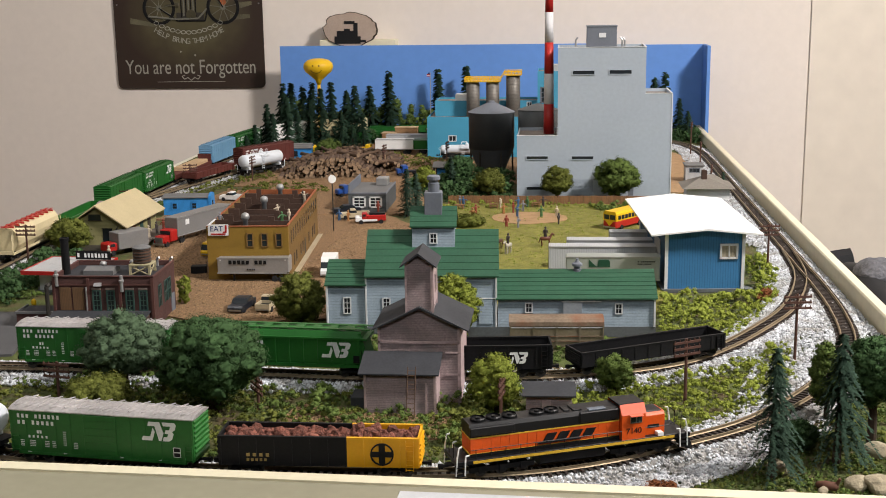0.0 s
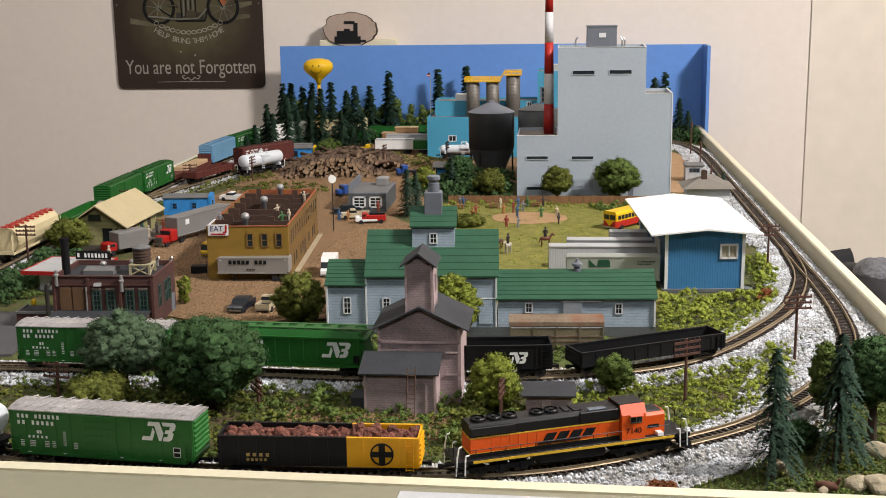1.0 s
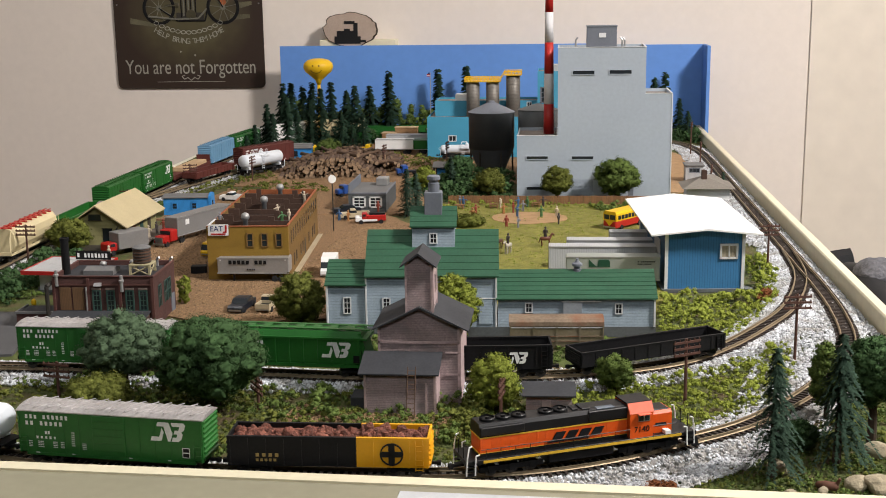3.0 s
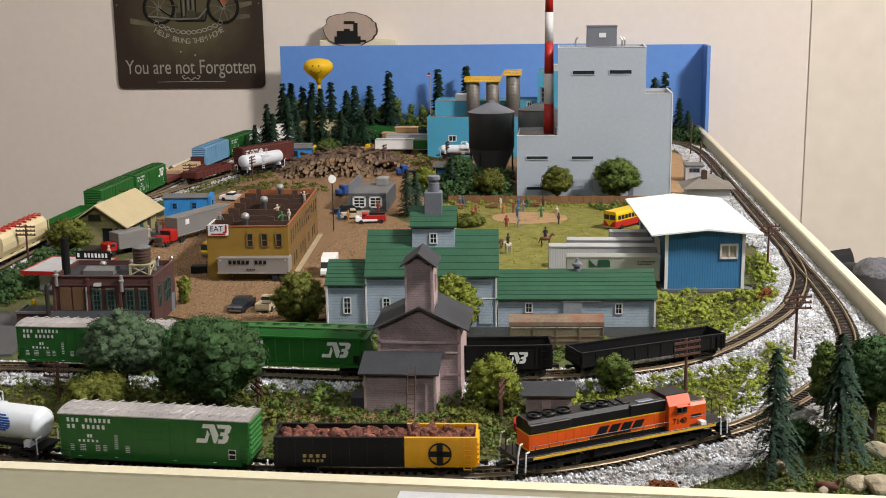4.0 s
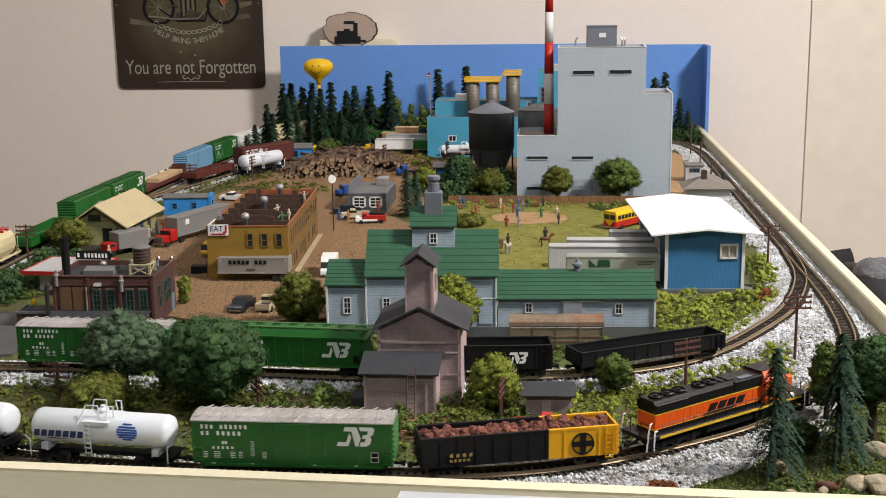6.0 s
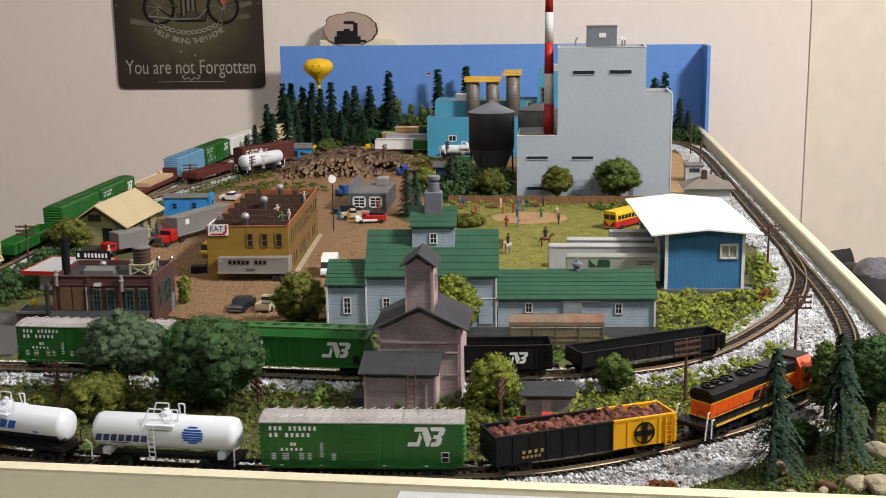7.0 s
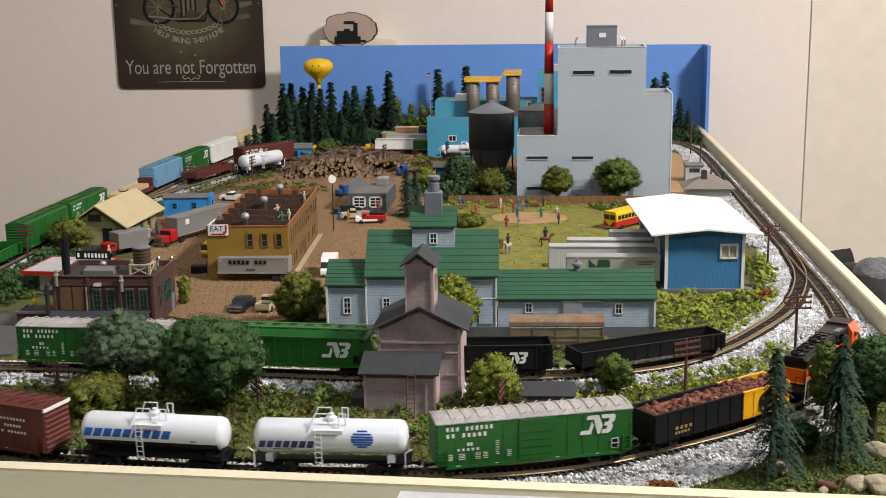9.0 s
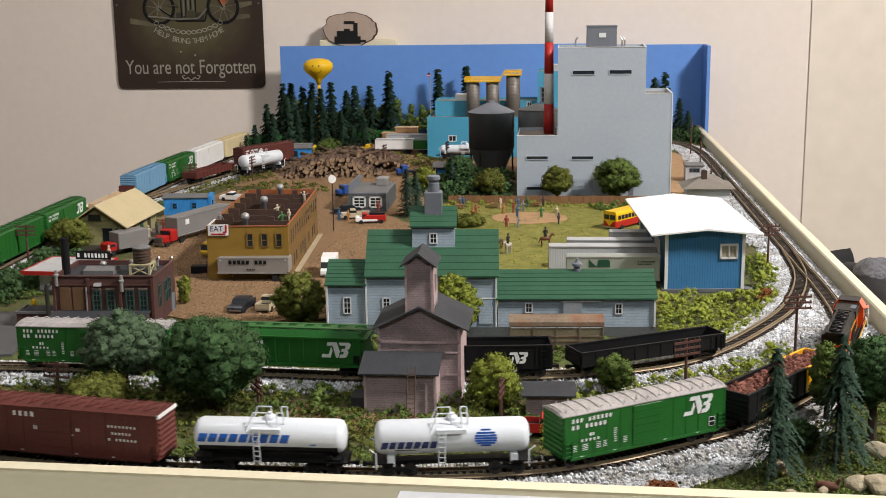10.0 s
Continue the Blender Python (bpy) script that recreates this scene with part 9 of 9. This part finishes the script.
    for q in range(7):
        part("printed_fin", box(-0.012 + q * 0.0042, -0.0098 + q * 0.0042, y - 0.0003, y + 0.0003, 0.036 + 0.002 * (q % 2), 0.072), chrome if q % 2 else BLACK, s)
    part("printed_crankcase", Build().lathe([(0.009, -0.0004), (0.009, 0.0006)], 20, pose(0.006, y - 0.0002, 0.040, 90)), olive, s)
    part("printed_pipe", Build().path([(-0.070, y, 0.038), (-0.020, y, 0.033), (0.018, y, 0.034), (0.034, y, 0.050)], 0.0018, 5), chrome, s)
    part("printed_frame", Build().path([(-0.050, y, 0.052), (-0.018, y, 0.030), (0.030, y, 0.030), (0.044, y, 0.085), (0.062, y, 0.052)], 0.0013, 5), BLACK, s)
    part("printed_saddlebag", Build().lathe([(0.001, -0.020), (0.008, -0.014), (0.009, 0.010), (0.001, 0.020)], 12, pose(-0.026, y + 0.008, 0.056, 0, 90)), olive, s)
    for x0, x1, z0, tip in ((0.074, 0.108, 0.030, 0.004), (-0.102, -0.056, 0.026, -0.006), (0.090, 0.112, 0.050, 0.006)):
        part("printed_stripe", Build().prism([(x0, z0), (x1, z0 + tip), (x1, z0 + tip + 0.006), (x0, z0 + 0.010)], y, y + 0.0004, "y"), dim, s)
    part("printed_flame", Build().prism([(0.060, 0.050), (0.068, 0.058), (0.064, 0.085), (0.056, 0.070)], y - 0.0003, y, "y"), RUST_COPING, s)
    part("printed_feather", Build().lathe([(0.0008, -0.007), (0.0034, 0), (0.0008, 0.007)], 8, pose(-0.016, y + 0.003, -0.022)).lathe([(0.0008, -0.007), (0.0034, 0), (0.0008, 0.007)], 8, pose(0.009, y + 0.003, -0.028)), pale, s)
    orn = Build()
    for e in (-1, 1):
        orn.path([(0, y, -0.071), (e * 0.006, y, -0.066), (e * 0.012, y, -0.069), (e * 0.016, y, -0.064), (e * 0.011, y, -0.062)], 0.0007, 4)
        orn.path([(0, y, -0.073), (e * 0.06, y, -0.0735)], 0.0004, 4)
    part("ornament", orn, pale, s)
    for x in (-w + 0.006, w - 0.006):
        part("screw", Build().lathe([(0.0014, -0.0002), (0.0014, 0.0006)], 10, pose(x, -0.0032, z0 + 0.008, 90)), SHINY, s)


wall_sign()


def wood_slice():
    shelf = thing("wall_ledge", pose(0, 0, 0), "narrow pale wooden ledge on the wall", "shelf")
    part("board", box(-0.40, -0.272, 2.012, 2.05, 0.118, 0.1545, 0.001), CREAM, shelf)
    s = thing("wood_slice", pose(-0.3478, 2.010, 0.1545, -6, 0, 0), "round bark-edged wood slice with a burnt steam engine picture", "ornament")
    pts = []
    for k in range(48):
        a = 6.283 * k / 48
        q = 1 + 0.15 * noise.noise((math.cos(a) * 2.2, math.sin(a) * 2.2, 7)) + 0.06 * noise.noise((math.cos(a) * 6, math.sin(a) * 9, 3))
        pts.append((0.0445 * q * math.cos(a), 0.0170 + 0.0290 * q * math.sin(a)))
    part("bark", Build().prism(pts, 0.0, 0.010, "y"), BARK, s)
    part("face", Build().prism([(x * 0.968, 0.0170 + (z - 0.0170) * 0.96) for x, z in pts], -0.0006, 0.0004, "y"), paint("pale_cut_face", (0.40, 0.31, 0.25), 0.7, var=0.15, coarse=30), s)
    e = Build().box(-0.026, 0.018, -0.0014, -0.0006, -0.006, 0.006).box(-0.022, 0.008, -0.0014, -0.0006, 0.006, 0.015).box(0.006, 0.013, -0.0014, -0.0006, 0.006, 0.028).box(-0.010, 0.008, -0.0014, -0.0006, 0.026, 0.031).box(0.018, 0.027, -0.0014, -0.0006, -0.004, 0.000).box(-0.010, 0.000, -0.0014, -0.0006, 0.015, 0.0185)
    part("burnt_picture", e, BLACK, s, "burnt black engine silhouette")


wood_slice()


def room_things():
    tagged(part("wall_panel", box(0.4085, 3.2, 2.0465, 2.0497, -0.95, 1.45), PANEL), "pale wood-grain panel beside the wall", "panel", kind="structure")
    c = thing("desk_chair", pose(0.470, 1.28, -0.95), "black office chair with a grey jacket over its back", "chair")
    fab = paint("black_fabric", (0.012, 0.012, 0.014), 0.8, var=0.3)
    grey = paint("grey_knit_cloth", (0.13, 0.13, 0.145), 0.95, var=0.35, coarse=20, fine=250, bump=0.8, dist=0.004)
    t = bmesh.new()
    bmesh.ops.create_uvsphere(t, u_segments=28, v_segments=18, radius=1)
    part("backrest", Build().merge(t, pose(-0.115, 0, 0.730, 0, -12, 0) @ Matrix.Diagonal((0.05, 0.24, 0.16, 1))), fab, c, smooth=True)
    t = bmesh.new()
    bmesh.ops.create_uvsphere(t, u_segments=32, v_segments=22, radius=1)
    for v in t.verts:
        v.co *= 1 + 0.12 * noise.noise(v.co * 2.5)
    part("jacket", Build().merge(t, pose(-0.136, 0.0, 0.884, 0, -14, 0) @ Matrix.Diagonal((0.022, 0.030, 0.015, 1))), grey, c, smooth=True)
    t = bmesh.new()
    bmesh.ops.create_uvsphere(t, u_segments=24, v_segments=14, radius=1)
    part("seat", Build().merge(t, pose(0.14, 0, 0.46) @ Matrix.Diagonal((0.25, 0.25, 0.05, 1))), fab, c, smooth=True)
    for s in (-1, 1):
        arm = Build().path([(-0.10, s * 0.25, 0.84), (-0.22, s * 0.25, 0.82), (-0.24, s * 0.25, 0.74), (0.06, s * 0.25, 0.70), (0.10, s * 0.24, 0.46)], 0.018, 8)
        part("armrest", arm, fab, c)
    part("column", Build().lathe([(0.03, 0.06), (0.03, 0.44)], 14, pose(0.12, 0, 0)), STEEL, c)
    for k in range(5):
        a = 6.283 * k / 5
        part("base_arm", Build().rod((0.12, 0, 0.07), (0.12 + 0.3 * math.cos(a), 0.3 * math.sin(a), 0.05), 0.02, 8), fab, c)
        part("caster", Build().lathe([(0.025, -0.02), (0.025, 0.02)], 12, pose(0.12 + 0.3 * math.cos(a), 0.3 * math.sin(a), 0.025, 90)), TYRE, c)
    k = thing("plastic_card", pose(-0.0705, 0.5038, 0.0112, 0, 0, -math.degrees(math.atan(SKEW))), "pale blue-white plastic card lying on the front board", "card")
    part("sheet", box(0.0, 0.17, -0.040, 0.0, 0.0, 0.0006, 0.0002), paint("pale_blue_white_plastic", (0.52, 0.54, 0.57), 0.25, var=0.05), k)


room_things()


motions()
